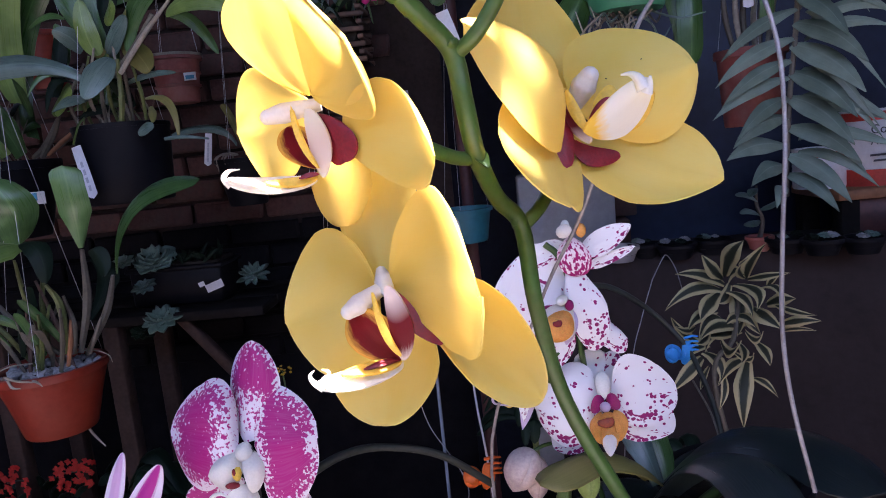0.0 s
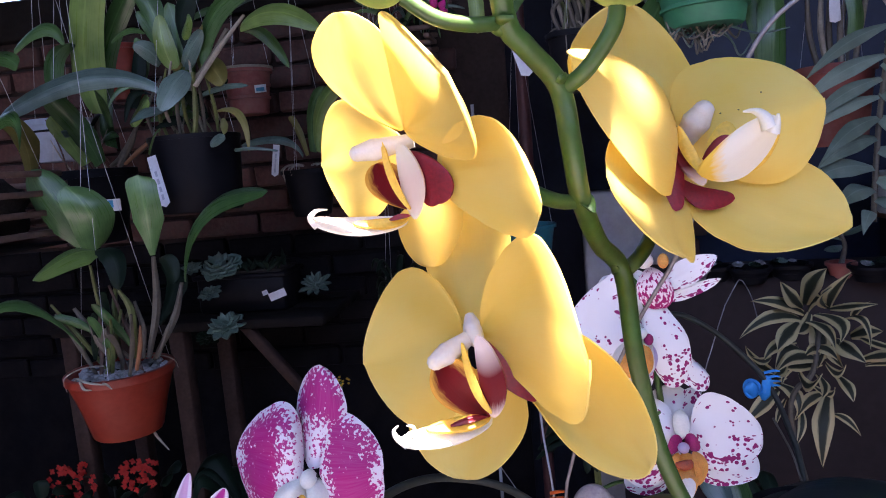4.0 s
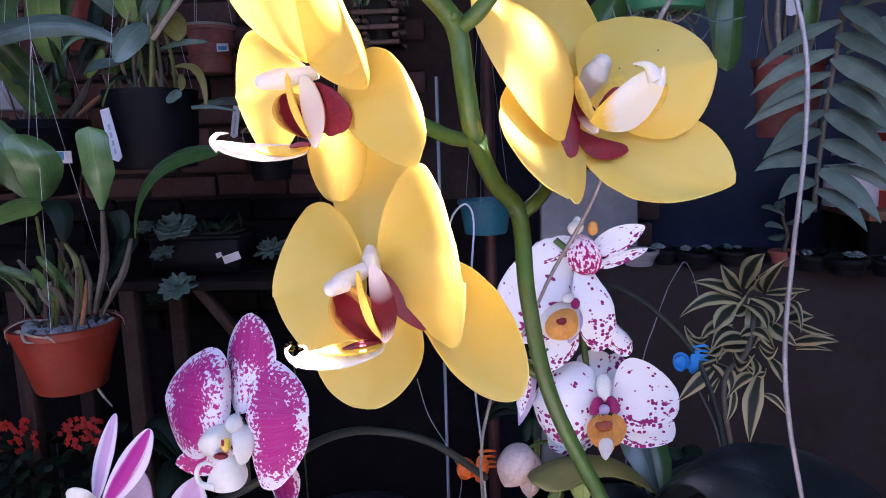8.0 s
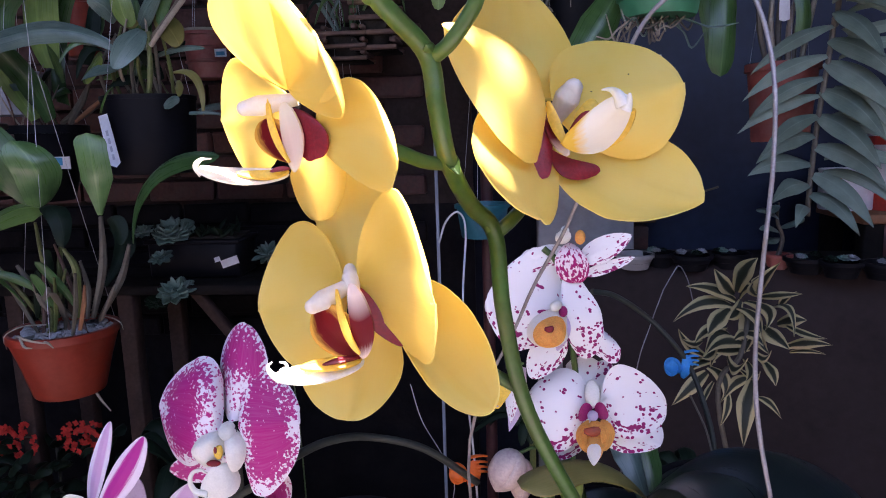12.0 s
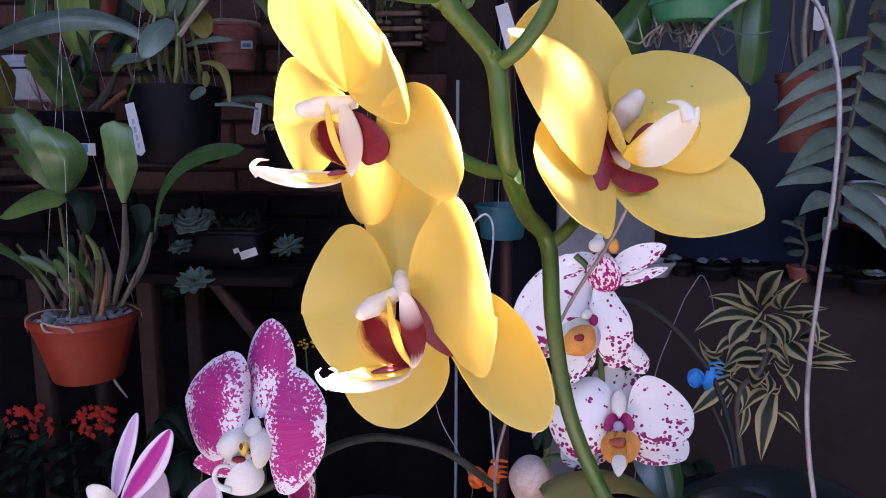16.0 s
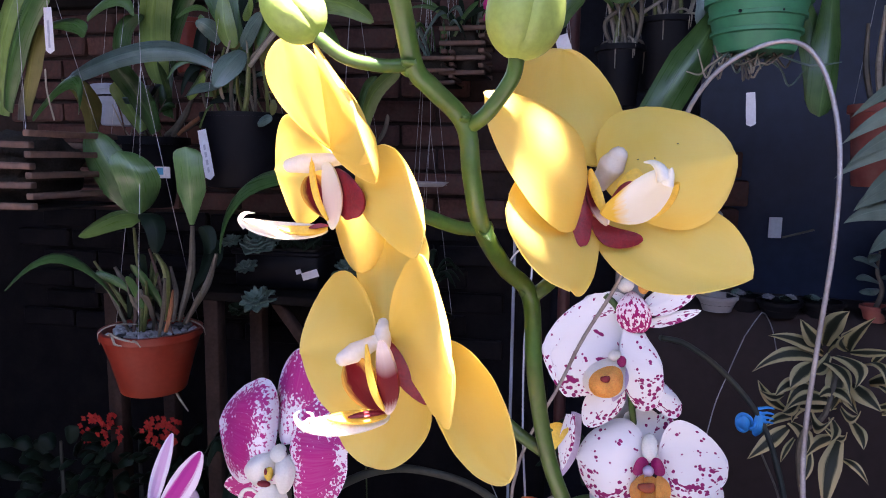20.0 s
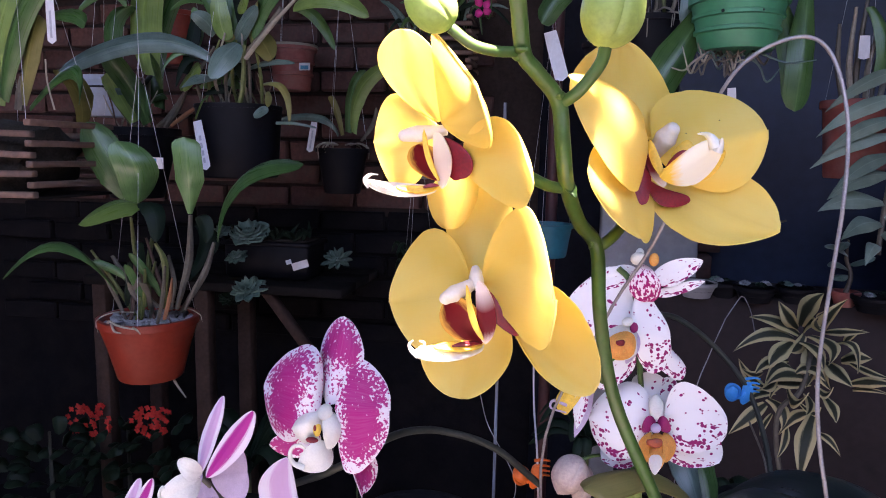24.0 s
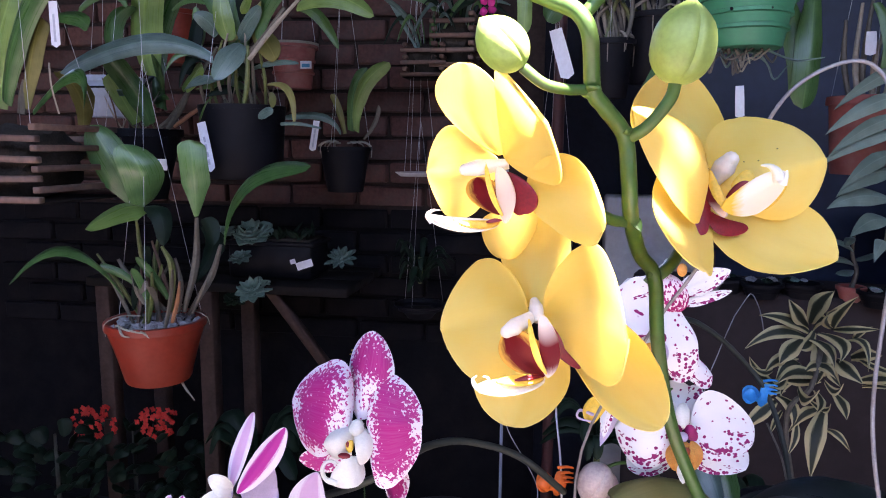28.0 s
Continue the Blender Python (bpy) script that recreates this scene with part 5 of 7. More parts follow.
plant_clip((0.2257, 0.8, 1.035), 0.01562, BLUE_CLIP, "bright blue plastic stem clip on a dark spike")
plant_clip((-0.0148, 0.62, 0.9877), 0.0150, ORANGE_CLIP, "orange plastic stem clip on a thin wire")
arch = thing("dark_flower_spike", (0.2614, 0.78, 0.8806), "bare dark arching orchid spike held by a clip", "stem")
part("stem", tube([(0.1157, 0.76, 1.136), (0.1455, 0.78, 1.125), (0.1888, 0.8, 1.091), (0.2287, 0.8, 1.044), (0.2495, 0.79, 0.9907), (0.2592, 0.78, 0.9414), (0.2613, 0.76, 0.871), (0.2559, 0.74, 0.8157)], 0.0032, 8), DARK_STEM, arch)
part("dead_pedicel", tube([(0.2325, 0.79, 1.004), (0.2481, 0.78, 0.968), (0.2544, 0.77, 0.9392)], 0.0012, 6), CANE, arch)
crook = thing("wire_stake", (-0.0109, 0.62, 0.9509), "thin pale wire stake with a crook at the top", "wire")
part("wire", tube([(-0.005, 0.62, 0.8919), (-0.0103, 0.62, 1.003), (-0.0178, 0.65, 1.059), (-0.0219, 0.68, 1.148), (-0.0188, 0.7, 1.214), (-0.026, 0.7, 1.234), (-0.0388, 0.7, 1.225), (-0.0468, 0.7, 1.203)], 0.0011, 6), WIRE_PALE, crook)
thin = thing("thin_wire", (-0.0576, 0.7, 0.969), "thin wire hanging below the yellow flower", "wire")
part("wire", tube([(-0.0831, 0.7, 1.048), (-0.072, 0.7, 1.007), (-0.0492, 0.68, 0.9788), (-0.0348, 0.66, 0.9582), (-0.0377, 0.66, 0.927), (-0.0438, 0.66, 0.8504)], 0.0005, 6), WIRE_PALE, thin)
loop = thing("bent_wire", (0.2778, 1.3, 0.9117), "pale bent wire standing at the low wall", "wire")
part("wire", tube([(0.2218, 1.25, -0.002), (0.2218, 1.25, 0.6219), (0.2536, 1.28, 0.8529), (0.2828, 1.3, 0.9441), (0.3060, 1.31, 1.006), (0.3099, 1.31, 1.016), (0.3330, 1.32, 1.052), (0.339, 1.32, 1.056), (0.3450, 1.32, 1.050), (0.3572, 1.32, 1.023), (0.3696, 1.32, 0.9696)], 0.0010, 6), WIRE, loop)

# ---- near wire hanger ----
hook = thing("wire_hanger", (0.1194, 0.3, 1.371), "bent galvanised wire hanger arching beside the yellow flowers", "wire")
part("wire", tube([(0.02, 0.56, 0.82), (-0.0001, 0.42, 1.092), (0.0349, 0.36, 1.213), (0.0582, 0.33, 1.267), (0.0738, 0.315, 1.313), (0.0836, 0.305, 1.347), (0.0971, 0.3, 1.364), (0.1169, 0.298, 1.371), (0.1289, 0.295, 1.361), (0.1357, 0.29, 1.333), (0.1356, 0.285, 1.297), (0.1314, 0.28, 1.254), (0.1284, 0.275, 1.219), (0.1294, 0.27, 1.19), (0.1354, 0.265, 1.153)], 0.0010, 8), WIRE, hook)


# ---- hanging pots on the brick wall side ----
def hangers(t, rim_at, r, top=2.59, n=3, turn=0.4):
    """Thin wires from the rim to the roof."""
    c = V(rim_at)
    knot = V(c.x, c.y, min(top - 0.05, c.z + 0.55))
    for k in range(n):
        a = turn + 2 * math.pi * k / n
        part("hanging_wire", tube([c + V(r * math.cos(a), r * math.sin(a), -0.005), knot], 0.0005, 5), WIRE_PALE, t)
    part("hanging_wire", tube([knot, V(c.x, c.y, top)], 0.0005, 5), WIRE_PALE, t)


def pebbles(c, r, n, parent, s=0.008, seed=1):
    rnd = random.Random(seed)
    bm = bmesh.new()
    for k in range(n):
        a, q = rnd.random() * 6.283, r * math.sqrt(rnd.random())
        m = s * rnd.uniform(0.6, 1.3)
        blob(V(c) + V(q * math.cos(a), q * math.sin(a), rnd.uniform(-0.3, 0.5) * s), (m, m * rnd.uniform(0.6, 1), m * 0.7), bm, 1, 0.4, k)
    ob = part("pebble_fill", bm, PEBBLE, parent)
    return tagged(ob, kind="stuff")


def roots(c, r, n, parent, seed=1, drop=0.03, w=0.0022):
    rnd = random.Random(seed)
    for k in range(n):
        a = rnd.random() * 6.283
        q = V(math.cos(a), math.sin(a), 0)
        side = V(-q.y, q.x, 0) * rnd.uniform(-0.5, 0.5) * r
        part("root", tube([V(c) + q * r * 0.3 + V(0, 0, 0.02), V(c) + q * r * 0.7 + V(0, 0, 0.025) + side * 0.4, V(c) + q * r * 1.02 + V(0, 0, 0.012) + side, V(c) + q * r * rnd.uniform(0.95, 1.08) + V(0, 0, -drop * rnd.random()) + side], [w, w, w * 0.8, w * 0.4], 6, 4), ROOT, parent)


def tag_strip(a, b, w, label, bars=True, face=(0, -1, 0), hang=False):
    """A white plastic plant tag between two points, with bars for its faded writing."""
    a, b = V(a), V(b)
    d = (b - a).normalized()
    side = d.cross(V(face)).normalized()
    t = thing("plant_tag", a, label, "tag", "plant tags")
    part("strip", sheet(a, (a + b) / 2, b, side * w / 2, strap(0.9, 0.97), 0, nu=8, nv=2, thick=0.0008), WHITE_PLASTIC, t)
    if hang:
        part("string", tube([a, V(a.x, a.y, 2.59)], 0.0006, 5), WIRE_PALE, t)
    if bars:
        for k in (0.35, 0.5, 0.65, 0.8):
            c = a + (b - a) * k + V(face).normalized() * 0.0012
            part("writing_bar", sheet(c - d * 0.006, c, c + d * 0.006, side * w * 0.12, lambda u: 1.0, 0, nu=1, nv=1, thick=0.0003), TAG_INK, t)
    return t


RIM1 = V((-0.8904, 1.27, 0.9547))
R1 = 0.1017
p1 = pot(RIM1, R1, 0.06847, 0.1369, TERRACOTTA, "orange-red plastic hanging pot with pebbles", "hanging_pot", rim=0.016, lip=0.004)
hangers(p1, RIM1, R1, turn=0.9)
pebbles(RIM1 - V(0, 0, 0.012), R1 * 0.9, 150, p1, 0.0085, 2)
cattleya = thing("cattleya_orchid", RIM1 - V(0, 0, 0.01), "cattleya orchid with broad leaves and grey canes in the orange-red pot", "orchid")
roots(RIM1 - V(0, 0, 0.01), R1, 4, cattleya, 8, w=0.0015)
part("root", tube([(-0.8369, 1.27, 0.8156), (-0.8231, 1.265, 0.7996), (-0.8014, 1.26, 0.7778)], [0.0028, 0.0025, 0.0012], 6), ROOT, cattleya)
for pts, r in (([(-0.935, 1.19, 0.949), (-0.915, 1.172, 0.962), (-0.893, 1.163, 0.958), (-0.872, 1.160, 0.955), (-0.852, 1.166, 0.950)], 0.0024), ([(-0.905, 1.165, 0.958), (-0.895, 1.160, 0.945), (-0.878, 1.158, 0.943)], 0.0026), ([(-0.86, 1.17, 0.952), (-0.846, 1.162, 0.951), (-0.838, 1.163, 0.942)], 0.0024)):
    part("root", tube(pts, [r] * (len(pts) - 1) + [r * 0.4], 6), ROOT, cattleya, "pale dry root curled over the rim")
part("cane", tube([(-0.82, 1.22, 0.962), (-0.800, 1.21, 1.01), (-0.786, 1.20, 1.055)], [0.004, 0.005, 0.002], 6), WOOD_ORANGE, cattleya, "orange-brown dry cane")
for a, b, c, r, m in (((-0.8667, 1.27, 0.9739), (-0.9328, 1.26, 1.037), (-0.9595, 1.25, 1.086), 0.008, CANE), ((-0.8892, 1.28, 0.9694), (-0.9218, 1.28, 1.08), (-0.9316, 1.28, 1.168), 0.006, CANE_GREEN), ((-0.8403, 1.25, 0.9786), (-0.8268, 1.24, 1.073), (-0.8484, 1.24, 1.119), 0.008, CANE_GREEN),
                      ((-0.8228, 1.27, 0.9731), (-0.7903, 1.27, 1.078), (-0.7831, 1.27, 1.178), 0.009, CANE), ((-0.8242, 1.29, 0.962), (-0.7663, 1.29, 1.05), (-0.7415, 1.29, 1.119), 0.008, CANE), ((-0.9079, 1.3, 0.9609), (-0.9116, 1.31, 1.074), (-0.8922, 1.32, 1.167), 0.006, CANE_GREEN),
                      ((-0.8288, 1.26, 0.9734), (-0.8206, 1.26, 1.034), (-0.8312, 1.26, 1.092), 0.006, CANE), ((-0.8903, 1.25, 0.9772), (-0.9086, 1.24, 1.017), (-0.9152, 1.23, 1.066), 0.007, CANE), ((-0.7914, 1.25, 0.9753), (-0.7668, 1.25, 1.023), (-0.7554, 1.25, 1.046), 0.005, CANE)):
    part("cane", tube([a, b, c], [r * 0.6, r, r * 0.45], 7), m, cattleya)
rnd = random.Random(12)
for k in range(14):
    a = RIM1 + V(rnd.uniform(-0.6, 0.6) * R1, rnd.uniform(-0.5, 0.4) * R1, -0.01)
    q = V(rnd.uniform(-0.5, 0.6), rnd.uniform(-0.4, 0.2), 1).normalized()
    h = rnd.uniform(0.06, 0.2)
    part("cane", tube([a, a + q * h * 0.5 + V(0.004, 0, 0), a + q * h], [0.0035, 0.005, 0.0025], 6), (CANE, CANE_GREEN, WOOD)[k % 3], cattleya)
for k in range(7):
    a = RIM1 + V(rnd.uniform(-0.4, 0.5) * R1, -0.2 * R1, rnd.uniform(0.02, 0.10))
    q = V(rnd.uniform(-0.6, 0.9), -0.3, rnd.uniform(0.3, 1)).normalized()
    blade(a, a + q * 0.05, a + q * rnd.uniform(0.08, 0.13) - V(0, 0, 0.015), 0.018, (LEAF, CANE, LEAF_DARK_SHADED)[k % 3], cattleya, up=(0.1, -1, 0.3), seed=k)
WIDE = strap(0.22, 0.62)
for p0, p1_, p2, w, m, fc, sh in (((-0.9308, 1.29, 1.192), (-0.9634, 1.27, 1.277), (-1.005, 1.25, 1.37), 0.080, LEAF_MID, (0.4, -1, 0.4), WIDE), ((-0.9007, 1.26, 1.199), (-0.8776, 1.23, 1.269), (-0.9142, 1.22, 1.331), 0.082, LEAF_MID, (0.5, -1, 0.3), oval(2.4)), ((-0.7839, 1.27, 1.181), (-0.773, 1.25, 1.266), (-0.7803, 1.25, 1.341), 0.058, LEAF_MID, (0.3, -1, 0.3), strap(0.15, 0.88)),
                                  ((-0.7282, 1.28, 1.126), (-0.665, 1.26, 1.253), (-0.5161, 1.24, 1.291), 0.062, LEAF, (0, -0.7, 1), WIDE), ((-0.8485, 1.21, 1.195), (-0.8755, 1.17, 1.203), (-0.9325, 1.12, 1.166), 0.060, LEAF_BRIGHT, (0, -0.8, 1), WIDE), ((-0.8636, 1.2, 1.202), (-0.8111, 1.18, 1.195), (-0.7978, 1.17, 1.132), 0.040, LEAF_DARK_SHADED, (0.6, -1, 0.5), WIDE)) + (((-0.9424, 1.24, 1.005), (-1.025, 1.18, 1.115), (-1.113, 1.12, 1.049), 0.036, LEAF, (0, -0.5, 1), WIDE), ((-0.8314, 1.33, 1.024), (-0.796, 1.36, 1.11), (-0.8334, 1.38, 1.145), 0.05, LEAF_DARK_SHADED, (0, -1, 0.3), WIDE), ((-0.7626, 1.3, 1.117), (-0.7745, 1.31, 1.157), (-0.7903, 1.31, 1.172), 0.035, LEAF_DARK_SHADED, (0, -1, 0.3), oval(2.2))):
    blade(p0, p1_, p2, w, m, cattleya, fold=0.25, shape=sh, up=fc)

RIM2 = V((-1.134, 1.6, 1.37))
p2 = pot(RIM2, 0.1099, 0.06805, 0.1832, BLACK, "black plastic pot with a blue printed label", "hanging_pot", rim=0.02, lip=0.006)
hangers(p2, RIM2, 0.1099)
part("label", box((-1.015, 1.505, 1.281), (0.0417, 0.0015, 0.02821), 0), WHITE_PLASTIC, p2, "white label printed in blue")
part("label_print", box((-1.021, 1.503, 1.284), (0.01717, 0.0015, 0.01717), 0), LABEL_BLUE, p2)
orchid2 = thing("tall_orchid", RIM2 - V(0, 0, 0.01), "tall orchid with yellow-green strap leaves in a black pot", "orchid")
for p0, p1_, p2_, w, m in (((-1.08, 1.6, 1.505), (-1.084, 1.58, 1.635), (-1.016, 1.55, 1.849), 0.085, LEAF_BRIGHT), ((-1.075, 1.62, 1.424), (-1.084, 1.64, 1.619), (-0.9533, 1.62, 1.813), 0.06, LEAF), ((-1.063, 1.55, 1.38), (-1.081, 1.52, 1.459), (-1.122, 1.47, 1.546), 0.055, LEAF),
                           ((-1.1, 1.55, 1.383), (-1.119, 1.52, 1.448), (-1.139, 1.5, 1.5), 0.045, LEAF_BRIGHT), ((-1.253, 1.55, 1.378), (-1.22, 1.5, 1.454), (-1.234, 1.45, 1.502), 0.06, LEAF_YELLOW), ((-0.9698, 1.55, 1.467), (-0.9314, 1.53, 1.495), (-0.8852, 1.5, 1.52), 0.03, LEAF_BRIGHT),
                           ((-0.8289, 1.45, 1.528), (-0.9776, 1.42, 1.562), (-1.174, 1.38, 1.491), 0.05, LEAF_GREY), ((-1.138, 1.56, 1.479), (-1.162, 1.56, 1.612), (-1.101, 1.56, 1.672), 0.05, LEAF), ((-1.206, 1.5, 1.655), (-1.125, 1.5, 1.698), (-1.073, 1.5, 1.661), 0.035, LEAF), ((-1.188, 1.7, 1.866), (-1.243, 1.7, 1.88), (-1.303, 1.7, 1.865), 0.03, LEAF_DARK_SHADED)):
    blade(p0, p1_, p2_, w, m, orchid2, fold=0.3, up=(0.2, -1, 0.35))
for a, b, c, r in (((-1.055, 1.58, 1.374), (-1.015, 1.57, 1.398), (-0.9626, 1.56, 1.461), 0.008), ((-1.036, 1.58, 1.373), (-0.9861, 1.57, 1.39), (-0.9236, 1.56, 1.425), 0.005), ((-1.107, 1.6, 1.377), (-1.098, 1.6, 1.438), (-1.088, 1.6, 1.506), 0.010), ((-1.137, 1.6, 1.379), (-1.143, 1.6, 1.441), (-1.12, 1.6, 1.494), 0.008)):
    part("cane", tube([a, b, c], [r * 0.7, r, r * 0.5], 7), CANE, orchid2)

RIM3 = V((-0.7857, 1.5, 1.423))
p3 = pot(RIM3, 0.1006, 0.09076, 0.1717, BLACK, "large black plastic pot with orchid", "hanging_pot", rim=0.01, lip=0.002)
hangers(p3, RIM3, 0.09812, turn=0.0)
orchid3 = thing("grey_leaved_orchid", RIM3 - V(0, 0, 0.01), "orchid with oval grey-green leaves in a large black pot", "orchid")
OV = lambda u: oval(2.0)(0.04 + 0.96 * u)
for p0, p1_, p2_, w, m in (((-0.8280, 1.4700, 1.5825), (-0.8335, 1.4400, 1.6085), (-0.8555, 1.4200, 1.6226), 0.039, LEAF_GREY),
        ((-0.7739, 1.4700, 1.5710), (-0.7389, 1.4400, 1.5969), (-0.6954, 1.4200, 1.6335), 0.045, LEAF_GREY),
        ((-0.7432, 1.4200, 1.5539), (-0.7600, 1.3900, 1.5217), (-0.7854, 1.3700, 1.4712), 0.058, LEAF_GREY),
        ((-0.7675, 1.4700, 1.6343), (-0.7380, 1.4400, 1.6495), (-0.7187, 1.4200, 1.6646), 0.035, LEAF_BRIGHT),
        ((-0.7420, 1.4700, 1.6287), (-0.7138, 1.4400, 1.6346), (-0.6941, 1.4200, 1.6404), 0.025, LEAF_YELLOW),
        ((-0.7330, 1.4700, 1.5908), (-0.6915, 1.4400, 1.5574), (-0.6623, 1.4200, 1.5179), 0.051, LEAF_YELLOW),
        ((-0.8488, 1.4700, 1.5301), (-0.9249, 1.4400, 1.5487), (-1.0042, 1.4200, 1.5595), 0.017, LEAF_GREY),
        ((-0.8471, 1.4700, 1.5249), (-0.9003, 1.4400, 1.5384), (-0.9359, 1.4200, 1.4917), 0.013, LEAF)):
    blade(p0, p1_, p2_, w, m, orchid3, fold=0.22, shape=OV, up=(0.15, -1, 0.3))
for p0, p1_, p2_, w, m in (((-0.8543, 1.4700, 1.5157), (-0.8823, 1.4400, 1.5215), (-0.9003, 1.4200, 1.4581), 0.018, LEAF_DARK_SHADED),
        ((-0.9121, 1.4700, 1.4564), (-0.8671, 1.4400, 1.4850), (-0.8388, 1.4200, 1.5025), 0.025, LEAF_BRIGHT),
        ((-0.9268, 1.5300, 1.5527), (-0.9151, 1.5400, 1.6020), (-0.9191, 1.5400, 1.6621), 0.035, LEAF_MID),
        ((-0.7432, 1.4700, 1.5051), (-0.6783, 1.4400, 1.5145), (-0.6075, 1.4200, 1.5104), 0.014, LEAF_GREY),
        ((-0.7123, 1.4700, 1.4689), (-0.6445, 1.4400, 1.4543), (-0.6231, 1.4200, 1.3725), 0.017, LEAF_YELLOW),
        ((-0.6981, 1.4700, 1.4522), (-0.6820, 1.4400, 1.4339), (-0.6726, 1.4200, 1.4149), 0.017, LEAF_YELLOW),
        ((-0.6987, 1.4000, 1.3930), (-0.6775, 1.3900, 1.4025), (-0.6560, 1.3850, 1.4071), 0.023, LEAF_GREY),
        ((-0.6464, 1.5300, 1.6470), (-0.6048, 1.5400, 1.6309), (-0.5565, 1.5400, 1.5561), 0.028, LEAF)):
    blade(p0, p1_, p2_, w, m, orchid3, fold=0.22, shape=OV, up=(0.15, -1, 0.3))
for p0, p1_, p2_, w, m in (((-0.7896, 1.4800, 1.6040), (-0.8164, 1.4700, 1.6009), (-0.8349, 1.4600, 1.6116), 0.015, LEAF_GREY),
        ((-0.9444, 1.4800, 1.6429), (-0.8956, 1.4700, 1.6625), (-0.8487, 1.4600, 1.6500), 0.015, LEAF),
        ((-0.8575, 1.5300, 1.6349), (-0.8774, 1.5400, 1.6801), (-0.9088, 1.5400, 1.7198), 0.039, LEAF_MID),
        ((-0.7707, 1.5300, 1.6852), (-0.7291, 1.5400, 1.7022), (-0.6769, 1.5400, 1.6880), 0.020, LEAF_MID),
        ((-0.8116, 1.4800, 1.6018), (-0.7987, 1.4700, 1.5815), (-0.7737, 1.4600, 1.5698), 0.029, LEAF_YELLOW),
        ((-0.7783, 1.5300, 1.5221), (-0.7388, 1.5400, 1.5235), (-0.7071, 1.5400, 1.5458), 0.015, LEAF_DARK_SHADED)):
    blade(p0, p1_, p2_, w, m, orchid3, fold=0.22, shape=OV, up=(0.15, -1, 0.3))
for p0, p1_, p2_, w, m in (((-0.7833, 1.48, 1.498), (-0.7927, 1.5, 1.623), (-0.8074, 1.5, 1.72), 0.055, LEAF),
        ((-0.7899, 1.46, 1.568), (-0.8018, 1.45, 1.614), (-0.8059, 1.45, 1.684), 0.045, LEAF_BRIGHT),
        ((-0.7138, 1.44, 1.565), (-0.6649, 1.43, 1.667), (-0.5427, 1.4, 1.704), 0.05, LEAF),
        ((-0.6174, 1.44, 1.635), (-0.5308, 1.42, 1.651), (-0.4306, 1.4, 1.603), 0.05, LEAF_BRIGHT),
        ((-0.8355, 1.5, 1.642), (-0.8578, 1.5, 1.732), (-0.9226, 1.5, 1.815), 0.05, LEAF),
        ((-0.7843, 1.5, 1.612), (-0.773, 1.5, 1.698), (-0.7184, 1.5, 1.754), 0.05, LEAF_DARK_SHADED),
        ((-0.6657, 1.5, 1.693), (-0.6003, 1.48, 1.718), (-0.5325, 1.46, 1.694), 0.045, LEAF_GREY),
        ((-0.9257, 1.5, 1.498), (-0.9126, 1.52, 1.587), (-0.8974, 1.52, 1.647), 0.035, LEAF_DARK_SHADED)):
    blade(p0, p1_, p2_, w, m, orchid3, fold=0.22, shape=OV, up=(0.15, -1, 0.3))
part("cane", tube([(-0.7209, 1.4100, 1.5191), (-0.6554, 1.4000, 1.5855), (-0.5861, 1.3900, 1.6465)], [0.005, 0.0055, 0.003], 7), ROOT, orchid3, "pale dry cane")
part("cane", tube([(-0.7500, 1.4300, 1.4116), (-0.7329, 1.4200, 1.4633), (-0.7285, 1.4200, 1.5498)], [0.005, 0.0065, 0.004], 7), CANE_GREEN, orchid3)
part("root", tube([(-0.6578, 1.4300, 1.3789), (-0.6092, 1.4200, 1.3783), (-0.5593, 1.4200, 1.3693)], [0.004, 0.0042, 0.002], 7), LEAF_GREY, orchid3)
part("cane", tube([(-0.9931, 1.5200, 1.3715), (-0.9447, 1.5000, 1.4194), (-0.9167, 1.4900, 1.4577)], [0.006, 0.008, 0.004], 7), CANE, orchid3)
part("cane", tube([(-0.9650, 1.5000, 1.3741), (-0.9164, 1.4800, 1.3978), (-0.8696, 1.4600, 1.4181)], [0.004, 0.0055, 0.004], 7), WOOD_ORANGE, orchid3)
for k in range(8):
    x = -0.075 + k * 0.02
    part("cane", tube([RIM3 + V(x, -0.03 + 0.02 * (k % 3), -0.01), RIM3 + V(x * 1.1 + 0.006 * (k % 2), -0.04, 0.06), RIM3 + V(x * 0.7 + 0.02, -0.05, 0.13 + 0.015 * (k % 3))], [0.0035, 0.0045, 0.0025], 6), (CANE, CANE_GREEN, ROOT)[k % 3], orchid3)
part("dry_stem", tube([(-0.7358, 1.43, 1.53), (-0.6828, 1.42, 1.576), (-0.6346, 1.41, 1.627)], 0.005, 6), CANE, orchid3)
tied = tag_strip((-0.8374, 1.4, 1.381), (-0.8061, 1.38, 1.27), 0.022, "white plastic plant tag tied to a black pot", face=(0.1, -1, 0.05))
part("tie", tube([(-0.8048, 1.3950, 1.4364), (-0.8127, 1.3850, 1.4249), (-0.8238, 1.3850, 1.4044), (-0.8353, 1.3900, 1.3853)], 0.0022, 6), STEM, tied, "green twisted tie")

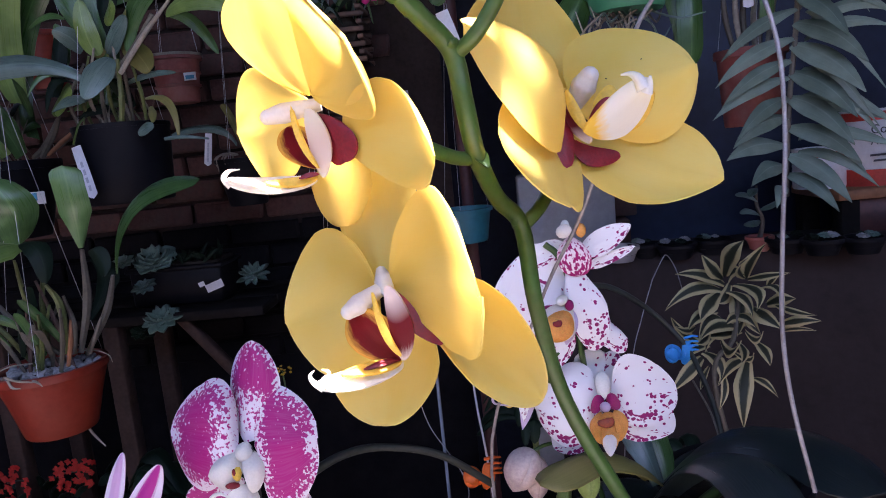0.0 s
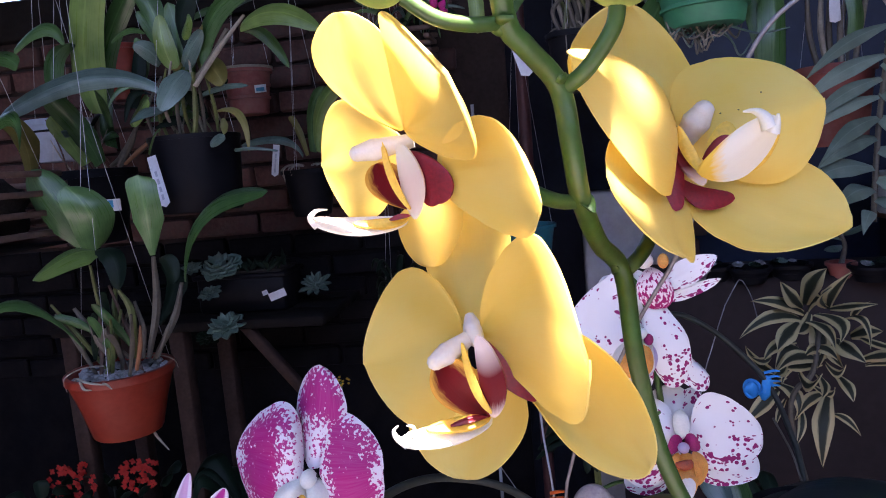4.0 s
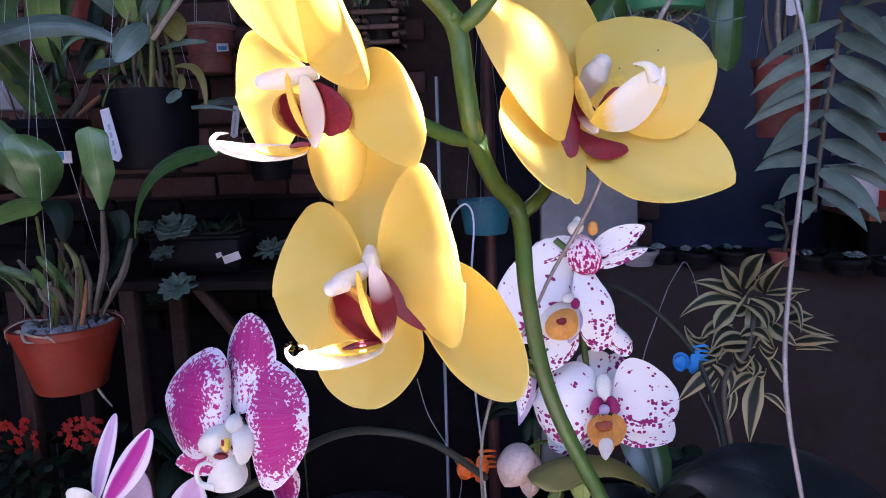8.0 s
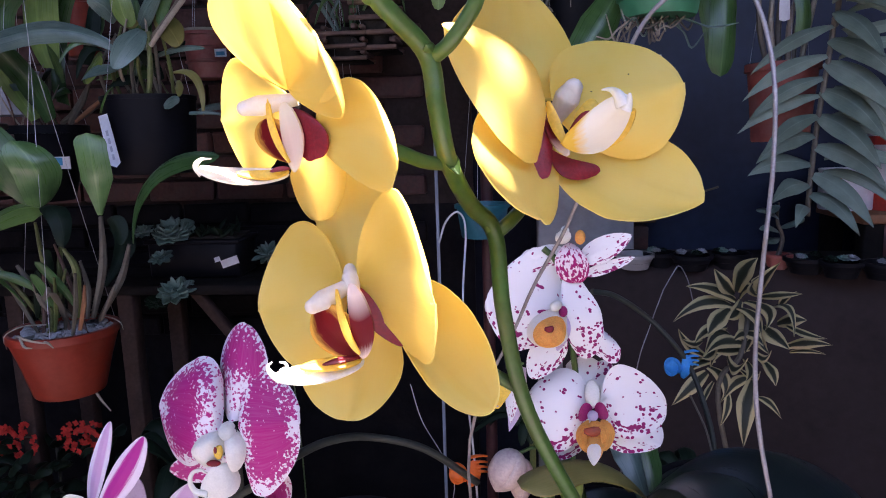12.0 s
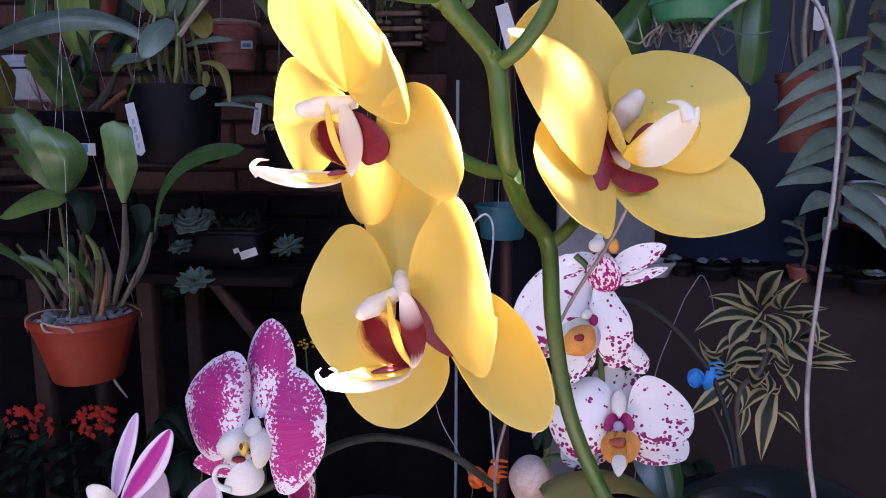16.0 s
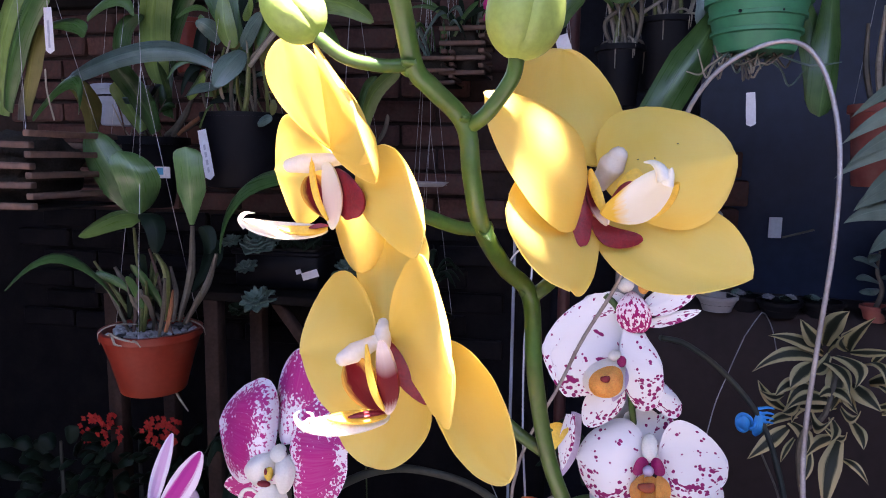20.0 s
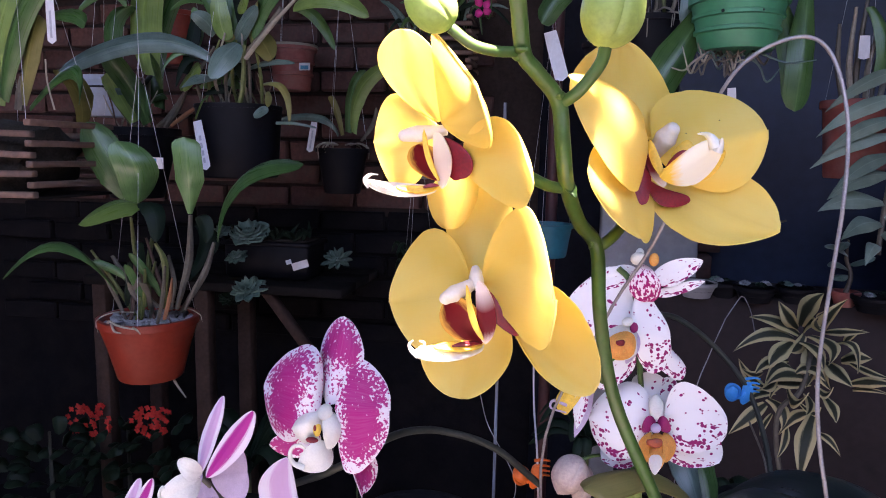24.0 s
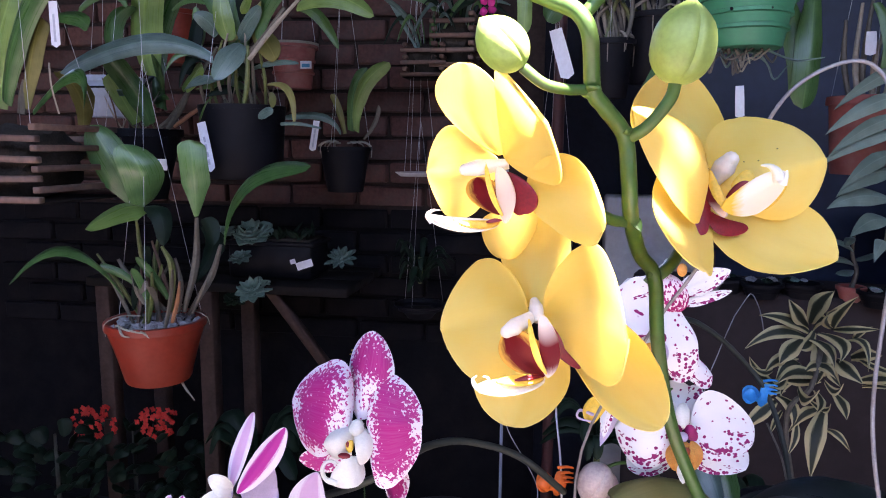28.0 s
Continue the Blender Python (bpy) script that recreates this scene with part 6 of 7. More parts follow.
rnd = random.Random(19)
for c, r, owner, n in ((RIM2, 0.10, orchid2, 22), (RIM3, 0.10, orchid3, 22)):
    for k in range(n):
        a = c + V(rnd.uniform(-0.75, 0.75) * r, rnd.uniform(-0.3, 0.5) * r, -0.008)
        q = V(rnd.uniform(-0.7, 0.7), rnd.uniform(-0.4, 0.2), 1).normalized()
        h = rnd.uniform(0.05, 0.20 if owner is orchid2 else 0.12)
        if k % 3:
            part("twig", tube([a, a + q * h * 0.5 + V(rnd.uniform(-0.01, 0.01), 0, 0), a + q * h], [0.002, 0.0022, 0.001], 5, 4), (CANE, ROOT, CANE_GREEN, WOOD)[k % 4], owner)
        else:
            a = a + q * h * 0.7
            d = V(rnd.uniform(-1, 1), -0.4, rnd.uniform(-0.2, 0.8)).normalized()
            blade(a, a + d * 0.04 + V(0, 0, 0.012), a + d * rnd.uniform(0.07, 0.12), rnd.uniform(0.018, 0.032), (LEAF, LEAF_MID, LEAF_GREY, LEAF_DARK_SHADED)[k % 4], owner, fold=0.3, shape=pointed(0.4, 0.45, 1.8), up=(0.2, -1, 0.4), seed=k)

RIM4 = V((-0.8525, 1.98, 1.635))
p4 = pot(RIM4, 0.06808, 0.05511, 0.1329, TERRACOTTA_DULL, "banded dusty terracotta pot with a paper label", "hanging_pot", bands=True, rim=0.014, lip=0.008)
hangers(p4, RIM4, 0.06808)
part("rim_crust", lathe(RIM4 - V(0, 0, 0.006), [(0.070, 0.0), (0.078, 0.001), (0.078, 0.008), (0.070, 0.009)]), ROOT, p4, "pale weathered rim")
part("label", box((-0.7826, 1.905, 1.565), (0.03422, 0.0015, 0.02177), 0), WHITE_PLASTIC, p4, "small white paper label")
part("label_print", box((-0.7826, 1.9035, 1.563), (0.024, 0.0015, 0.010), 0), LABEL_BLUE, p4)
RIM5 = V((-1.181, 1.9, 1.725))
p5 = pot(RIM5, 0.05599, 0.04044, 0.1555, TERRACOTTA, "red plastic hanging pot among leaves", "hanging_pot", rim=0.014)
hangers(p5, RIM5, 0.05599)
BKT = V((-1.34, 1.8, 1.523))
bucket = pot(BKT, 0.08544, 0.06776, 0.1149, BLUE_GREY, "pale blue-grey plastic bucket with a dark rim band", "bucket", "bucket", rim=0.016)
hangers(bucket, BKT, 0.08544)
part("band", lathe(BKT - V(0, 0, 0.036), [(0.08396, 0), (0.08691, 0.001), (0.08691, 0.005), (0.08396, 0.006)]), BLACK, bucket)

RIM6 = V((-0.6749, 1.93, 1.329))
p6 = pot(RIM6, 0.0751, 0.05387, 0.1339, BLACK, "small black pot with an orchid at the brick wall", "hanging_pot", rim=0.012)
hangers(p6, RIM6, 0.0751)
orchid6 = thing("small_orchid", RIM6 - V(0, 0, 0.01), "small orchid with upright leaves in a black pot", "orchid")
roots(RIM6 - V(0, 0, 0.01), 0.0751, 8, orchid6, 9, w=0.003)
for p0, p1_, p2_, w, m in (((-0.6428, 1.93, 1.376), (-0.6212, 1.92, 1.49), (-0.5306, 1.9, 1.569), 0.05, LEAF_BRIGHT), ((-0.6567, 1.93, 1.376), (-0.645, 1.93, 1.49), (-0.6066, 1.93, 1.558), 0.04, LEAF), ((-0.6833, 1.92, 1.367), (-0.7365, 1.9, 1.416), (-0.8514, 1.88, 1.41), 0.022, LEAF_GREY), ((-0.6744, 1.93, 1.367), (-0.6944, 1.93, 1.442), (-0.7113, 1.92, 1.482), 0.02, LEAF_YELLOW), ((-0.6138, 1.92, 1.351), (-0.5762, 1.91, 1.4), (-0.5612, 1.9, 1.448), 0.014, CANE)):
    blade(p0, p1_, p2_, w, m, orchid6, up=(0, -1, 0.3))
tag_strip((-0.7318, 1.85, 1.402), (-0.7434, 1.84, 1.315), 0.02, "small white plastic plant tag")


# ---- slatted wooden baskets ----
def slat_basket(c, w, d, h, rows, label, group="slatted baskets"):
    """An orchid basket of crossed wooden slats."""
    c = V(c)
    t = thing("wooden_basket", c, label, "basket", group)
    s = h / rows
    for k in range(rows):
        z = c.z + s * (k + 0.5)
        rnd = random.Random(k * 7 + int(w * 1000))
        tilt = Matrix.Rotation(radians(rnd.uniform(-1.2, 1.2)), 4, "Y")
        if k % 2 == 0:
            for y in (-d / 2, d / 2):
                part("slat", box((c.x, c.y + y, z), (w, s * 0.85, s * 0.62), 0.002, tilt), WOOD, t)
        else:
            for x in (-w / 2 + 0.012, w / 2 - 0.012):
                part("slat", box((c.x + x, c.y, z), (s * 0.85, d, s * 0.62), 0.002), WOOD, t)
    part("floor_slats", box((c.x, c.y, c.z + 0.004), (w * 0.95, d * 0.9, 0.006), 0.001), WOOD_DARK, t)
    part("bark", blob((c.x, c.y, c.z + h * 0.5), (w * 0.46, d * 0.42, h * 0.46), lump=0.4, detail=3), SOIL, t)
    return t


bk = slat_basket(((-1.078, 1.16, 1.213)[0] - 0.04, 1.20, (-1.078, 1.16, 1.213)[2]), 0.26, 0.24, 0.1579, 8, "slatted wooden orchid basket filled with bark")
hangers(bk, (bk.location.x, bk.location.y, bk.location.z + 0.1499), 0.14, n=4, turn=0.785)
bplant = thing("basket_orchid", bk.location + V(0, 0, 0.15), "orchid with broad yellow-green leaves in a slatted basket", "orchid")
for p0, p1_, p2_, w, m in (((-1.161, 1.2, 1.413), (-1.086, 1.16, 1.54), (-0.968, 1.12, 1.652), 0.055, LEAF), ((-1.194, 1.22, 1.403), (-1.163, 1.2, 1.526), (-1.111, 1.2, 1.656), 0.06, LEAF_BRIGHT), ((-1.116, 1.2, 1.402), (-1.069, 1.18, 1.51), (-1.044, 1.18, 1.575), 0.04, LEAF_YELLOW), ((-1.096, 1.2, 1.396), (-0.9679, 1.16, 1.464), (-0.9251, 1.13, 1.397), 0.03, LEAF), ((-1.041, 1.2, 1.578), (-0.9749, 1.18, 1.575), (-0.9342, 1.17, 1.554), 0.03, LEAF)):
    blade(p0, p1_, p2_, w, m, bplant, up=(0.1, -1, 0.3))
part("cane", tube([(-1.123, 1.2, 1.39), (-1.117, 1.2, 1.424), (-1.11, 1.2, 1.458)], [0.008, 0.009, 0.005], 6), CANE, bplant)
part("root", tube([(-0.9852, 1.12, 1.481), (-0.9839, 1.12, 1.439), (-0.9714, 1.12, 1.386)], 0.0016, 6), ROOT, bplant)
tag_strip((-0.9359, 1.08, 1.583), (-0.9347, 1.08, 1.502), 0.018, "white plastic plant tag over a wooden basket", hang=True)
bb = slat_basket(((-0.3507, 2, 1.552)[0], 1.98, (-0.3507, 2, 1.552)[2]), 0.13, 0.13, 0.16, 8, "slatted wooden orchid basket hung on the rear wall")
hangers(bb, bb.location + V(0, 0, 0.15), 0.07, n=4, turn=0.785)
bc = slat_basket(((-0.4317, 1.98, 1.526)[0], 1.96, (-0.4317, 1.98, 1.526)[2]), 0.13, 0.12, 0.10, 6, "small slatted wooden basket hung on the rear wall")
hangers(bc, bc.location + V(0, 0, 0.09), 0.07, n=4, turn=0.785)
for t_, tag_, at_ in ((bb, 3, (-0.3425, 1.98, 1.674)), (bc, 4, (-0.4282, 1.96, 1.635))):
    pl = thing("basket_orchid", at_, "tangled thin-leaved orchid growing from a slatted basket", "orchid")
    rnd = random.Random(tag_)
    for k in range(16):
        a = rnd.random() * 6.283
        q = V(math.cos(a), math.sin(a) * 0.5 - 0.25, 0)
        b0 = V(at_) + V(0, 0, -0.03) + q * 0.03
        blade(b0, b0 + q * 0.05 + V(0, 0, 0.09), b0 + q * rnd.uniform(0.08, 0.15) + V(0, 0, rnd.uniform(-0.02, 0.16)), 0.014, (LEAF, LEAF_GREY, LEAF_DARK_SHADED)[k % 3], pl, up=(0, -1, 0.4))

# ---- succulents on the plank table ----
table = thing("plank_table", (-0.95, 1.85, 0), "dark plank table against the brick wall", "table")
TOPZ = (-0.7262, 1.7, 0.9451)[2]
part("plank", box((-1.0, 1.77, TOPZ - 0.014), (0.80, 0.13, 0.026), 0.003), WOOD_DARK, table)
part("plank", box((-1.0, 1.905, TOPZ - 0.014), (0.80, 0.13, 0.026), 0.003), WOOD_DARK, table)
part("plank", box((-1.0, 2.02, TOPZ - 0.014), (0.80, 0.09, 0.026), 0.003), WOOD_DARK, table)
for x in (-1.36, -1.03):
    for y in (1.74, 2.0):
        part("leg", box((x, y, (TOPZ - 0.027) / 2), (0.045, 0.045, TOPZ - 0.027), 0.003), WOOD_BROWN, table)
part("brace", box((-0.74, 1.745, TOPZ - 0.15), (0.025, 0.03, 0.34), 0.002, Matrix.Rotation(radians(-38), 4, "Y")), WOOD_BROWN, table)


def rosette(c, r, rings, material, label, lean=(0, -0.5, 0.85), seed=0, group="succulents", narrow=0.42):
    """A succulent of thick pointed leaves in rings."""
    c = V(c)
    t = thing("succulent", c, label, "succulent", group)
    rnd = random.Random(seed)
    z = V(lean).normalized()
    x = z.orthogonal().normalized()
    y = z.cross(x)
    for i in range(rings):
        f = 1 - i / rings
        n = 5 + int(f * 4)
        for k in range(n):
            a = 6.283 * k / n + i * 0.6 + rnd.uniform(-0.1, 0.1)
            d = x * math.cos(a) + y * math.sin(a)
            rr = r * (0.3 + 0.7 * f) * rnd.uniform(0.85, 1.1)
            tip = c + d * rr + z * r * (0.75 * (1 - f) + 0.05)
            part("leaf", sheet(c + z * r * 0.1 * i, c + d * rr * 0.55 + z * r * (0.3 * (1 - f) + 0.02), tip, z.cross(d).normalized() * rr * narrow, pointed(0.4, 0.6, 2.0), 0.25, nu=6, nv=4, thick=r * 0.08), material, t)
    return t


rosette((-0.9164, 1.8, 1.074), 0.06187, 4, SUCCULENT, "blue-green rosette succulent in a planter", seed=1)
rosette((-0.9367, 1.76, 1.01), 0.03456, 2, LEAF_GREY, "small grey-green offset hanging from the planter", seed=2, narrow=0.25)
rosette((-0.871, 1.7, 0.9288), 0.05563, 3, SUCCULENT, "open grey-green rosette hanging over the plank edge", seed=3, narrow=0.26)
rosette((-0.9335, 1.72, 0.8992), 0.0394, 2, LEAF_DARK_SHADED, "dark small rosette at the plank edge", seed=4, narrow=0.3)
rosette((-0.6629, 1.85, 1.002), 0.05148, 3, LEAF_GREY, "spiky grey-green succulent on the plank table", seed=5, narrow=0.16)
rosette((-0.983, 1.76, 1.082), 0.03168, 2, LEAF_GREY, "tiny grey-green succulent beside the planter", seed=6, narrow=0.25)
PLC = V((-0.8412, 1.84, 0.9764))
planter = thing("planter_box", (PLC.x, PLC.y, TOPZ), "long black plastic planter with a white label", "planter")
part("body", box((PLC.x - 0.02, PLC.y + 0.02, TOPZ + 0.055), (0.26, 0.14, 0.108), 0.008), BLACK, planter)
part("rim", box((PLC.x - 0.02, PLC.y + 0.02, TOPZ + 0.104), (0.275, 0.155, 0.012), 0.003), BLACK, planter)
part("soil", box((PLC.x - 0.02, PLC.y + 0.02, TOPZ + 0.112), (0.24, 0.12, 0.01), 0.002), SOIL, planter)
part("label", box((-0.7478, 1.775, 0.9947), (0.04952, 0.002, 0.02185), 0, Matrix.Rotation(radians(-18), 4, "Y")), WHITE_PLASTIC, planter, "white label with faded writing")
part("label", box((-0.7829, 1.775, 1.002), (0.01602, 0.002, 0.01311), 0, Matrix.Rotation(radians(-18), 4, "Y")), WHITE_PLASTIC, planter)
bush = thing("small_leaved_succulent", (PLC.x, PLC.y, TOPZ + 0.11), "low dark succulent filling the planter", "succulent")
rnd = random.Random(8)
for k in range(40):
    a = V(PLC.x + rnd.uniform(-0.12, 0.09), PLC.y + rnd.uniform(-0.05, 0.06), TOPZ + 0.115)
    q = V(rnd.uniform(-1, 1), rnd.uniform(-1, 0.4), 0.8).normalized()
    blade(a, a + q * 0.025, a + q * rnd.uniform(0.03, 0.06) + V(0, 0, -0.005), 0.012, LEAF_DARK_SHADED, bush, up=(0, -1, 0.4), shape=pointed())


# ---- red kalanchoe and undergrowth ----
def kalanchoe(c, r, label, seed, heads):
    """A bushy plant with dark scalloped leaves, their shade put into the colour, and flat heads of small red flowers.
    """
    c = V(c)
    t = thing("kalanchoe", c, label, "plant", "kalanchoes")
    rnd = random.Random(seed)
    part("stem", tube([V(c.x, c.y, 0.0), V(c.x, c.y, c.z * 0.6), c], [0.008, 0.007, 0.004], 6), DARK_STEM, t)
    for k in range(46):
        q = V(rnd.uniform(-1, 1), rnd.uniform(-1, 0.6), rnd.uniform(-2.2, 0.2))
        a = c + V(q.x * r, q.y * r * 0.6, q.z * r * 0.55 - 0.02)
        d = V(q.x, q.y - 0.5, 0.5).normalized()
        blade(a, a + d * 0.03 + V(0, 0, 0.008), a + d * 0.065 - V(0, 0, 0.01), 0.045, LEAF_DARK_SHADED, t, up=(0, -0.6, 0.8), shape=oval(2.2))
    for hx, hz, hr in heads:
        h = c + V(hx, -r * 0.3, hz)
        part("flower_stalk", tube([c + V(hx * 0.5, 0, -0.02), (c + h) / 2 + V(0, -0.01, 0.01), h], 0.002, 5), DARK_STEM, t)
        bm = bmesh.new()
        for k in range(46):
            a = rnd.random() * 6.283
            q = hr * math.sqrt(rnd.random())
            p = h + V(q * math.cos(a), -0.01 + rnd.uniform(-0.02, 0.02), 0.65 * q * math.sin(a))
            for j in range(4):
                b = 6.283 * j / 4 + k
                dd = V(math.cos(b), -0.25, math.sin(b)).normalized()
                sheet(p, p + dd * 0.005, p + dd * 0.0105, dd.cross(V(0, -1, 0)).normalized() * 0.0042, oval(2), 0.1, nu=3, nv=2, thick=0.0006, bm=bm)
        fl = part("flower_head", bm, RED_FLOWER, t, "cluster of small bright red flowers")
    return t


K = V((-1.306, 1.75, 0.5006))
kalanchoe(K + V(0, 0, -0.02), 0.17, "kalanchoe with flat heads of small red flowers", 3, ((-0.081, 0.026, 0.078), (0.126, 0.046, 0.066)))
kalanchoe(K + V(0.2, 0.08, -0.12), 0.15, "leafy dark kalanchoe without flowers", 4, ())
kalanchoe((-1.452, 1.6, 0.4984), 0.15, "leafy dark kalanchoe without flowers", 5, ())


def low_plant(c, r, n, material, label, seed, width=0.02, up=1.0, kind="low_plant", cat="plant", foot=0.0):
    c = V(c)
    t = thing(kind, c, label, cat, "low plants")
    rnd = random.Random(seed)
    part("stem", tube([V(c.x, c.y, foot), V(c.x + 0.003, c.y, (foot + c.z) / 2), c], 0.006, 5), CANE_GREEN, t)
    for k in range(n):
        a = rnd.random() * 6.283
        q = V(math.cos(a), math.sin(a), 0)
        h = rnd.uniform(0.2, 1.0) * up
        blade(c, c + q * r * 0.5 + V(0, 0, h * r * 0.9), c + q * r * rnd.uniform(0.7, 1.1) + V(0, 0, (h - 0.4) * r), width * rnd.uniform(0.7, 1.2), material, t, up=(0, -0.4, 0.9))
    return t


low_plant((-0.7799, 1.5, 0.5077), 0.16, 26, LEAF_DARK_SHADED, "dark low foliage under the table", 11, 0.05)
low_plant((0.2873, 0.95, 0.765), 0.10, 22, LEAF_DARK_SHADED, "dark low foliage behind the orchids", 13, 0.02)
low_plant((0.0567, 1.2, 0.7781), 0.10, 20, LEAF_DARK_SHADED, "dark low foliage behind the wire stake", 15, 0.02)
low_plant((-0.4483, 1.95, 0.92), 0.10, 22, LEAF_DARK_SHADED, "dark plant in a hanging bowl", 16, 0.018, 1.5, foot=1.0)
yf = thing("yellow_flower_cluster", (-0.5691, 1.7, 0.7652), "tiny cluster of small yellow flowers on a thin stalk", "flower")
YC = V((-0.5691, 1.7, 0.7652))
part("stalk", tube([V(YC.x + 0.02, YC.y, 0), V(YC.x + 0.015, YC.y, YC.z * 0.6), YC], 0.002, 5), STEM, yf)
bm = bmesh.new()
rnd = random.Random(2)
for k in range(16):
    blob(YC + V(rnd.uniform(-0.02, 0.02), rnd.uniform(-0.01, 0.01), rnd.uniform(-0.008, 0.012)), (0.0042, 0.004, 0.003), bm, 1)
part("flowers", bm, YELLOW_FLOWER, yf)

# ---- variegated plant on the low wall's face ----
vari = thing("variegated_plant", (0.4433, 1.2, 0.9763), "variegated plant with cream-edged narrow arching leaves", "plant")
VC = V((0.4297, 1.2, 0.9912))
rnd = random.Random(21)
part("stem", tube([V(VC.x + 0.02, VC.y + 0.02, 0), V(VC.x + 0.02, VC.y + 0.02, 0.5), (0.3829, 1.2, 0.8384), (0.4144, 1.19, 0.9211), VC], 0.0045, 6), CANE, vari)
VL = pointed(0.45, 0.42, 1.5)
for k, (p0, p1_, p2_, w) in enumerate((((0.4101, 1.2087, 1.0323), (0.4096, 1.1693, 1.0768), (0.4236, 1.1496, 1.1014), 0.022),
        ((0.4091, 1.2161, 1.0246), (0.3828, 1.1877, 1.0515), (0.3625, 1.1734, 1.0790), 0.019),
        ((0.4475, 1.2119, 1.0216), (0.4453, 1.1772, 1.0596), (0.4634, 1.1599, 1.0911), 0.018),
        ((0.4121, 1.2175, 1.0142), (0.3652, 1.1912, 1.0412), (0.3176, 1.1781, 1.0482), 0.015),
        ((0.4056, 1.2180, 1.0050), (0.3490, 1.1925, 1.0157), (0.2978, 1.1798, 0.9848), 0.017),
        ((0.4420, 1.2046, 1.0267), (0.4178, 1.1589, 1.0531), (0.4266, 1.1361, 1.0742), 0.013),
        ((0.4258, 1.2033, 1.0157), (0.4468, 1.1558, 1.0108), (0.4336, 1.1320, 0.9836), 0.017),
        ((0.4205, 1.2231, 1.0188), (0.4276, 1.2052, 1.0408), (0.4420, 1.1963, 1.0283), 0.013))):
    blade(p0, p1_, p2_, w * 1.4, LEAF_CREAM, vari, fold=0.3, shape=VL, up=(0.2 * (k % 3 - 1), -1, 0.4), seed=k)
for k, (p0, p1_, p2_, w) in enumerate((((0.4701, 1.2092, 1.0038), (0.4849, 1.1706, 1.0103), (0.4869, 1.1512, 0.9678), 0.010),
        ((0.4493, 1.2086, 1.0221), (0.4676, 1.1691, 1.0340), (0.4975, 1.1493, 1.0408), 0.010),
        ((0.4891, 1.2269, 0.9984), (0.4942, 1.2147, 1.0165), (0.5104, 1.2087, 1.0308), 0.009),
        ((0.4010, 1.2143, 0.9996), (0.3719, 1.1832, 0.9867), (0.3539, 1.1677, 0.9666), 0.022),
        ((0.4314, 1.2231, 0.9883), (0.4343, 1.2052, 0.9627), (0.4237, 1.1962, 0.9236), 0.025),
        ((0.4583, 1.2144, 0.9680), (0.4702, 1.1836, 0.9582), (0.4871, 1.1682, 0.9403), 0.023),
        ((0.4846, 1.2183, 0.9712), (0.4993, 1.1933, 0.9851), (0.5179, 1.1808, 0.9874), 0.018),
        ((0.4922, 1.2066, 0.9732), (0.5099, 1.1640, 0.9688), (0.5350, 1.1427, 0.9666), 0.009))):
    blade(p0, p1_, p2_, w * 1.4, LEAF_CREAM, vari, fold=0.3, shape=VL, up=(0.2 * (k % 3 - 1), -1, 0.4), seed=k)
for k, (p0, p1_, p2_, w) in enumerate((((0.5013, 1.2182, 0.9303), (0.5277, 1.1931, 0.9441), (0.5607, 1.1805, 0.9442), 0.014),
        ((0.5094, 1.2238, 0.9181), (0.5332, 1.2071, 0.9257), (0.5595, 1.1987, 0.9216), 0.006),
        ((0.3967, 1.2156, 0.9670), (0.3567, 1.1864, 0.9681), (0.3330, 1.1718, 0.9483), 0.015),
        ((0.3640, 1.2208, 0.9121), (0.3310, 1.1995, 0.9377), (0.3097, 1.1888, 0.9705), 0.013),
        ((0.4153, 1.2191, 0.9413), (0.3774, 1.1953, 0.9607), (0.3533, 1.1834, 0.9238), 0.017),
        ((0.4286, 1.2045, 0.9373), (0.3776, 1.1588, 0.9572), (0.3429, 1.1360, 0.9415), 0.017),
        ((0.4402, 1.2212, 0.9251), (0.3959, 1.2005, 0.9282), (0.3619, 1.1901, 0.9309), 0.013),
        ((0.4456, 1.2172, 0.9390), (0.4186, 1.1905, 0.9613), (0.3951, 1.1771, 0.9476), 0.014))):
    blade(p0, p1_, p2_, w * 1.4, LEAF_CREAM, vari, fold=0.3, shape=VL, up=(0.2 * (k % 3 - 1), -1, 0.4), seed=k)
for k, (p0, p1_, p2_, w) in enumerate((((0.3987, 1.2102, 0.9187), (0.4006, 1.1731, 0.9032), (0.4162, 1.1545, 0.9296), 0.014),
        ((0.3774, 1.2037, 0.9092), (0.3391, 1.1569, 0.9200), (0.3138, 1.1334, 0.9104), 0.011),
        ((0.4473, 1.2238, 0.9238), (0.4591, 1.2069, 0.9108), (0.4688, 1.1985, 0.9287), 0.011),
        ((0.4616, 1.2143, 0.9052), (0.4675, 1.1834, 0.8941), (0.4677, 1.1679, 0.8751), 0.014),
        ((0.3722, 1.2203, 0.8914), (0.3925, 1.1981, 0.8764), (0.3885, 1.1871, 0.8474), 0.017),
        ((0.4450, 1.2241, 0.8703), (0.4138, 1.2077, 0.8648), (0.3876, 1.1995, 0.8330), 0.015),
        ((0.4047, 1.2201, 0.8480), (0.3990, 1.1978, 0.8226), (0.3845, 1.1867, 0.7945), 0.010),
        ((0.3699, 1.2251, 0.8799), (0.3388, 1.2103, 0.8570), (0.3051, 1.2028, 0.8253), 0.019))):
    blade(p0, p1_, p2_, w * 1.4, LEAF_CREAM, vari, fold=0.3, shape=VL, up=(0.2 * (k % 3 - 1), -1, 0.4), seed=k)
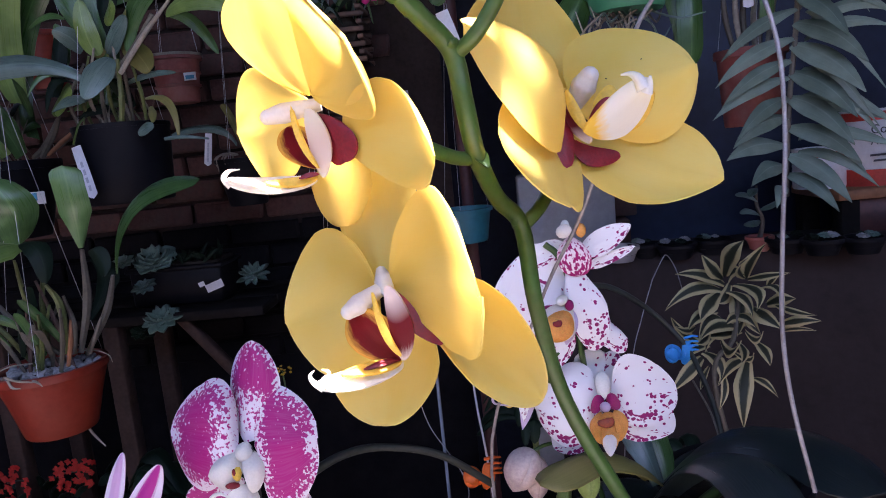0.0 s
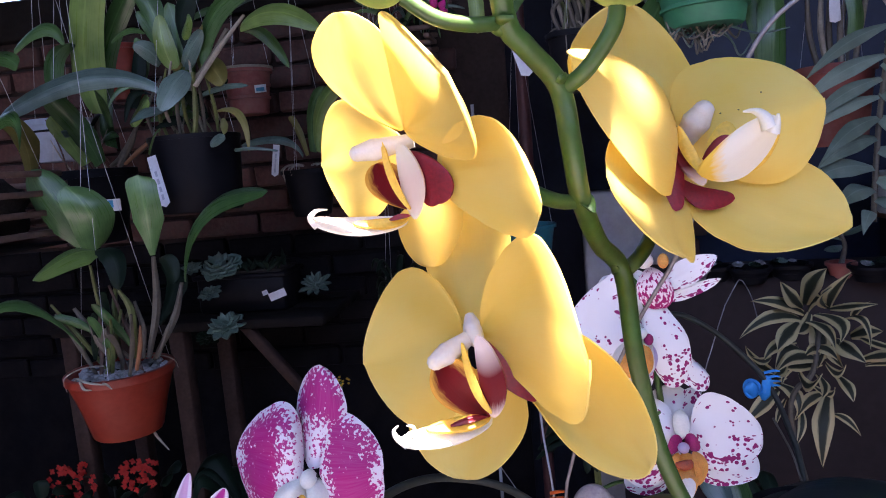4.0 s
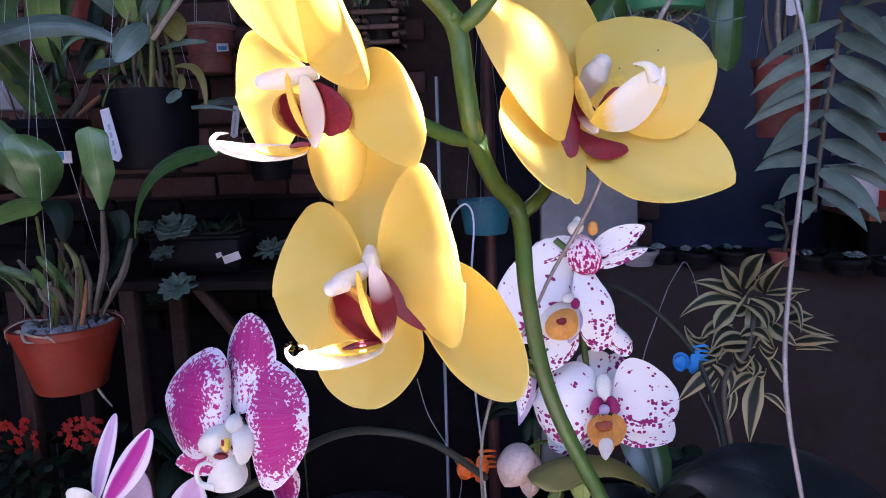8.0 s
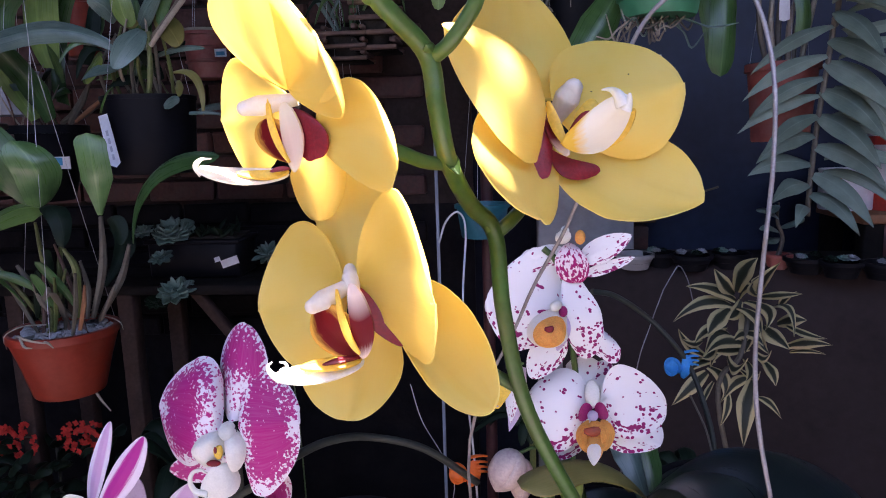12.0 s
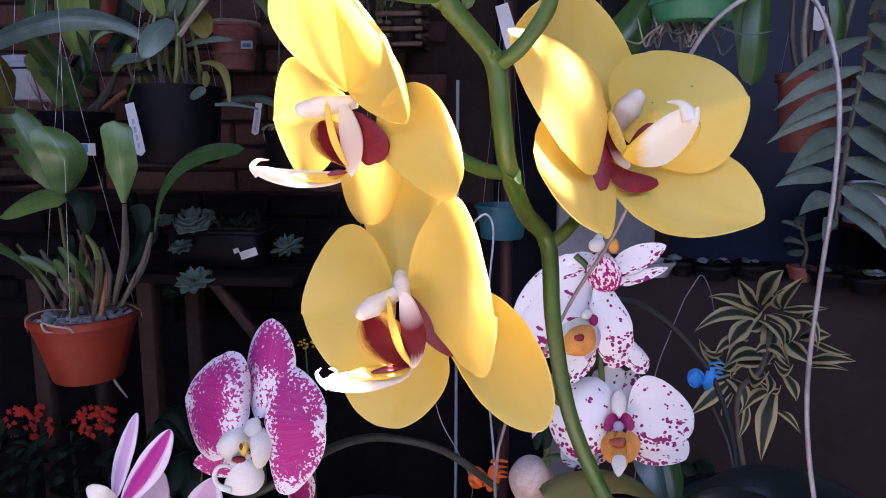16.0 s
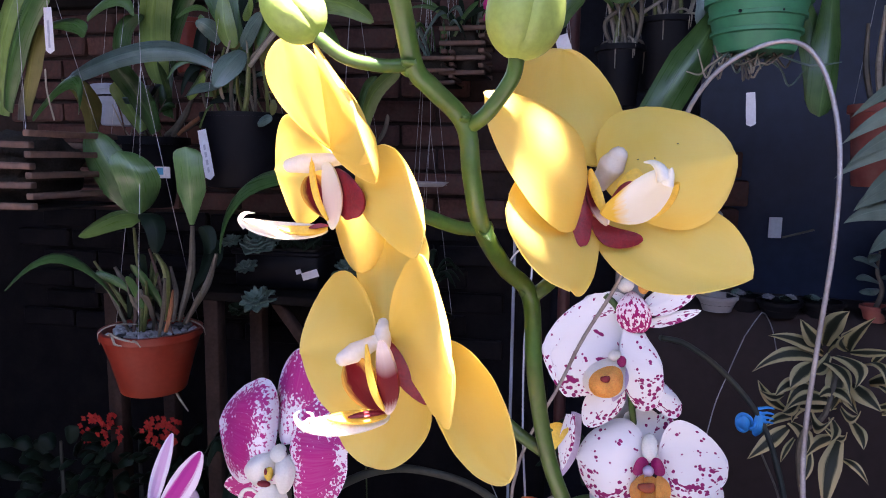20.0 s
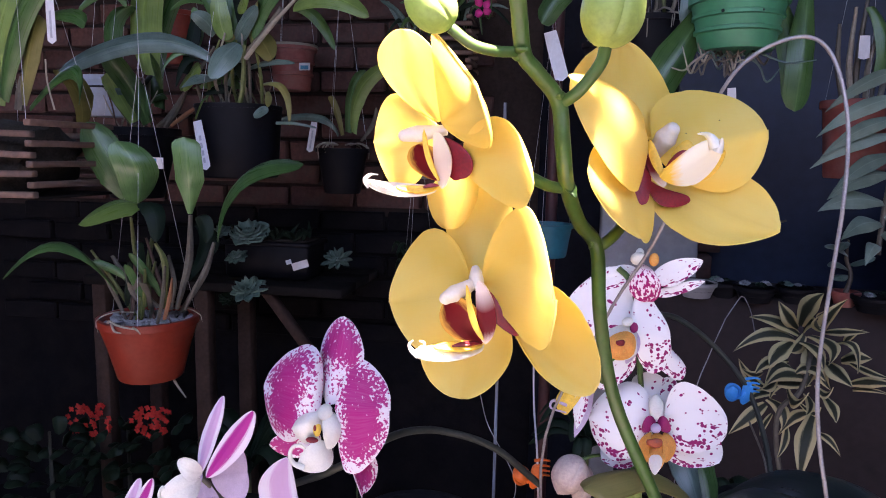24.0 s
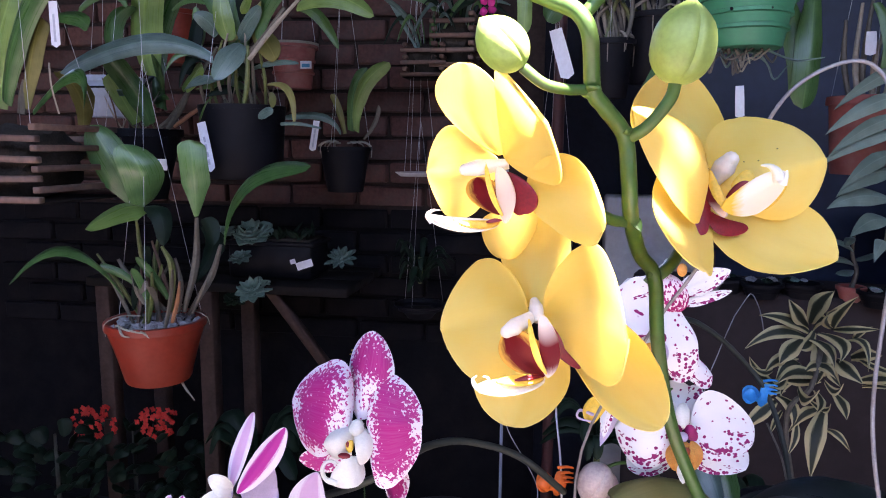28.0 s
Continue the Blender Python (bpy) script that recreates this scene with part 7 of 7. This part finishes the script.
for k, (p0, p1_, p2_, w) in enumerate((((0.4457, 1.2125, 0.8705), (0.4251, 1.1787, 0.8274), (0.4174, 1.1618, 0.7675), 0.024),
        ((0.4584, 1.2222, 0.8345), (0.4727, 1.2031, 0.8312), (0.4894, 1.1935, 0.8066), 0.010),
        ((0.3782, 1.2137, 0.8660), (0.3582, 1.1817, 0.8551), (0.3483, 1.1657, 0.8419), 0.008),
        ((0.4273, 1.2255, 0.8849), (0.4466, 1.2111, 0.8742), (0.4539, 1.2040, 0.8891), 0.010),
        ((0.4552, 1.2241, 0.9562), (0.4545, 1.2077, 0.9406), (0.4659, 1.1996, 0.9221), 0.014),
        ((0.3549, 1.2053, 0.9438), (0.3270, 1.1608, 0.9518), (0.3011, 1.1386, 0.9695), 0.009),
        ((0.3799, 1.2063, 0.9413), (0.3567, 1.1632, 0.9325), (0.3383, 1.1416, 0.9340), 0.013),
        ((0.4146, 1.2082, 1.0029), (0.4302, 1.1680, 0.9973), (0.4333, 1.1479, 0.9705), 0.014))):
    blade(p0, p1_, p2_, w * 1.4, LEAF_CREAM, vari, fold=0.3, shape=VL, up=(0.2 * (k % 3 - 1), -1, 0.4), seed=k)
for k, (p0, p1_, p2_, w) in enumerate((((0.4243, 1.2262, 1.0113), (0.4093, 1.2129, 0.9894), (0.3915, 1.2063, 0.9860), 0.015),
        ((0.4202, 1.2135, 0.9554), (0.4334, 1.1812, 0.9622), (0.4446, 1.1650, 0.9463), 0.014),
        ((0.4018, 1.2180, 0.9295), (0.3747, 1.1926, 0.9258), (0.3634, 1.1799, 0.9044), 0.013),
        ((0.4293, 1.2102, 0.9093), (0.4277, 1.1731, 0.9008), (0.4143, 1.1545, 0.8885), 0.011))):
    blade(p0, p1_, p2_, w * 1.4, LEAF_CREAM, vari, fold=0.3, shape=VL, up=(0.2 * (k % 3 - 1), -1, 0.4), seed=k)

# ---- small pots on the low wall ----
LEDGE_TOP = 0.995
for x, y, r, top, m, lab, fill in (
        ((0.3068, 1.62, 1.031)[0], 1.62, 0.0424, (0.3068, 1.62, 1.031)[2], SLAB, "small grey clay bowl on the low wall", 0),
        ((0.3693, 1.64, 1.021)[0], 1.64, 0.03756, (0.3693, 1.64, 1.021)[2], BLACK, "small black pot with tiny succulents", 1),
        ((0.4307, 1.6, 1.025)[0], 1.6, 0.04449, (0.4307, 1.6, 1.025)[2], BLACK, "small black pot with a white succulent", 2),
        ((0.5203, 1.62, 1.019)[0], 1.62, 0.04505, (0.5203, 1.62, 1.019)[2], BLACK, "small black pot with tiny succulents", 3),
        ((0.6192, 1.6, 1.023)[0], 1.6, 0.02879, (0.6192, 1.6, 1.023)[2], TERRACOTTA_DULL, "tiny terracotta pot with a bonsai plant", 0),
        ((0.6593, 1.55, 0.9968)[0], 1.55, 0.0431, (0.6593, 1.55, 0.9968)[2], BLACK, "small black pot with tiny succulents", 4),
        ((0.7118, 1.5, 0.9862)[0], 1.5, 0.0417, (0.7118, 1.5, 0.9862)[2], BLACK, "small black pot with tiny succulents", 5),
        ((0.7862, 1.48, 0.9762)[0], 1.48, 0.04114, (0.7862, 1.48, 0.9762)[2], BLACK, "small black pot with dry soil", 6),
):
    c = V(x, y, max(top, LEDGE_TOP + 0.035))
    t = pot(c, r, r * 0.75, c.z - LEDGE_TOP, m, lab, "small_pot", "pot", group="pots on the low wall", rim=0.008, lip=0.003)
    if fill:
        rnd = random.Random(fill)
        for k in range(4):
            rosette(c + V(rnd.uniform(-0.6, 0.6) * r, rnd.uniform(-0.5, 0.3) * r, 0.004), rnd.uniform(0.008, 0.015) * (1.6 if fill == 2 and k == 0 else 1), 2, SLAB if fill == 2 and k == 0 else (SUCCULENT, PEBBLE, LEAF_DARK_SHADED)[k % 3], "tiny grey-green succulent in a small pot", (0, -0.3, 1), k + fill * 5, "tiny succulents", 0.4)
bons = thing("bonsai_plant", (0.6192, 1.6, 1.023), "little twisted bare plant with a few leaves", "plant")
part("trunk", tube([(0.6192, 1.6, 1.023), (0.6273, 1.6, 1.064), (0.6148, 1.6, 1.102), (0.616, 1.6, 1.145)], [0.006, 0.0045, 0.004, 0.002], 6), CANE, bons)
for p0, p1_, p2_ in (((0.6201, 1.6, 1.077), (0.5928, 1.58, 1.093), (0.5666, 1.57, 1.089)), ((0.617, 1.6, 1.108), (0.5885, 1.58, 1.129), (0.5577, 1.57, 1.131)), ((0.6204, 1.6, 1.065), (0.5993, 1.58, 1.064), (0.5752, 1.57, 1.061)), ((0.6162, 1.6, 1.139), (0.5997, 1.58, 1.137), (0.5884, 1.57, 1.124)), ((0.6221, 1.6, 1.089), (0.6435, 1.58, 1.103), (0.6616, 1.57, 1.111))):
    blade(p0, p1_, p2_, 0.02, LEAF_GREY, bons, up=(0, -0.6, 0.8), shape=oval(2))

# ---- things against the rear ----
post = thing("pipe_post", ((-0.0483, 1.9, 1.5)[0], 1.9, 0), "brown-red painted metal post", "post")
part("pipe", tube([((-0.0483, 1.9, 1.5)[0], 1.9, 0), ((-0.0483, 1.9, 1.5)[0], 1.9, 2.59)], 0.017, 12), RUST, post)
pole = thing("pale_rod", (-0.1818, 1.85, 1.452), "thin pale plastic rod standing upright", "rod")
part("rod", tube([((-0.1818, 1.85, 1.452)[0], 1.85, 0), ((-0.1818, 1.85, 1.452)[0], 1.85, (-0.1816, 1.85, 1.459)[2])], 0.0045, 8), BLUE_GREY, pole)
tb = pot((-0.0568, 1.8, 1.138), 0.06776, 0.05598, 0.08838, TEAL, "teal plastic bucket hanging by the post", "bucket", "bucket", rim=0.01)
hangers(tb, (-0.0568, 1.8, 1.138), 0.06776)
dish = thing("hanging_dish", (-0.4586, 1.95, 1.25), "white plastic saucer on thin wires", "saucer")
part("saucer", lathe((-0.4586, 1.95, 1.244), [(0, 0), (0.05, 0), (0.066, 0.012), (0.064, 0.012), (0.05, 0.003), (0, 0.003)]), WHITE_PLASTIC, dish)
hangers(dish, V((-0.4586, 1.95, 1.25)), 0.06)
# Black plastic here stands for the deep shade over the bowl.
bowl = pot((-0.448, 1.95, 0.8585), 0.07255, 0.04122, 0.04287, BLACK, "shallow hanging bowl, its deep shade put into a black colour", "hanging_pot", rim=0.006)
hangers(bowl, (-0.448, 1.95, 0.8585), 0.07255)

# hanging pots over the middle
for rim, rt, rf, h, m, lab in (((0.069, 1.55, 1.566), 0.04753, 0.03696, 0.1254, BLACK, "black hanging pot with bare orchid canes"), ((0.1674, 1.6, 1.626), 0.06806, 0.05445, 0.1497, BLACK, "black hanging pot with orchid canes")):
    t = pot(rim, rt, rf, h, m, lab, "hanging_pot")
    hangers(t, rim, rt)
    o = thing("cane_orchid", V(rim) - V(0, 0, 0.01), "orchid of bare pale canes and pale roots", "orchid")
    rnd = random.Random(int(rt * 9999))
    for k in range(11):
        a = V(rim) + V(rnd.uniform(-0.6, 0.6) * rt, rnd.uniform(-0.6, 0.4) * rt, -0.01)
        part("cane", tube([a, a + V(rnd.uniform(-0.02, 0.02), 0, 0.06), a + V(rnd.uniform(-0.06, 0.06), -0.01, rnd.uniform(0.10, 0.18))], [0.004, 0.005, 0.003], 6), (CANE, ROOT, CANE_GREEN)[k % 3], o)
    for k in range(6):
        a = V(rim) + V(rnd.uniform(-0.5, 0.5) * rt, -0.3 * rt, 0.08)
        q = V(rnd.uniform(-1, 1), -0.4, rnd.uniform(-0.2, 0.8)).normalized()
        blade(a, a + q * 0.06 + V(0, 0, 0.02), a + q * 0.12, 0.022, (LEAF, LEAF_GREY)[k % 2], o, up=(0, -1, 0.4))
    roots(V(rim) - V(0, 0, 0.01), rt, 8, o, 6, 0.06, 0.0022)
tag_strip((-0.0533, 1.5, 1.584), (-0.022, 1.5, 1.479), 0.030, "broad white plastic plant tag", bars=False)
GR = V((0.2928, 1.32, 1.607))
gp = pot(GR, 0.08144, 0.0656, 0.09501, GREEN_PLASTIC, "bright green plastic hanging pot with roots below", "hanging_pot", bands=True, rim=0.014)
hangers(gp, GR, 0.08144)
for k in (-0.4, 0.25):
    part("drain_hole", blob(GR + V(k * 0.1, -0.07691 * 0.96, -0.036), (0.003, 0.002, 0.003)), BLACK, gp)
go = thing("green_pot_orchid", GR - V(0, 0, 0.01), "orchid with hanging strap leaves and tangled pale roots", "orchid")
rnd = random.Random(31)
for k in range(20):
    a = GR + V(rnd.uniform(-0.05, 0.05), rnd.uniform(-0.03, 0.03), -0.09501)
    q = V(rnd.uniform(-1, 1), rnd.uniform(-0.7, 0.5), 0)
    part("root", tube([a, a + q * 0.04 + V(0, 0, -0.02), a + q * 0.06 + V(0, 0, -0.05 * rnd.random()), a + q * 0.09 + V(0, 0, 0.02 - 0.05 * rnd.random())], [0.0022, 0.002, 0.002, 0.001], 5, 4), (ROOT, CANE, LEAF_GREY)[k % 3], go)
for p0, p1_, p2_, w, m in (((0.2389, 1.35, 1.593), (0.1759, 1.32, 1.485), (0.1157, 1.32, 1.372), 0.07, LEAF), ((0.4247, 1.38, 1.62), (0.4182, 1.36, 1.514), (0.4144, 1.36, 1.407), 0.05, LEAF), ((0.387, 1.4, 1.61), (0.4085, 1.38, 1.514), (0.4214, 1.38, 1.415), 0.05, LEAF), ((0.5592, 1.45, 1.613), (0.5869, 1.44, 1.547), (0.5842, 1.44, 1.472), 0.03, LEAF),
                           ((0.2027, 1.4, 1.699), (0.2144, 1.38, 1.641), (0.2087, 1.38, 1.572), 0.03, LEAF_GREY), ((-0.1196, 1.4, 1.696), (-0.1138, 1.4, 1.63), (-0.114, 1.4, 1.559), 0.03, LEAF_BRIGHT), ((0.0079, 1.5, 1.69), (-0.0382, 1.5, 1.655), (-0.0719, 1.5, 1.601), 0.05, LEAF), ((0.0657, 1.5, 1.713), (0.0789, 1.48, 1.673), (0.0576, 1.48, 1.639), 0.05, LEAF)):
    blade(p0, p1_, p2_, w, m, go, up=(0.1, -1, 0.2))
tag_strip((0.2912, 1.32, 1.447), (0.2953, 1.32, 1.388), 0.016, "white plastic plant tag under the green pot", bars=False)
pk = thing("magenta_flower", (-0.2036, 1.5, 1.642), "small magenta flowers high on a hanging plant", "flower")
part("stalk", tube([(-0.2036, 1.5, 1.642), (-0.1809, 1.5, 1.692), ((-0.1809, 1.5, 1.692)[0], 1.5, 2.59)], 0.0015, 5), STEM, pk)
for k in range(6):
    part("petal", blob(V((-0.2036, 1.5, 1.642)) + V(0.012 * math.cos(k * 2.1), -0.005, 0.02 * math.sin(k * 1.3)), (0.009, 0.005, 0.009), lump=0.4, seed=k), PINK_FLOWER, pk)

# faded red pot and the plant with feathered leaves
RP = V((0.5747, 1.5, 1.439))
rp = pot(RP, 0.06623, 0.05519, 0.157, TERRACOTTA_DULL, "faded red terracotta hanging pot", "hanging_pot", rim=0.016)
hangers(rp, RP, 0.06623)
rpo = thing("cane_orchid", RP - V(0, 0, 0.01), "orchid of bare pale canes in a faded red pot", "orchid")
for k in range(6):
    a = RP + V(-0.03 + 0.012 * k, -0.01 * (k % 2), -0.01)
    part("cane", tube([a, a + V(0.006 * (k - 3), 0, 0.08), a + V(0.012 * (k - 2), -0.01, 0.16 + 0.03 * (k % 3))], [0.005, 0.006, 0.003], 6), (CANE, ROOT)[k % 2], rpo)
tag_strip((0.5581, 1.46, 1.561), (0.5598, 1.46, 1.515), 0.02, "white plant tag among bare canes", bars=False)
fern = thing("feathered_plant", (0.6161, 1.36, 1.59), "hanging stem with two rows of narrow grey-green leaves", "plant")
FST = [((0.6212, 1.38, 1.783)[0], 1.38, 2.59), (0.6161, 1.36, 1.59), (0.6062, 1.35, 1.502), (0.5947, 1.34, 1.423), (0.5841, 1.34, 1.335), (0.5772, 1.34, 1.243), (0.5742, 1.34, 1.181), (0.5734, 1.34, 1.145)]
part("stem", tube(FST, 0.005, 7), CANE, fern)
for p0, p1_, p2_, w, m in (
        ((0.6, 1.34, 1.486), (0.515, 1.3, 1.456), (0.4375, 1.27, 1.4), 0.026, LEAF_FERN),
        ((0.5939, 1.34, 1.435), (0.5065, 1.3, 1.409), (0.4275, 1.27, 1.357), 0.030, LEAF_FERN),
        ((0.5898, 1.34, 1.396), (0.5095, 1.3, 1.372), (0.4367, 1.27, 1.321), 0.028, LEAF_FERN),
        ((0.5841, 1.34, 1.365), (0.4987, 1.3, 1.346), (0.4207, 1.27, 1.301), 0.026, LEAF_FERN),
        ((0.5844, 1.34, 1.329), (0.5198, 1.3, 1.309), (0.4632, 1.27, 1.262), 0.030, LEAF_FERN),
        ((0.5789, 1.34, 1.294), (0.5126, 1.3, 1.285), (0.4545, 1.27, 1.248), 0.036, LEAF_FERN),
        ((0.5744, 1.34, 1.241), (0.5041, 1.3, 1.248), (0.4413, 1.27, 1.227), 0.036, LEAF_FERN),
        ((0.5749, 1.34, 1.202), (0.5259, 1.3, 1.204), (0.4838, 1.27, 1.177), 0.034, LEAF_FERN),
        ((0.5745, 1.34, 1.161), (0.5476, 1.3, 1.162), (0.527, 1.27, 1.133), 0.025, LEAF_FERN)) + (((0.6031, 1.34, 1.51), (0.6275, 1.3, 1.482), (0.6417, 1.24, 1.42), 0.045, LEAF_FERN),
        ((0.5969, 1.34, 1.462), (0.6409, 1.3, 1.435), (0.6731, 1.24, 1.374), 0.05, LEAF_FERN),
        ((0.5918, 1.34, 1.423), (0.6359, 1.3, 1.39), (0.6684, 1.24, 1.324), 0.055, LEAF_FERN),
        ((0.5883, 1.34, 1.374), (0.6263, 1.3, 1.345), (0.6541, 1.24, 1.283), 0.05, LEAF_FERN),
        ((0.5835, 1.34, 1.329), (0.6212, 1.3, 1.299), (0.6489, 1.24, 1.236), 0.05, LEAF_FERN),
        ((0.5802, 1.34, 1.274), (0.6261, 1.3, 1.255), (0.6603, 1.24, 1.203), 0.045, LEAF_FERN),
        ((0.5785, 1.34, 1.223), (0.6161, 1.3, 1.195), (0.643, 1.24, 1.136), 0.042, LEAF_FERN),
        ((0.5758, 1.34, 1.187), (0.6036, 1.3, 1.17), (0.6214, 1.24, 1.122), 0.035, LEAF_FERN),
        ((0.6053, 1.34, 1.548), (0.6397, 1.3, 1.537), (0.6636, 1.24, 1.49), 0.06, LEAF_FERN)) + (((0.6087, 1.34, 1.567), (0.6569, 1.3, 1.581), (0.6918, 1.24, 1.558), 0.06, LEAF_FERN),
        ((0.5971, 1.34, 1.53), (0.6148, 1.3, 1.57), (0.6232, 1.24, 1.57), 0.05, LEAF_FERN),
):
    blade(p0, p1_, p2_, w, m, fern, fold=0.15, shape=pointed(0.3, 0.4, 1.7), up=(0, -1, 0.5))

rnd = random.Random(44)
for k in range(16):
    a = V(FST[1]).lerp(V(FST[6]), k / 16) + V(0.02, 0, 0.02)
    q = V(rnd.uniform(0.5, 1), -0.35, rnd.uniform(-0.8, 0.2)).normalized()
    blade(a, a + q * 0.07 + V(0, 0, 0.012), a + q * rnd.uniform(0.13, 0.19) - V(0, 0, 0.02), rnd.uniform(0.022, 0.034), LEAF_FERN, fern, fold=0.15, shape=pointed(0.3, 0.4, 1.7), up=(0, -1, 0.5), seed=k)

# ---- shelf with paint cans at the far end ----
shelf = thing("work_table", (1.05, 1.78, 0), "orange-brown board table with paint cans on it", "table")
BZ = (0.897, 1.7, 1.106)[2]
part("top", box((1.12, 1.80, BZ - 0.012), (0.58, 0.26, 0.024), 0.003), WOOD_ORANGE, shelf)
part("apron", box((1.12, 1.70, BZ - 0.07), (0.54, 0.02, 0.09), 0.003), RUST, shelf)
for x in (0.86, 1.38):
    for y in (1.70, 1.90):
        part("leg", box((x, y, (BZ - 0.024) / 2), (0.045, 0.045, BZ - 0.024), 0.003), WOOD_DARK, shelf)


def paint_can(c, r, h, label, bands):
    c = V(c)
    t = thing("paint_can", c, label, "paint can", "paint cans")
    part("body", lathe(c, [(0, 0), (r * 0.97, 0), (r, 0.004), (r, h - 0.006), (r * 1.03, h - 0.004), (r * 1.03, h), (r * 0.9, h), (r * 0.88, h - 0.006), (0, h - 0.006)], 32), WHITE_PLASTIC, t)
    for z0, z1 in bands:
        part("band", lathe(c, [(r * 1.001, z0 * h), (r * 1.012, z0 * h), (r * 1.012, z1 * h), (r * 1.001, z1 * h)], 32), RED_PAINT, t, "red printed band")
    return t


CX = (0.9362, 1.7, 1.21)
can = paint_can((CX[0] + 0.03, 1.78, BZ), 0.078, (0.9273, 1.7, 1.288)[2] - BZ, "white paint can with red bands and printed words", ((0.0, 0.22), (0.86, 0.98)))


def words(text, at, size, material, parent, turn=0.0):
    cu = bpy.data.curves.new("words", "FONT")
    cu.body, cu.size, cu.extrude = text, size, 0.0004
    me = bpy.data.meshes.new_from_object(bpy.data.objects.new("words", cu))
    me.materials.append(material)
    ob = new("lettering", me)
    ob.parent = parent
    ob.matrix_local = Matrix.Translation(V(at) - place(parent)) @ pose(0, 0, 0, 90, 0, turn)
    return ob


words("Compl.", (CX[0] - 0.02, 1.695, BZ + 0.126), 0.030, INK, can)
words("Acr\u00edlico", (CX[0] - 0.02, 1.695, BZ + 0.100), 0.026, INK, can)
for k, w in ((0.075, 0.05), (0.062, 0.035)):
    part("writing_bar", box((CX[0] + 0.005, 1.6975, BZ + k), (w, 0.001, 0.005), 0), INK, can)
paint_can(((0.8465, 1.74, 1.152)[0], 1.80, BZ), 0.062, 0.10, "white plastic tub with a red lid band", ((0.78, 0.9),))
box_note = thing("paper_note", (0.4843, 1.95, 1.145), "small white note with printed bars on the dark sheet", "note")
part("paper", box((0.5114, 2.05, 1.149), (0.03357, 0.002, 0.05707), 0), WHITE_PLASTIC, box_note)
part("stick", tube([(0.5075, 1.95, 1.132), (0.5776, 1.93, 1.157)], 0.003, 6), CANE, box_note)

# ---- slab and brick pillar between the sheets ----
PX = (0.25, 1.93, 1.053)
for r in range(9):
    for c in range(1):
        part("brick", box((PX[0] + 0.085 + (0.02 if r % 2 else 0), 1.97, 0.72 + r * 0.075), (0.118, 0.09, 0.066), 0.004), BRICK, pillar)

# ---- bricks of the rear wall ----
rnd = random.Random(77)
bw, bh, gp_ = 0.215, 0.062, 0.013
variants = []
for k in range(6):
    bmv = box((0, 0, 0), (bw, 0.03, bh), 0.005)
    for v in bmv.verts:
        v.co += V(rnd.uniform(-1, 1), rnd.uniform(-1, 1), rnd.uniform(-1, 1)) * 0.0025
    me = bpy.data.meshes.new("brick")
    bmv.to_mesh(me)
    bmv.free()
    me.materials.append(BRICK if k < 3 else BRICK_SHADED)
    variants.append(me)
row = 0
z = 0.72
while z < 1.80:
    x = -1.95 + (0.5 * bw if row % 2 else 0)
    while x < -0.27:
        # Rows below 1.11 m take the brick colour that holds the shade.
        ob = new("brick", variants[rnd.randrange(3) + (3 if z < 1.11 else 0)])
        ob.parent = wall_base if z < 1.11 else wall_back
        ob.location = (x, BACK + 0.022 + rnd.uniform(-0.004, 0.004), z)
        ob.rotation_euler = (0, rnd.uniform(-0.012, 0.012), 0)
        x += bw + gp_
    z += bh + gp_
    row += 1
